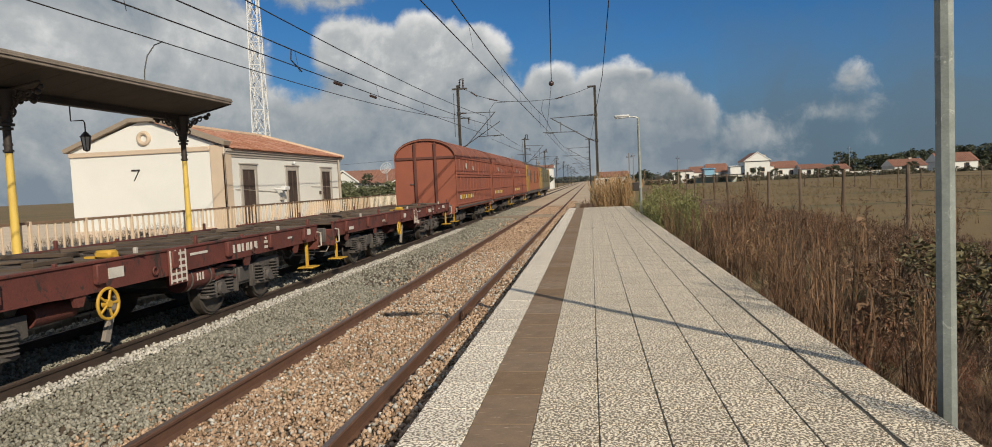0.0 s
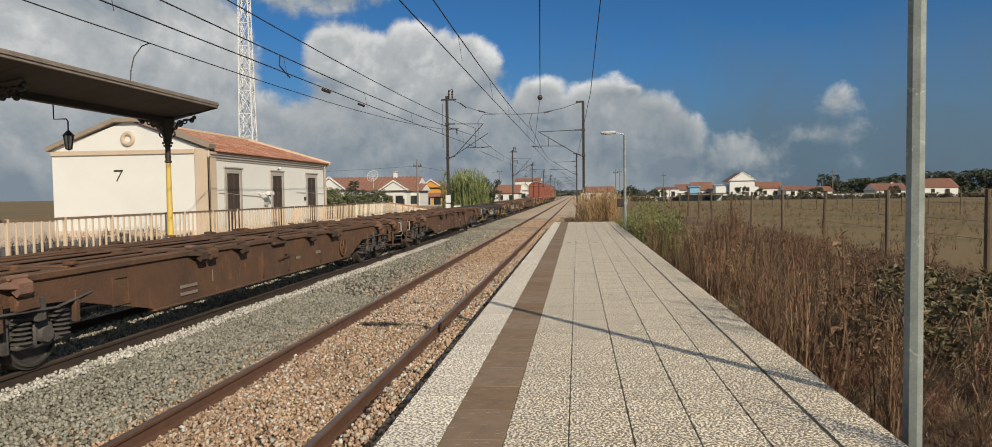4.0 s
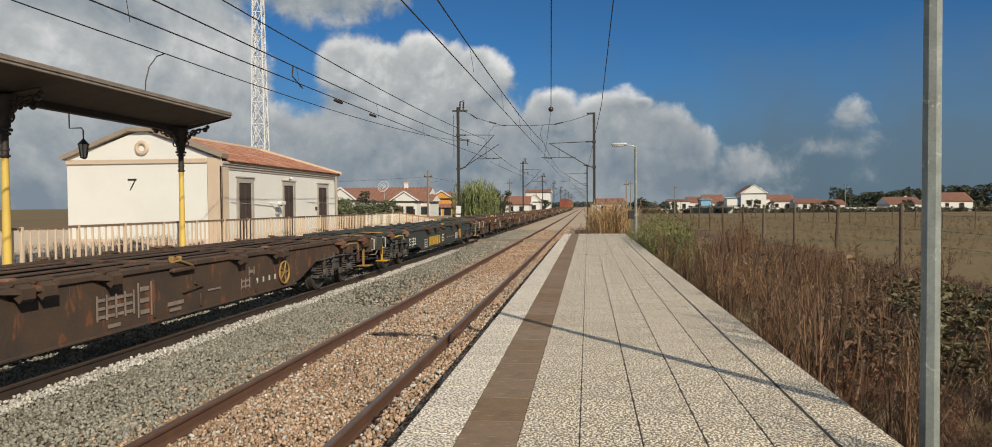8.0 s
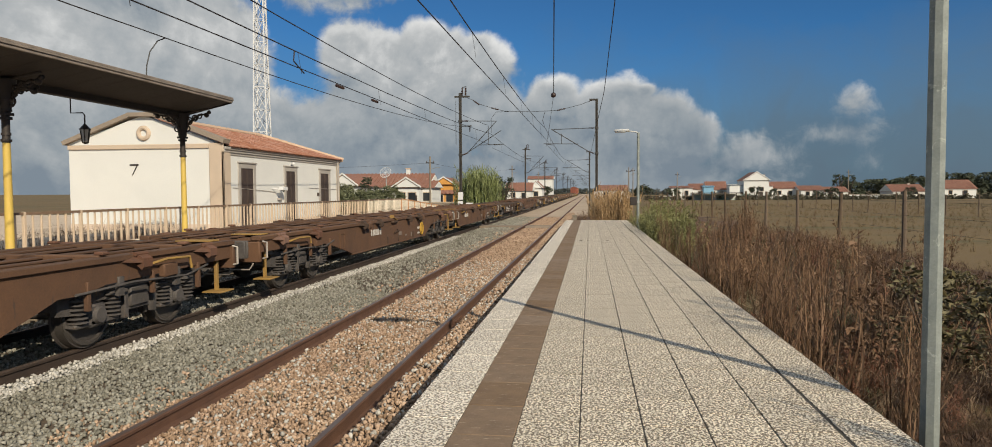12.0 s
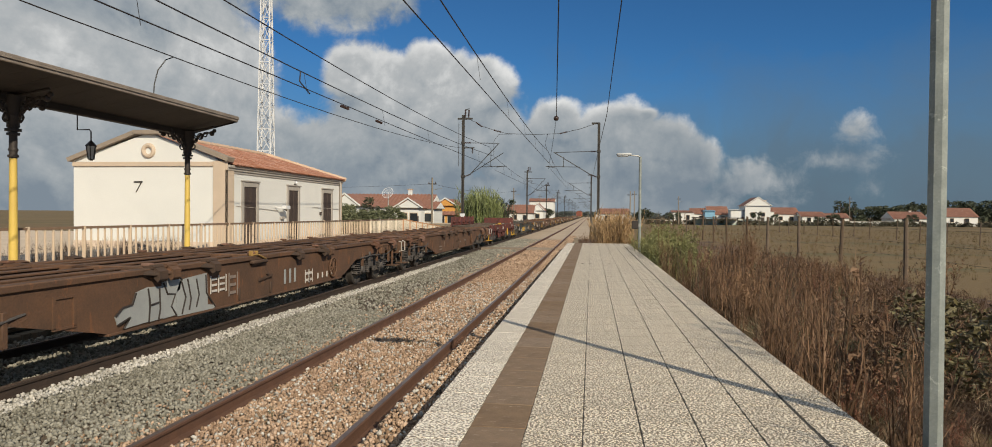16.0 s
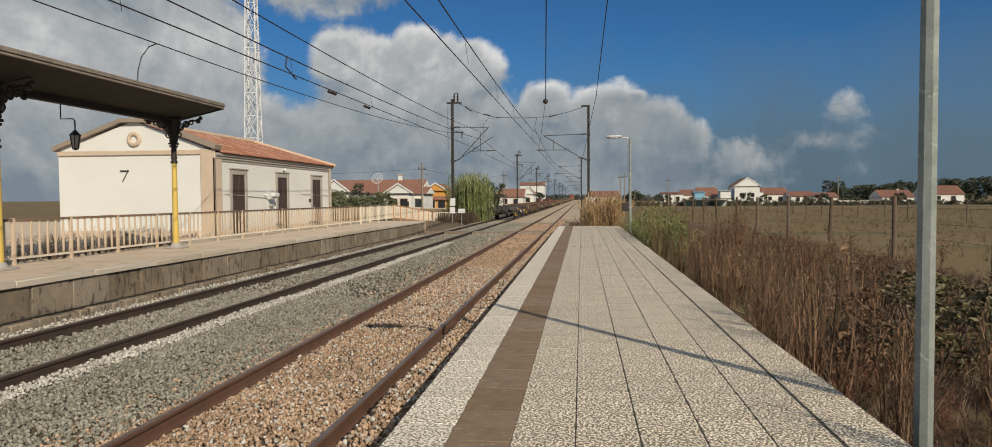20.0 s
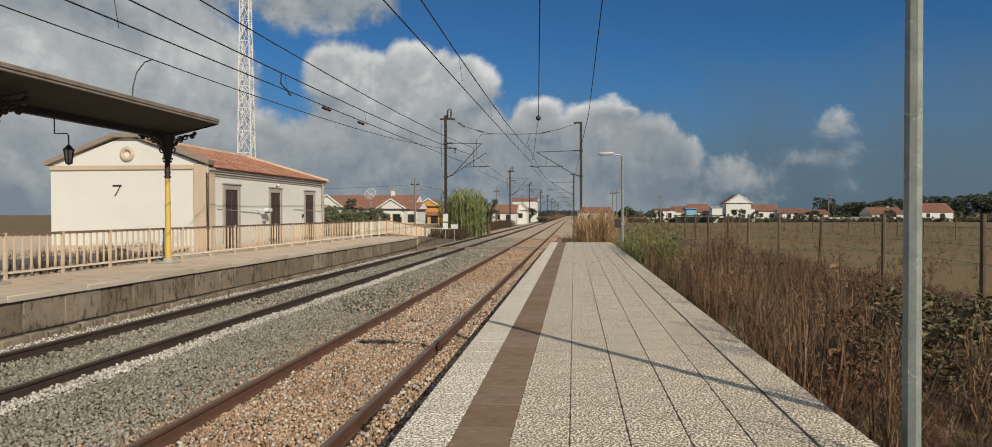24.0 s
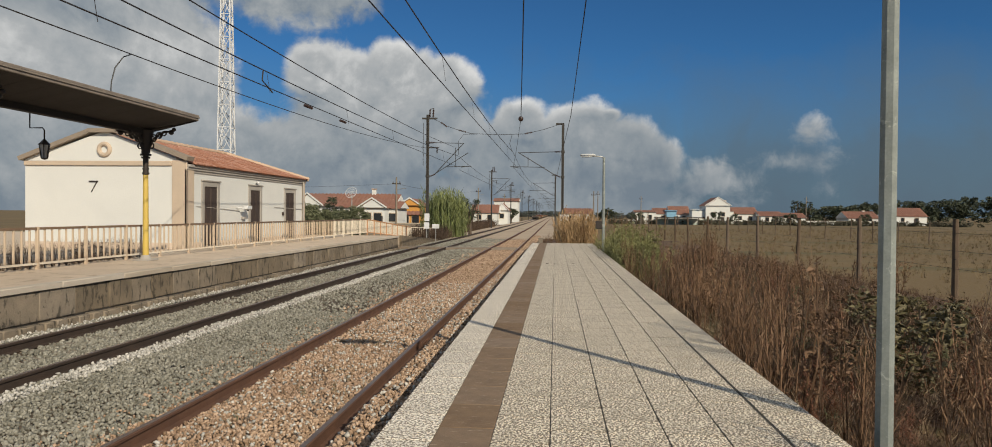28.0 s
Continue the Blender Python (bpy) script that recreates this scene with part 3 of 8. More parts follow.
def part(name, mb, material, parent=None, label="", smooth=True, at=None):
    """One mesh object, under a thing or a part."""
    ob = new(name, mb.mesh(name, material, smooth) if isinstance(mb, MB) else mb)
    if parent is not None:
        ob.parent = parent
    if at is not None:
        ob.matrix_basis = at
    if label:
        ob["label"] = label
    return ob


def thing(name, label, category, at=None, group="", kind=""):
    """An empty at the base of a thing, which parents its parts."""
    ob = new(name)
    ob.empty_display_size = 0.2
    if at is not None:
        ob.matrix_basis = at
    return tagged(ob, label, category, group, kind)


def solo(name, mb, material, label, category, group="", kind="", smooth=True, at=None):
    return tagged(part(name, mb, material, smooth=smooth, at=at), label, category, group, kind)


def grid_sheet(x0, x1, y0, y1, nx, ny, height):
    mb = MB()
    vs = [(x0 + (x1 - x0) * i / nx, y0 + (y1 - y0) * j / ny) for j in range(ny + 1) for i in range(nx + 1)]
    w = nx + 1
    mb.add([(x, y, height(x, y)) for x, y in vs], [(j * w + i, j * w + i + 1, (j + 1) * w + i + 1, (j + 1) * w + i) for j in range(ny) for i in range(nx)])
    return mb

# ---------------- ground, tracks ----------------
RAIL_Z = -0.56
TRACKS = (-3.11, -7.63)
FLOOR2 = 0.1


def ground_height(x, y):
    """The lie of the land: level, a little higher beyond the weeds on the right."""
    z = -0.98
    if x > 4:
        z += min(1.0, (x - 4) / 6.0) * 0.22
    return z


g = MB()
xs = [-3000, -900, -300, -120, -60, -30, -18, -14, 2.05, 3.2, 6, 10, 16, 24, 40, 80, 200, 600, 1500, 3000]
ys = [-300, -60, -10, 0, 10, 20, 30, 45, 60, 90, 140, 220, 400, 800, 1800, 4000]
w = len(xs)
g.add([(x, y, ground_height(x, y)) for y in ys for x in xs],
      [(j * w + i, j * w + i + 1, (j + 1) * w + i + 1, (j + 1) * w + i) for j in range(len(ys) - 1) for i in range(w - 1)])
solo("ground", g, M["field"], "dry yellowish grass field stretching away", "ground", kind="structure", smooth=False)


def verge_height(x, y):
    return ground_height(x, y) + 0.03 + 0.10 * noise.noise((x * 0.45, y * 0.45, 3)) + 0.05 * noise.noise((x * 1.7, y * 1.7, 5))


solo("verge", grid_sheet(1.94, 10.6, -5, 62, 26, 150, verge_height), M["earth"], "bare reddish earth of the overgrown verge", "ground", kind="structure")


def bed_height(x, y):
    n = noise.noise((x * 0.5, y * 0.5, 0)) * 0.03
    e = 0.0
    if -6.4 < x < -4.4:
        e = 0.05 * math.sin((x + 6.4) / 2.0 * math.pi)
    if x < -9.3:
        e = -0.04
    if x > -2.1:
        e = 0.35 * min(1.0, (x + 2.12) / 0.3)
    return -0.735 + e + n


solo("ballast_bed", grid_sheet(-9.95, -1.21, -6, 60, 90, 110, bed_height), M["bed"], "ballast bed under the two tracks, darkened as gap shade", "ballast", kind="structure")
bed = MB()
bed.add([(x, y, -0.72) for y in (60, 1500) for x in (-10.6, -9, -5.4, -2, -0.2)], [(0, 1, 6, 5), (1, 2, 7, 6), (2, 3, 8, 7), (3, 4, 9, 8)])
solo("ballast_far", bed, M["bed_far"], "grey ballast running into the distance", "ballast", kind="structure")


def rail_outline():
    h, f = RAIL_Z, 0.165
    half = [(0.072, 0.0), (0.072, 0.012), (0.012, 0.03), (0.010, 0.115), (0.034, 0.128), (0.036, 0.155), (0.028, 0.165)]
    pts = half + [(-x, z) for x, z in half[::-1]]
    return [(x, h - f + z) for x, z in pts]


for c in TRACKS:
    t = thing("railway_track", "broad-gauge track of rusty steel rails on ballast", "railway track", group="station tracks")
    for s in (-1, 1):
        x = c + s * 0.868
        o = rail_outline()
        rm = M["rail"] if c > -5 else M["rail_dark"]
        rl = part("rail", MB().prism([(z, x + p) for p, z in o], 1, -12, 1500), rm, t, "rusty brown rail" if c > -5 else "dark brown rail")
        part("rail_head", MB().box(x - 0.027, x + 0.027, -12, 1500, RAIL_Z, RAIL_Z + 0.003), M["rail_top"], rl, "worn running surface")
        if s > 0 and c > -5:
            for sd in (-1, 1):
                part("fishplate", MB().box(x + sd * 0.013, x + sd * 0.04, 11.3, 11.95, RAIL_Z - 0.13, RAIL_Z - 0.045, 0.006), M["rail"], rl)
            for k in range(4):
                part("bolt", MB().cyl((x + 0.03, 11.4 + k * 0.15, RAIL_Z - 0.09), (x + 0.07, 11.4 + k * 0.15, RAIL_Z - 0.09), 0.018, n=6), M["rail"], rl)
    # sleepers, all but buried in the ballast
    sl = MB().box(-1.3, 1.3, -0.14, 0.14, -0.10, 0.0, 0.02).mesh("sleeper", M["concrete"])
    for k in range(48):
        ob = part("sleeper", sl, None, t, at=pose(c, -4 + 0.6 * k, RAIL_Z - 0.163, 0, 0, 0))

# board crossing over both tracks beyond the platform end
bc = thing("board_crossing", "dark timber crossing laid between the rails", "level crossing")
for x0, x1 in ((-2.15, -1.0), (-3.86, -2.36), (-6.65, -4.1), (-8.38, -6.88), (-9.6, -8.62)):
    for k in range(3):
        part("plank", MB().box(x0, x1, 42.0 + k * 0.45, 42.42 + k * 0.45, RAIL_Z - 0.16, RAIL_Z - 0.005, 0.01), M["paleplank"], bc)

# ---------------- near platform ----------------
PX = [-1.225, -0.835, -0.44, -0.045, 0.355, 0.757, 1.163, 1.566, 1.955]
PY0, PY1 = -4.0, 36.9
solo("platform", MB().box(-1.19, 1.92, PY0, PY1 - 0.02, -1.2, -0.006), M["joint"], "low platform body under pale slabs", "platform", kind="structure")
solo("platform_face", MB().box(-1.20, -1.19, PY0, PY1 - 0.02, -1.2, -0.05), M["concrete"], "stained concrete face of the platform", "platform", kind="structure")
solo("path_beyond", grid_sheet(-1.2, 0.9, PY1, 60, 6, 30, lambda x, y: -0.62 + 0.04 * noise.noise((x, y, 1))), M["earth"], "trodden earth path beyond the platform end", "path", kind="structure")

# small concrete marker post at the platform end
mk = thing("marker_post", "short weathered concrete marker post by the track", "marker post")
part("shaft", MB().box(-0.95, -0.72, 39.2, 39.4, -0.9, 0.12, 0.02), M["concrete"], mk)
part("cap", MB().box(-0.98, -0.69, 39.17, 39.43, 0.12, 0.2, 0.02), M["concrete"], mk)


# ---------------- opposite platform ----------------
def opposite_platform():
    y1 = 43.0
    o = thing("opposite_platform", "raised side platform with a stained concrete wall", "platform", kind="structure")
    part("fill", MB().box(-40, -9.95, -25, y1, -1.1, FLOOR2 - 0.1), M["concrete"], o)
    part("paving", MB().box(-40, -9.98, -25, y1, FLOOR2 - 0.1, FLOOR2), M["paving"], o, "pale worn paving")
    # wall of uneven blocks under a coping, on a rough footing course
    r = random.Random(31)
    y = -25.0
    while y < y1 - 0.1:
        e = min(y + r.uniform(0.75, 1.35), y1)
        d = r.uniform(-0.012, 0.012)
        part("block", MB().box(-9.95, -9.80 + d, y + 0.006, e - 0.006, -0.60, FLOOR2 - 0.12, 0.014), M["concrete_streak"], o)
        y = e
    y = -25.0
    while y < y1 - 0.1:
        e = min(y + 2.0, y1)
        part("coping", MB().box(-9.98, -9.74, y + 0.004, e - 0.004, FLOOR2 - 0.118, FLOOR2 + 0.004, 0.014), M["coping_grey"], o)
        y = e
    y = -25.0
    while y < y1 - 0.1:
        e = min(y + r.uniform(0.3, 0.7), y1)
        part("footing_stone", MB().box(-9.95, -9.64 + r.uniform(-0.03, 0.02), y + 0.012, e - 0.012, -1.0, -0.615 + r.uniform(-0.025, 0.0), 0.022), M["concrete_streak"], o)
        y = e
    part("footing_joint", MB().box(-9.94, -9.82, -25, y1, -1.0, -0.59), M["joint"], o)
    # ramp down at the far end
    rp = MB().add([(-12.6, y1, FLOOR2), (-9.75, y1, FLOOR2), (-9.75, 56.5, -0.72), (-12.6, 56.5, -0.72), (-12.6, y1, -1.1), (-9.75, y1, -1.1), (-9.75, 56.5, -1.1), (-12.6, 56.5, -1.1)],
                  [(0, 1, 2, 3), (1, 5, 6, 2), (3, 2, 6, 7), (0, 3, 7, 4), (0, 4, 5, 1)])
    part("ramp", rp, M["paving"], o, "sloping paved ramp")
    rw = MB().add([(-9.74, y1, FLOOR2 + 0.02), (-9.6, y1, FLOOR2 + 0.02), (-9.6, 56.5, -0.6), (-9.74, 56.5, -0.6), (-9.74, y1, -1.1), (-9.6, y1, -1.1), (-9.6, 56.5, -1.1), (-9.74, 56.5, -1.1)],
                  [(0, 1, 2, 3), (1, 5, 6, 2), (3, 2, 6, 7), (0, 3, 7, 4), (0, 4, 5, 1)])
    part("ramp_kerb", rw, M["concrete_streak"], o)


opposite_platform()


def fence_panel(p, q, parent_group):
    """A railing from p to q: two rails and upright bars, with a post at each end."""
    p, q = Vector(p), Vector(q)
    t = thing("platform_railing", "cream painted concrete railing, rust-stained", "railing", pose(*p), group=parent_group)
    d = q - p
    L = d.length
    u = d / L
    old = p.y < 37.0
    paint = M["rustrail"] if p.y > 45 and abs(d.x) < 0.1 else M["cream"]
    part("top_rail", MB().beam(u * 0.0 + Vector((0, 0, 0.98)), d + Vector((0, 0, 0.98)), 0.06, 0.06), M["dullrail"] if p.y < 45 else paint, t)
    part("bottom_rail", MB().beam(Vector((0, 0, 0.14)), d + Vector((0, 0, 0.14)), 0.05, 0.05), paint, t)
    part("post", MB().box(-0.036, 0.036, -0.036, 0.036, -0.05, 1.02, 0.008), M["barbrown"] if old else paint, t)
    n = max(2, round(L / 0.265))
    bar = MB().box(-0.021, 0.021, -0.021, 0.021, 0.14, 0.97, 0.006).mesh("bar", M["barbrown"] if old else M["cream"])
    for i in range(1, n):
        part("bar", bar, None, t, at=pose(*(d * (i / n))))
    return t


FX = -12.35
y = 8.71
while y < 44.0:
    fence_panel((FX, y, FLOOR2), (FX, y + 1.73, FLOOR2), "railing along the platform")
    y += 1.73
for k in range(8):
    a, b = y + k * 1.75, y + (k + 1) * 1.75
    zz = lambda v: FLOOR2 - max(0.0, v - 45.0) * 0.056
    fence_panel((FX + 0.0 * k, a, zz(a)), (FX, b, zz(b)), "railing along the platform")
ye = y + 14.0
fence_panel((FX, ye, zz(ye)), (-10.75, ye + 2.3, -0.78), "railing along the platform")


# two small pale notices on a post beside the mast foot
for x, z0_, z1_, w_ in ((-9.98, 0.32, 0.81, 0.2), (-9.27, 0.34, 0.68, 0.27)):
    nt = thing("track_notice", "small pale metal notice on a thin post", "sign", pose(x, 53.6, -0.72), group="track notices")
    part("plate", MB().box(-w_, w_, -0.03, -0.01, z0_ + 0.72, z1_ + 0.72, 0.005), M["whitesteel"], nt)
    part("post", MB().cyl((0, 0.01, -0.1), (0, 0.01, z1_ + 0.7), 0.025, 0.025, 8), M["steel"], nt)


# ---------------- station house ----------------
def station_house():
    x0, x1, y0, y1 = -20.2, -13.8, 25.0, 37.3
    xm, eave, peak = (x0 + x1) / 2, 3.30, 4.40
    h = thing("station_house", "white plastered station house with red tiled roof", "house")
    t = 0.35
    doors = [(26.33, 27.38), (30.51, 31.54), (34.65, 35.79)]
    # track-side wall with real openings
    top = 2.50
    edges = [y0 + 0.0] + [v for d in doors for v in d] + [y1]
    for a, b in zip(edges[::2], edges[1::2]):
        part("wall_pier", MB().box(x1 - t, x1, a, b, -0.9, top), M["plaster"], h, smooth=False)
    part("wall_head", MB().box(x1 - t, x1, y0, y1, top, eave), M["plaster"], h, smooth=False)
    # gable wall towards the platform canopy, and the rest
    gb = MB().prism([(-0.9, x0), (-0.9, x1 - t), (eave, x1 - t), (eave + 0.18, x1 - t), (peak + 0.12, xm), (eave + 0.18, x0)], 1, y0, y0 + t)
    part("wall_gable", gb, M["plaster"], h, smooth=False)
    part("wall_back", MB().box(x0, x0 + t, y0 + t, y1, -0.9, eave), M["plaster"], h, smooth=False)
    part("wall_far_end", MB().box(x0 + t, x1 - t, y1 - t, y1, -0.9, eave), M["plaster"], h, smooth=False)
    part("floor", MB().box(x0 + t, x1 - t, y0 + t, y1 - t, 0.0, 0.08), M["concrete"], h)
    # base course
    for a, b in zip(edges[::2], edges[1::2]):
        part("plinth", MB().box(x1, x1 + 0.04, max(a, y0) + 0.17, b - 0.17 if b < y1 else b, -0.5, 0.33, 0.01), M["plinth"], h, "pinkish grey base course")
    part("plinth", MB().box(x0, x1 - 0.53, y0 - 0.04, y0, -0.5, 0.33, 0.01), M["plinth"], h, "pinkish grey base course")
    # corner pilasters, beige
    part("pilaster", MB().box(x1 - 0.52, x1 + 0.06, y0 - 0.06, y0 + 0.02, -0.5, eave + 0.12, 0.015), M["trim"], h, "beige corner pilaster")
    part("pilaster", MB().box(x1 - 0.02, x1 + 0.06, y0 - 0.06, y0 + 0.5, -0.5, eave - 0.2, 0.015), M["trim"], h, "beige corner pilaster")
    part("pilaster", MB().box(x1 - 0.02, x1 + 0.05, y1 - 0.3, y1 + 0.03, -0.5, eave - 0.2, 0.015), M["trim"], h, "beige corner pilaster")
    # string course across the gable
    part("string_course", MB().box(x0 - 0.02, x1 - 0.53, y0 - 0.07, y0, eave - 0.08, eave + 0.1, 0.02), M["trim"], h, "beige string course")
    # gable coping that follows the slopes, with a flattened top
    for (xa, za), (xb, zb) in (((x1 + 0.15, eave + 0.10), (xm + 0.55, peak + 0.04)), ((xm - 0.55, peak + 0.04), (x0 - 0.15, eave + 0.10))):
        part("gable_coping", MB().beam((xa, y0 + 0.06, za + 0.08), (xb, y0 + 0.06, zb + 0.08), 0.5, 0.16), M["copingbrown"], h, "weathered coping stone")
    part("gable_coping", MB().box(xm - 0.58, xm + 0.58, y0 - 0.19, y0 + 0.31, peak + 0.05, peak + 0.22, 0.02), M["copingbrown"], h, "weathered coping stone")
    # round ornament
    part("roundel", MB().ring((xm + 0.0, y0 - 0.02, 3.83), (0, 1, 0), 0.21, 0.085, 28, 8), M["trim"], h, "round stone ornament")
    # sign of two dark strokes
    part("sign_stroke", MB().beam((-17.62, y0 - 0.015, 2.62), (-17.26, y0 - 0.015, 2.62), 0.02, 0.06), M["iron"], h, "dark painted stroke")
    part("sign_stroke", MB().beam((-17.30, y0 - 0.015, 2.60), (-17.52, y0 - 0.015, 2.22), 0.02, 0.06, (0, 1, 0)), M["iron"], h, "dark painted stroke")
    # doors with stone surrounds, two leaves, top light
    for i, (a, b) in enumerate(doors):
        d = part("door", MB().box(x1 - 0.06, x1 + 0.006, a, b, 0.1, top), M["door"], h, "dark brown boarded double door")
        m = (a + b) / 2
        for c0, c1 in ((a + 0.05, m - 0.02), (m + 0.02, b - 0.05)):
            for z0_, z1_ in ((0.2, 0.95), (1.02, 1.75), (1.82, top - 0.08)):
                part("panel", MB().box(x1 + 0.0, x1 + 0.018, c0 + 0.06, c1 - 0.06, z0_, z1_, 0.006), M["door"], d)
        part("meeting_bar", MB().box(x1 + 0.0, x1 + 0.024, m - 0.02, m + 0.02, 0.12, top - 0.02, 0.006), M["door"], d)
        fr = 0.2
        for c0, c1, e0, e1 in ((a - fr, a, 0.1, top + fr), (b, b + fr, 0.1, top + fr), (a, b, top, top + fr)):
            part("surround", MB().box(x1 - 0.05, x1 + 0.045, c0, c1, e0, e1, 0.012), M["greytrim"], h, "grey stone door surround")
        part("hood", MB().box(x1, x1 + 0.09, a - fr - 0.04, b + fr + 0.04, top + fr, top + fr + 0.06, 0.012), M["greytrim"], h)
        part("step", MB().box(x1 - 0.1, x1 + 0.28, a - 0.1, b + 0.1, 0.1, 0.16, 0.015), M["concrete"], h)
    # cornice under the eaves, in three mouldings
    for k, (dx, z0_, z1_) in enumerate(((0.04, 2.98, 3.08), (0.09, 3.08, 3.18), (0.15, 3.18, 3.28))):
        part("cornice", MB().box(x1, x1 + dx, y0 - 0.02, y1 + dx * 0.6, z0_, z1_, 0.012), M["greytrim"], h, "grey moulded cornice")
        part("cornice", MB().box(x0 + 1, x1, y1, y1 + dx, z0_, z1_, 0.012), M["greytrim"], h, "grey moulded cornice")
    # roof: rafters' board, then rows of clay tiles
    ridge0, ridge1 = y0 + 0.3, y1 - 2.6
    ex, er = x1 + 0.22, 3.27
    rz = peak + 0.02
    sl = MB().add([(ex, y0 + 0.32, er), (ex, y1 + 0.12, er), (xm, ridge1, rz), (xm, y0 + 0.32, rz), (x0 - 0.22, y0 + 0.32, er), (x0 - 0.22, y1 + 0.12, er)],
                  [(0, 1, 2, 3), (3, 2, 5, 4), (1, 5, 2)])
    part("roof_deck", sl, M["rooftile"], h, "red clay tile roof", smooth=False)
    # tiles on the slope towards the tracks: channels run down the slope
    n_col, n_row = 46, 9
    cw = (y1 + 0.12 - y0 - 0.32) / n_col
    slope = Vector((xm - ex, 0, rz - er))
    L = slope.length
    su = slope / L
    nrm = Vector((-su.z, 0, su.x))
    if nrm.z < 0:
        nrm = -nrm
    tl = MB()
    rl = L / n_row * 1.08
    ring_a = [(0.5 * cw * 0.98 * math.cos(math.pi * k / 4), 0.055 * math.sin(math.pi * k / 4)) for k in range(5)]
    vs = []
    for q, sc in ((0.0, 1.0), (rl, 0.86)):
        for p, hgt in ring_a:
            vs.append(su * q + Vector((0, p * sc, 0)) + nrm * (hgt + 0.012 + (0.018 if q == 0 else 0.0)))
    tl.add(vs, [(k + 1, k, k + 5, k + 6) for k in range(4)] + [(0, 1, 2, 3, 4)])
    tile_mesh = tl.mesh("roof_tile", M["rooftile"])
    rest = MB()
    for i in range(n_col):
        yc = y0 + 0.32 + (i + 0.5) * cw
        for j in range(n_row):
            q = L * j / n_row
            base = Vector((ex, yc, er)) + su * q
            frac = j / n_row
            lim = y1 + 0.12 - frac * (2.72)
            if yc > lim:
                continue
            if i % 3 == 0 and j % 3 == 0 or j == 0:
                part("roof_tile", tile_mesh, None, h, at=pose(*base))
            else:
                rest.add([base + v for v in vs], [(k + 1, k, k + 5, k + 6) for k in range(4)] + [(0, 1, 2, 3, 4)])
    tagged(part("roof_tiles", rest, M["rooftile_rest"], h), kind="stuff")
    # hip at the far end and ridge, in pale mortared tiles
    for a, b in (((ex, y1 + 0.12, er + 0.05), (xm, ridge1, rz + 0.08)), ((xm, y0 + 0.32, rz + 0.08), (xm, ridge1, rz + 0.08)), ((x0 - 0.22, y1 + 0.12, er + 0.05), (xm, ridge1, rz + 0.08))):
        a, b = Vector(a), Vector(b)
        n = int((b - a).length / 0.42)
        for k in range(n):
            part("ridge_tile", MB().cyl(a.lerp(b, k / n), a.lerp(b, (k + 1.08) / n), 0.12, 0.10, 8), M["ridgetile"], h, "pale mortared ridge tile")
    # things on the wall: lantern bracket, meter boxes, cable, lamp over the middle door
    part("cable", MB().tube([(x1 + 0.03, y0 + 0.7, 1.72), (x1 + 0.03, 28.5, 1.6), (x1 + 0.03, 29.4, 1.55)], 0.012, 5), M["greytrim"], h)
    part("cable", MB().tube([(x1 + 0.03, 33.2, 1.75), (x1 + 0.03, y1 - 0.4, 1.68)], 0.012, 5), M["greytrim"], h)
    lp = part("wall_lamp", MB().ball((x1 + 0.12, 31.12, 2.86), 0.075), M["whitesteel"], h, "white globe wall lamp")
    part("bracket", MB().tube([(x1, 31.12, 2.8), (x1 + 0.15, 31.12, 2.82)], 0.02), M["iron"], lp)
    cb = part("camera_box", MB().box(x1 + 0.25, x1 + 0.45, 29.25, 29.75, 1.62, 1.78, 0.02), M["whitesteel"], h, "white boxed apparatus on a bracket")
    part("bracket", MB().tube([(x1, 29.1, 1.72), (x1 + 0.3, 29.3, 1.66)], 0.025), M["whitesteel"], cb)
    part("speaker", MB().cyl((x1 + 0.05, 29.9, 1.66), (x1 + 0.2, 29.9, 1.62), 0.04, 0.08, 10), M["iron"], cb)
    part("meter_box", MB().box(x1, x1 + 0.12, 29.6, 29.9, 1.18, 1.3, 0.01), M["greytrim"], h)
    part("downpipe", MB().tube([(x1 + 0.1, y1 - 0.35, 3.2), (x1 + 0.1, y1 - 0.35, 0.1)], 0.045, 8), M["greytrim"], h)
    part("letter_box", MB().box(x1, x1 + 0.08, 34.2, 34.34, 1.35, 1.52, 0.01), M["door"], h)


station_house()


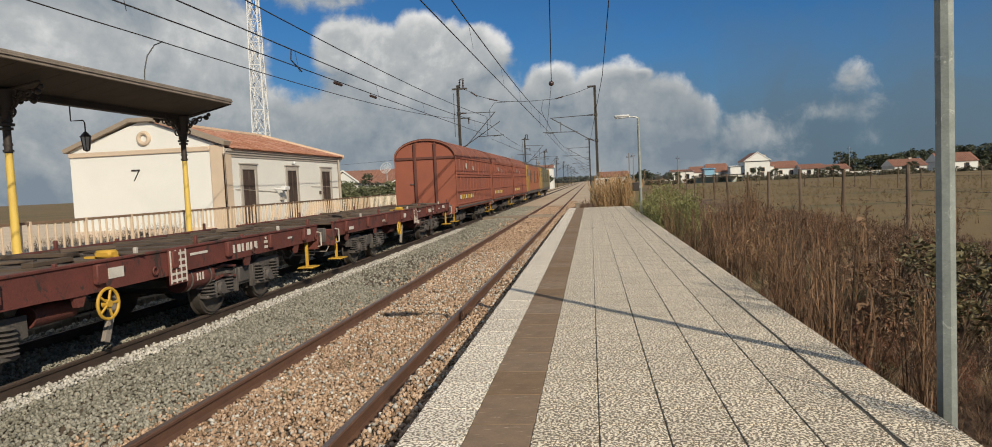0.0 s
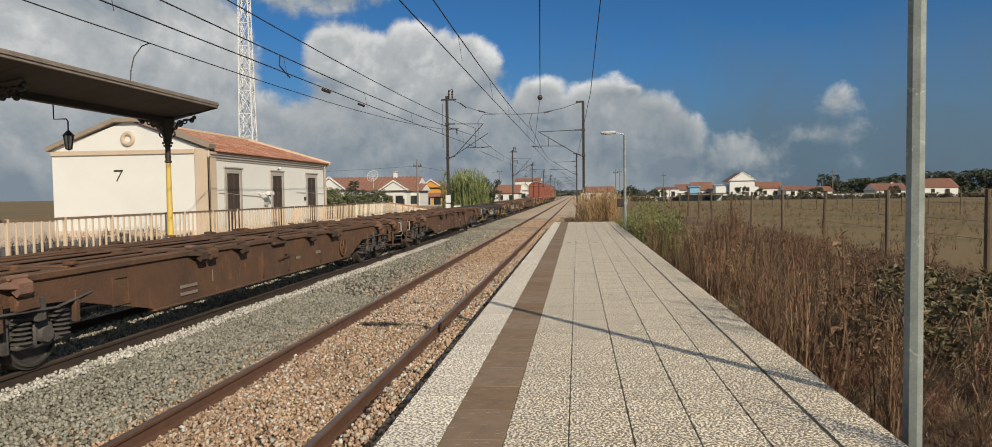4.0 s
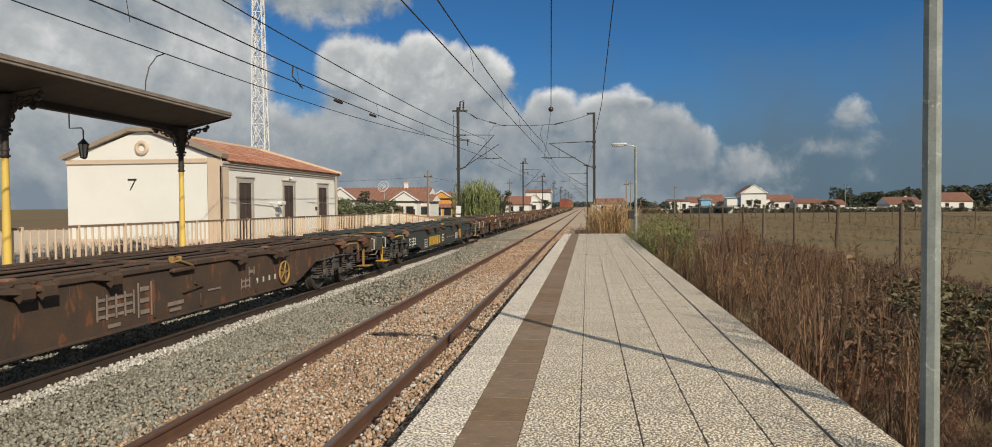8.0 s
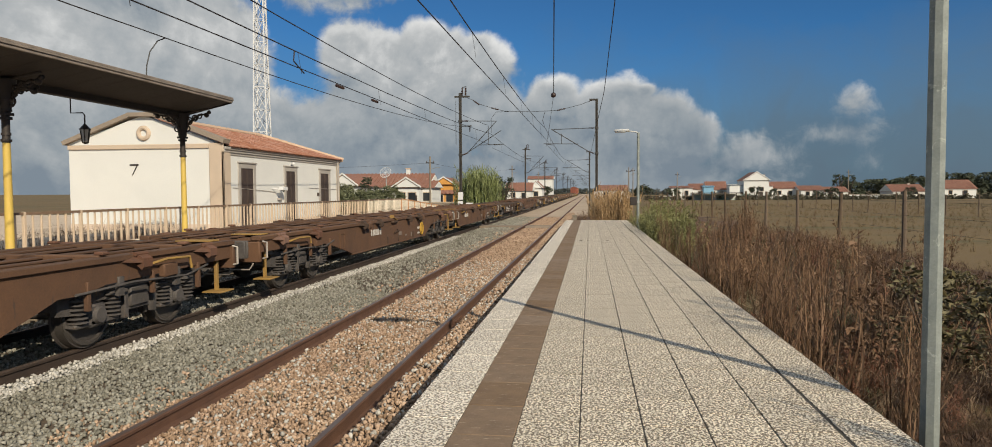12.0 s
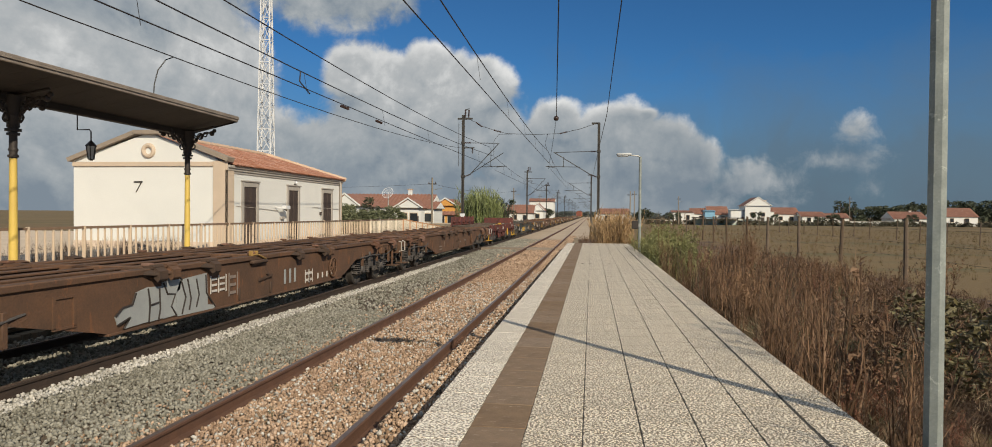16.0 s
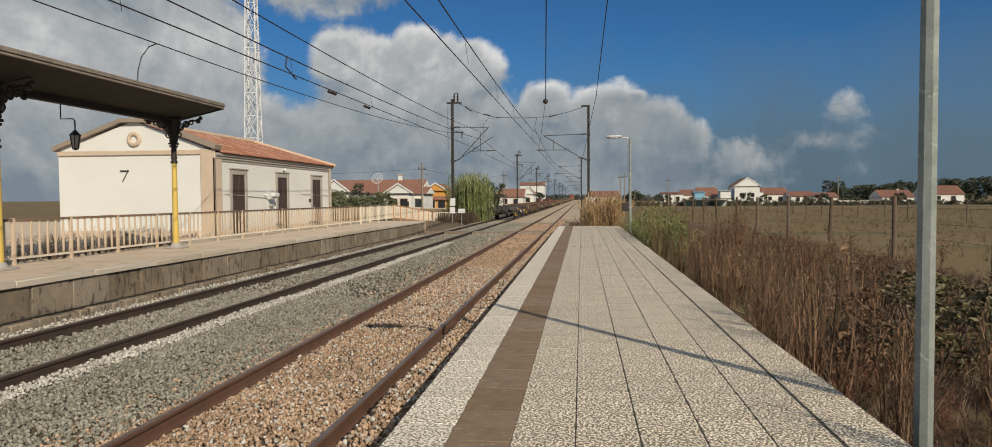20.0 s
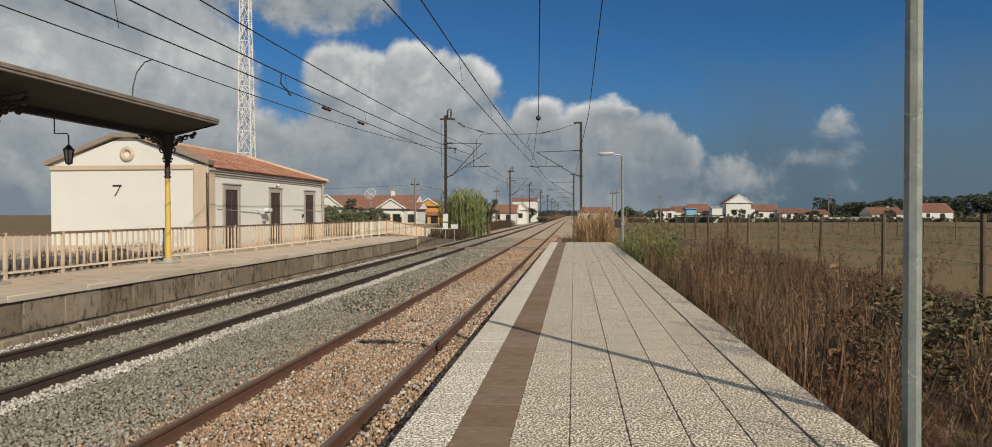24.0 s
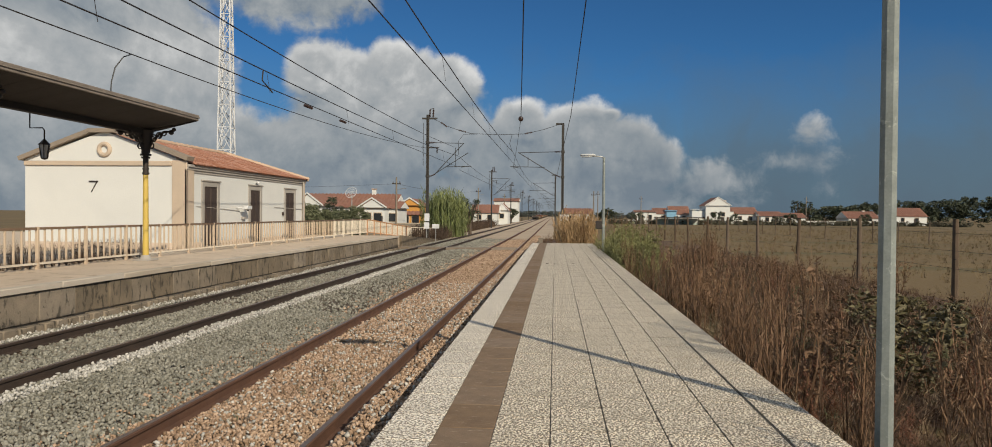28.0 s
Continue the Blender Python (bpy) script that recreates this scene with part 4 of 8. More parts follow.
# ---------------- platform canopy ----------------
def canopy():
    c = thing("platform_canopy", "dark butterfly canopy on an ornate yellow column", "canopy", pose(0, 0, FLOOR2))
    z = -FLOOR2
    xs_, xr, xl, ya, yb = -11.75, -10.36, -13.25, 3.0, 19.35
    zs, ze = 3.84 + z, 4.16 + z
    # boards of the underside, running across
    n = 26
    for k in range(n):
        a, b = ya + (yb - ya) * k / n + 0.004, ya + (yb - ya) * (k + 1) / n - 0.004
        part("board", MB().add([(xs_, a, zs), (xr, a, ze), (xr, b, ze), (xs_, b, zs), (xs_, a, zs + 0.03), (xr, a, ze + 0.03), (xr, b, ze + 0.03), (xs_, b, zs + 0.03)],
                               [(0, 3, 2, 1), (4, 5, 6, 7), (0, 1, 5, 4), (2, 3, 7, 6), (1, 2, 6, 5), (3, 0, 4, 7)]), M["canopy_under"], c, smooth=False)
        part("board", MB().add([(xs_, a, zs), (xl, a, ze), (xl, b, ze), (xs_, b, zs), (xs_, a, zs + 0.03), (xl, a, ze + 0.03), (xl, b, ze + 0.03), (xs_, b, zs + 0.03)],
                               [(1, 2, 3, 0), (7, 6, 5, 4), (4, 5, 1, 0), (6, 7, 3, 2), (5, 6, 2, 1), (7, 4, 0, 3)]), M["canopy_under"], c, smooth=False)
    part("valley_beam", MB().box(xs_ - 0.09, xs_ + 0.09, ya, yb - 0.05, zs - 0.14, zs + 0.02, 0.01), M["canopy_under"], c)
    part("roof_sheet", MB().add([(xs_, ya, zs + 0.06), (xr, ya, ze + 0.08), (xr, yb, ze + 0.08), (xs_, yb, zs + 0.06), (xl, ya, ze + 0.08), (xl, yb, ze + 0.08)],
                                [(0, 1, 2, 3), (0, 3, 5, 4)]), M["fascia"], c, "weathered roof sheet", smooth=False)
    for k, (e0, e1, o) in enumerate(((-0.02, 0.04, 0.03), (0.04, 0.085, 0.055), (0.085, 0.135, 0.045))):
        part("fascia_moulding", MB().box(xr - 0.02, xr + o, ya, yb + o, ze + e0, ze + e1, 0.006), M["fascia"], c, "weathered moulded edge")
        part("fascia_moulding", MB().box(xl - o, xl + 0.02, ya, yb + o, ze + e0, ze + e1, 0.006), M["fascia"], c, "weathered moulded edge")
    for xe, sg in ((xr, 1), (xl, -1)):
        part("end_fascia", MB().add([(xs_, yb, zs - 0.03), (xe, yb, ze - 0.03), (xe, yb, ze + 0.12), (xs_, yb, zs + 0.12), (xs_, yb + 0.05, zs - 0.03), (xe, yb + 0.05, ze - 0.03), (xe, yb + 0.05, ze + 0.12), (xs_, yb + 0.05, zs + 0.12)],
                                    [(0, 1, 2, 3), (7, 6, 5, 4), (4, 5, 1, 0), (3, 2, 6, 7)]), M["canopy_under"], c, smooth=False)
    for yc in (19.0, 12.8, 6.6):
        col = part("column", MB().cyl((-11.7, yc, 0.12), (-11.7, yc, 2.45), 0.085, 0.07, 16), M["yellow"], c, "yellow painted cast-iron shaft")
        part("base", MB().box(-11.95, -11.45, yc - 0.25, yc + 0.25, 0.0, 0.05, 0.01).cyl((-11.7, yc, 0.05), (-11.7, yc, 0.16), 0.17, 0.11, 14), M["greytrim"], col, "grey stone foot")
        cap = MB().cyl((-11.7, yc, 2.45), (-11.7, yc, 3.3), 0.075, 0.075, 14)
        for zz, r in ((2.47, 0.1), (2.6, 0.09), (2.92, 0.12), (3.0, 0.15), (3.08, 0.12), (3.3, 0.16)):
            cap.cyl((-11.7, yc, zz), (-11.7, yc, zz + 0.05), r, r, 14)
        cap.cyl((-11.7, yc, 3.06), (-11.7, yc, 3.72), 0.10, 0.22, 14)
        part("capital", cap, M["iron"], col, "black ornate capital")
        # scrolled brackets towards both wings and along the valley
        for sx, sy in ((1, 0), (-1, 0), (0, 1), (0, -1)):
            if sy > 0 and yc > 18:
                continue
            bk = MB()
            top = 3.66 if sx == 0 else 3.72
            arc = []
            for k in range(11):
                a = math.pi / 2 * k / 10
                r = 0.62
                arc.append((r * (1 - math.cos(a)) + 0.08, 3.02 + 0.66 * math.sin(a)))
            P3 = lambda p, q: (-11.7 + sx * p, yc + sy * p, q)
            bk.tube([P3(*p) for p in arc], 0.026, 6)
            bk.tube([P3(0.08, top), P3(0.82, top + (0.13 if sx else 0.0))], 0.03, 6)
            ax = (sy, sx, 0)
            for p, q, r in ((0.22, 3.50, 0.10), (0.40, 3.58, 0.085), (0.16, 3.28, 0.08), (0.55, 3.63, 0.06), (0.20, 3.50, 0.055), (0.41, 3.58, 0.045)):
                bk.ring(P3(p, q), ax, r, 0.02, 14, 5)
            for k in range(5):
                bk.ball(P3(*arc[2 * k + 1]), 0.045, 6, 4)
            bk.ball(P3(0.76, top - 0.06), 0.075, 8, 5)
            bk.ball(P3(0.84, top + 0.02), 0.06, 8, 5)
            part("bracket", bk, M["iron"], col, "black scrolled bracket")
    return c


canopy()


def lantern():
    x, yy, z = -13.15, 16.9, 3.28
    t = thing("hanging_lantern", "black iron lantern with pale glass", "lantern", pose(x, yy, z))
    part("glass", MB().cyl((0, 0, -0.42), (0, 0, -0.08), 0.07, 0.12, 6), M["paleglass"], t)
    fr = MB().cyl((0, 0, -0.46), (0, 0, -0.42), 0.03, 0.08, 6).cyl((0, 0, -0.08), (0, 0, 0.06), 0.15, 0.03, 6)
    for k in range(6):
        a = k * math.pi / 3
        fr.beam((0.075 * math.cos(a), 0.075 * math.sin(a), -0.43), (0.125 * math.cos(a), 0.125 * math.sin(a), -0.08), 0.018, 0.018)
    part("cage", fr, M["iron"], t)
    part("stem", MB().tube([(0, 0, 0.05), (0, 0, 0.30), (-0.05, 0, 0.36), (-0.4, 0, 0.36), (-0.4, 0, 0.86)], 0.018, 6), M["iron"], t)


lantern()

# ---------------- overhead line ----------------
def sag_line(p, q, sag, n=14):
    p, q = Vector(p), Vector(q)
    return [p.lerp(q, k / n) - Vector((0, 0, sag * 4 * (k / n) * (1 - k / n))) for k in range(n + 1)]


def insulator(mb, p, q, r=0.07, n=5):
    """A string of sheds from p to q."""
    p, q = Vector(p), Vector(q)
    mb.cyl(p, q, r * 0.45, n=8)
    for k in range(n):
        a = p.lerp(q, (k + 0.3) / n)
        b = p.lerp(q, (k + 0.75) / n)
        mb.cyl(a, b, r, r * 0.6, 8)


def mast(x, y, top, side, near):
    """A steel mast with a cantilever; side is the way its arm points (+1: to the right)."""
    t = thing("catenary_mast", "dark steel overhead-line mast with cantilever and insulators", "catenary mast", pose(x, y, -1.0), group="overhead-line masts")
    z = 1.0
    w_ = 0.10
    sh = MB()
    # an H-section shaft
    sh.box(-w_, w_, -w_, -w_ + 0.025, 0, top + z).box(-w_, w_, w_ - 0.025, w_, 0, top + z).box(-0.012, 0.012, -w_, w_, 0, top + z)
    part("shaft", sh, M["darksteel"], t, smooth=False)
    part("foundation", MB().box(-0.4, 0.4, -0.4, 0.4, -0.3, 0.25, 0.03), M["concrete"], t)
    s = side
    reach = 3.35 if s < 0 else 2.75
    zc, zm = (5.05, 6.3) if s < 0 else (5.1, 7.0)
    za = 6.35 if s < 0 else 7.03
    cr = z
    arm = MB()
    arm.tube([(s * 0.5, 0, cr + 4.75 - 0.25), (s * (reach + 0.1), 0, cr + zm)], 0.032, 8)
    part("diagonal_tube", arm, M["steel_dark"], t)
    part("top_tube", MB().tube([(s * 0.5, 0, cr + za), (s * reach, 0, cr + zm - 0.02)], 0.026, 8), M["steel_dark"], t)
    part("steady_tube", MB().tube([(s * 1.4, 0, cr + 5.15), (s * (reach + 0.7), 0, cr + 5.2)], 0.024, 8), M["steel_dark"], t)
    part("steady_arm", MB().tube([(s * (reach + 0.7), 0, cr + 5.2), (s * (reach - 0.1), 0, cr + zc + 0.03)], 0.022, 6), M["steel_dark"], t)
    part("drop_bar", MB().tube([(s * (reach * 0.8), 0, cr + 5.17), (s * (reach * 0.8), 0, cr + zm - 0.35)], 0.024, 6), M["steel_dark"], t)
    for a, b in (((s * 0.17, 0, cr + 4.4), (s * 0.62, 0, cr + 4.58)), ((s * 0.17, 0, cr + za), (s * 0.62, 0, cr + za))):
        i = MB()
        insulator(i, a, b, 0.075)
        part("insulator", i, M["porcelain"], t, "brown ribbed insulator")
    part("clamp", MB().box(-0.14, 0.14, -0.14, 0.14, cr + 4.3, cr + 4.5, 0.02), M["darksteel"], t)
    part("clamp", MB().box(-0.14, 0.14, -0.14, 0.14, cr + za - 0.1, cr + za + 0.1, 0.02), M["darksteel"], t)
    if s > 0:
        part("strut_tube", MB().tube([(0.5, 0, cr + 4.55), (3.2, 0, cr + 6.25)], 0.028, 8), M["steel_dark"], t)
    if near:
        part("sign_plate", MB().box(-0.2, 0.2, -0.13, -0.11, 1.9, 2.5, 0.01), M["whitesteel"], t, "small pale plate")
    if s > 0:
        # post insulators and feeder bar at the top
        part("crossbar", MB().box(-0.45, 0.75, -0.05, 0.05, cr + top - 0.35, cr + top - 0.22, 0.01), M["darksteel"], t)
        for dx in (0.15, 0.42):
            i = MB()
            insulator(i, (dx, 0, cr + top - 0.2), (dx + 0.03, 0, cr + top + 0.42), 0.1, 5)
            part("post_insulator", i, M["porcelain"], t)
        part("feeder_arm", MB().tube([(0.15, 0, cr + top + 0.42), (0.5, 0, cr + top + 0.5)], 0.03, 6), M["darksteel"], t)
        part("bracket", MB().box(0.1, 0.9, -0.04, 0.04, cr + 6.6, cr + 6.68, 0.01), M["darksteel"], t)
        i = MB()
        insulator(i, (0.75, 0, cr + 6.65), (0.75, 0, cr + 6.2), 0.07)
        part("insulator", i, M["porcelain"], t)
        part("side_bar", MB().tube([(-0.35, 0, cr + top - 0.6), (-0.35, 0, cr + 5.2)], 0.02, 6), M["darksteel"], t)
    else:
        part("cap_bar", MB().box(-0.55, 0.1, -0.05, 0.05, cr + top - 0.12, cr + top + 0.02, 0.01), M["darksteel"], t)


mast(-10.0, 53.9, 9.2, 1, True)
mast(0.52, 54.2, 8.55, -1, True)
for k, y in enumerate((108, 160, 214, 268, 322, 376, 440)):
    mast(-10.2 + 0.3 * (k == 0), y, 8.3, 1, False)
    mast(-0.05, y, 7.6, -1, False)
mast(-10.3, -8.0, 9.0, 1, False)
mast(0.9, -12.0, 8.9, -1, False)


def wire(name, label, pts, r, extra=()):
    t = thing(name, label, "overhead wire", group="overhead wires")
    part("strand", MB().tube(pts, r, 5), M["wire"], t)
    return t


# track 1 and track 2: messenger, contact wire and droppers, span by span
for xc, zc, zm, zmid in ((-3.35, 5.1, 6.35, 5.72), (-7.6, 4.92, 6.0, 5.45)):
    spans = [(-10.0, 54.0), (54.0, 108.0), (108.0, 160.0), (160.0, 214.0), (214.0, 268.0), (268.0, 322.0), (322.0, 376.0)]
    for a, b in spans:
        xa = xc + (0.0 if a > 0 else 0.5 if xc > -5 else -0.55)
        dz = -0.2 if a < 0 and xc < -5 else 0.0
        mid = sag_line((xa, a, zm + dz), (xc, b, zm), zm - zmid)
        m_ = wire("messenger_wire", "sagging dark messenger wire with thin droppers", mid, 0.016)
        ca = (xc + 0.1, a, zc) if a > 0 else (-3.1, a, 4.93) if xc > -5 else (-7.68, a, 4.64)
        cb = (xc + 0.1, b, zc) if a > 0 else (-3.1, b, 5.25) if xc > -5 else (-7.6, b, 5.14)
        wire("contact_wire", "taut dark contact wire over the track", sag_line(ca, cb, 0.04, 6), 0.014)
        if b < 120:
            n = 9
            for k in range(1, n):
                y = a + (b - a) * k / n
                f = k / n
                xm_ = xa + (xc - xa) * f
                part("dropper", MB().tube([(xm_, y, zm + dz * (1 - f) - (zm - zmid) * 4 * f * (1 - f)), (xm_ + 0.1, y, zc + dz * (1 - f) - 0.16 * f * (1 - f))], 0.006, 4), M["wire"], m_)
# second pair over track 2: feeder with a jumper loop
fw = wire("feeder_wire", "dark feeder wire with insulators along the line", sag_line((-7.9, -10, 6.7), (-7.9, 54, 6.7), 0.68), 0.016)
for y in (21.0, 24.5):
    i = MB()
    xw = -7.5 - 0.55 * (54 - y) / 64
    insulator(i, (xw, y, 4.83), (xw + 0.007, y + 0.7, 4.835), 0.05, 6)
    part("insulator", i, M["porcelain"], fw)
part("jumper", MB().tube([(-7.9, 18.2, 5.32), (-7.88, 18.1, 5.05), (-7.8, 18.6, 4.8)], 0.02, 5), M["wire"], fw)
cw_ = wire("telecom_wire", "thin cable from the canopy arm to the mast", sag_line((-10.2, 15.2, 5.28), (-10.0, 53.7, 6.6), 0.35), 0.014)
part("strand_near", MB().tube(sag_line((-10.2, 15.2, 5.28), (-10.3, -8, 6.2), 0.3), 0.014, 5), M["wire"], cw_)
arm = thing("canopy_arm", "thin curved steel arm rising from the canopy roof", "support arm")
part("rod", MB().tube([(-10.45, 15.54, 4.2), (-10.44, 15.56, 4.55), (-10.4, 15.64, 4.9), (-10.3, 15.8, 5.18), (-10.2, 15.98, 5.29)], 0.014, 6), M["steel_dark"], arm)

# cross-span between the masts with strain insulators
SPAN = [(-9.8, 54.05, 9.0), (-9.01, 54.05, 8.64), (-8.66, 54.05, 8.39), (-7.6, 54.05, 8.03), (-6.58, 54.05, 7.75), (-4.5, 54.05, 7.66), (-2.47, 54.05, 7.72), (-1.0, 54.1, 8.05), (0.4, 54.15, 8.5)]
cs = wire("cross_span", "cross-span wire strung between two masts", SPAN, 0.018)
for k in (1, 3, 6):
    a_, b_ = Vector(SPAN[k]), Vector(SPAN[k + 1])
    i = MB()
    insulator(i, a_, a_ + (b_ - a_).normalized() * 0.62, 0.075, 6)
    part("insulator", i, M["porcelain"], cs)
part("hanger", MB().tube([(-3.4, 54.1, 7.7), (-3.6, 54.1, 7.0), (-3.4, 54.1, 6.35)], 0.016, 5), M["wire"], cs)
part("hanger", MB().tube([(-6.2, 54.1, 7.72), (-7.2, 54.1, 7.7), (-7.6, 54.1, 7.2), (-7.6, 54.1, 6.1)], 0.016, 5), M["wire"], cs)
# anchored wire with a ball, and the line over the right mast
aw = wire("anchor_wire", "dark slanting wire carrying a round insulator", [(0.95, -12, 8.4), (-0.98, 20, 7.6), (-2.03, 40, 7.05)], 0.02)
part("ball", MB().ball((-2.05, 40.2, 7.0), 0.15, 12, 8), M["porcelain"], aw, "dark round insulator")
part("tail", MB().tube([(-2.07, 40.4, 6.9), (-2.65, 46.8, 5.9), (-3.3, 53.6, 4.95)], 0.012, 5), M["wire"], aw)
wire("earth_wire", "dark earth wire strung from mast to mast", [(0.95, -12, 9.0), (0.84, 21, 7.95), (0.82, 40, 7.2), (0.6, 54, 6.9), (0.0, 108, 6.7), (0.0, 160, 6.9)], 0.018)


# ---------------- station lamps ----------------
def station_lamp(x, y, base):
    t = thing("platform_lamp", "slim dull galvanised lamp post with a flat street-light head", "street lamp", pose(x, y, base), group="platform lamps")
    h = 4.0 - base
    part("pole", MB().cyl((0, 0, 0), (0, 0, h), 0.064, 0.056, 8), M["lamp_pole"], t, "dull galvanised eight-sided pole", smooth=False)
    part("base_plate", MB().box(-0.14, 0.14, -0.14, 0.14, 0.0, 0.03, 0.008), M["steel"], t)
    part("arm", MB().tube([(0, 0, h - 0.04), (-0.10, 0, h + 0.03), (-0.42, 0, h + 0.06)], 0.03, 8), M["steel"], t)
    hd = part("head", MB().box(-1.02, -0.36, -0.13, 0.13, h + 0.04, h + 0.15, 0.045), M["lamphead"], t, "pale grey lamp head")
    part("diffuser", MB().box(-0.98, -0.52, -0.1, 0.1, h + 0.005, h + 0.045, 0.018), M["paleglass"], hd, "clear cover")
    return t


station_lamp(2.31, 5.08, -0.95)
station_lamp(2.06, 30.5, -0.95)

# small dark sign case on the far lamp
sg = thing("sign_case", "small dark sign case on the lamp post", "sign")
part("case", MB().box(1.72, 2.0, 30.36, 30.46, 0.9, 1.25, 0.02), M["iron"], sg)
part("strap", MB().box(1.98, 2.12, 30.42, 30.48, 1.0, 1.1), M["steel"], sg)


# ---------------- lattice tower ----------------
def lattice_tower():
    x, y, w0, w1, h = -29.3, 60.0, 1.42, 0.62, 26.0
    t = thing("lattice_tower", "tall white lattice telecom tower behind the house", "lattice tower", pose(x, y, -1.0, 0, 0, 8))
    def at(z, k):
        w_ = (w0 + (w1 - w0) * z / h) / 2
        sx, sy = ((-1, -1), (1, -1), (1, 1), (-1, 1))[k]
        return Vector((sx * w_, sy * w_, z))
    for k in range(4):
        part("leg", MB().beam(at(0, k), at(h, k), 0.09, 0.09, (0, 1, 0)), M["whitesteel"], t)
    n = 13
    for j in range(n):
        za, zb = h * j / n, h * (j + 1) / n
        for k in range(4):
            k2 = (k + 1) % 4
            part("brace", MB().beam(at(za, k), at(zb, k2), 0.05, 0.05, (0.3, 0.8, 0.1)), M["whitesteel"], t)
            part("brace", MB().beam(at(za, k2), at(zb, k), 0.05, 0.05, (0.3, 0.8, 0.1)), M["whitesteel"], t)
            part("strut", MB().beam(at(zb, k), at(zb, k2), 0.06, 0.06), M["whitesteel"], t)


lattice_tower()

# ---------------- plants ----------------
def put_many(name, templates, places, material, label, category, kind="stuff"):
    """Many copies of small template meshes joined into one object; places: x, y, z, turn, scale, lean."""
    V, F, base = [], [], 0
    for i, (x, y, z, a, s, lx, ly) in enumerate(places):
        tv, tf = templates[i % len(templates)]
        c, d = math.cos(a) * s, math.sin(a) * s
        p = np.empty_like(tv)
        p[:, 0] = tv[:, 0] * c - tv[:, 1] * d + lx * tv[:, 2] * s + x
        p[:, 1] = tv[:, 0] * d + tv[:, 1] * c + ly * tv[:, 2] * s + y
        p[:, 2] = tv[:, 2] * s + z
        V.append(p)
        F.append(tf + base)
        base += len(tv)
    V, F = np.concatenate(V), np.concatenate(F)
    me = bpy.data.meshes.new(name)
    me.vertices.add(len(V))
    me.vertices.foreach_set("co", V.astype(np.float32).ravel())
    me.loops.add(F.size)
    me.loops.foreach_set("vertex_index", F.astype(np.int32).ravel())
    me.polygons.add(len(F))
    me.polygons.foreach_set("loop_start", np.arange(0, F.size, F.shape[1], dtype=np.int32))
    me.update(calc_edges=True)
    me.validate()
    me.materials.append(material)
    ob = new(name, me)
    return tagged(ob, label, category, kind=kind)


def tri_template(tris):
    v = np.array([p for t in tris for p in t], dtype=float)
    return v, np.arange(len(v)).reshape(-1, 3)


def ribbon(tris, p, q, w0, w1, rng):
    """A thin two-triangle strip from p to q."""
    p, q = Vector(p), Vector(q)
    d = (q - p)
    s = d.cross(Vector((rng.uniform(-1, 1), rng.uniform(-1, 1), 0.3)))
    s = s.normalized() if s.length > 1e-6 else Vector((1, 0, 0))
    a, b, c, e = p - s * w0, p + s * w0, q + s * w1, q - s * w1
    tris.append((a, b, c))
    tris.append((a, c, e))


def weed_template(rng, h, leafy):
    """A dry weed: a few stems with side twigs and little seed heads."""
    tris = []
    for k in range(rng.randint(2, 4)):
        a = rng.uniform(0, 6.28)
        lean = rng.uniform(0.02, 0.3)
        top = Vector((math.cos(a) * lean * h, math.sin(a) * lean * h, h * rng.uniform(0.7, 1.0)))
        mid = top * 0.5 + Vector((rng.uniform(-1, 1), rng.uniform(-1, 1), 0)) * 0.04 * h
        base = Vector((rng.uniform(-0.05, 0.05), rng.uniform(-0.05, 0.05), -0.05))
        ribbon(tris, base, mid, 0.006, 0.004, rng)
        ribbon(tris, mid, top, 0.004, 0.002, rng)
        for j in range(rng.randint(7, 11)):
            f = rng.uniform(0.3, 0.98)
            o = (base.lerp(mid, f * 2) if f < 0.5 else mid.lerp(top, f * 2 - 1))
            b = rng.uniform(0, 6.28)
            ln = h * rng.uniform(0.06, 0.2) * (1.25 - f)
            e = o + Vector((math.cos(b) * ln * 0.7, math.sin(b) * ln * 0.7, ln))
            ribbon(tris, o, e, 0.0025, 0.0015, rng)
            for _ in range(leafy):
                c = o.lerp(e, rng.uniform(0.4, 1.05))
                g_ = rng.uniform(0, 6.28)
                sz = rng.uniform(0.01, 0.03)
                u_ = Vector((math.cos(g_), math.sin(g_), rng.uniform(-0.6, 0.9))) * sz
                v_ = Vector((rng.uniform(-1, 1), rng.uniform(-1, 1), rng.uniform(-1, 1))) * sz * 0.6
                tris.append((c - u_, c + v_, c + u_))
    return tri_template(tris)


def grass_template(rng, h, n, w):
    tris = []
    for k in range(n):
        a = rng.uniform(0, 6.28)
        l = rng.uniform(0.15, 0.6)
        b = Vector((rng.uniform(-0.07, 0.07), rng.uniform(-0.07, 0.07), 0))
        m = b + Vector((math.cos(a) * l * h * 0.3, math.sin(a) * l * h * 0.3, h * 0.6))
        t = b + Vector((math.cos(a) * l * h, math.sin(a) * l * h, h * rng.uniform(0.7, 1.0)))
        s = Vector((-math.sin(a), math.cos(a), 0)) * w
        tris += [(b - s, b + s, m), (m - s * 0.7, m + s * 0.7, t)]
    return tri_template(tris)


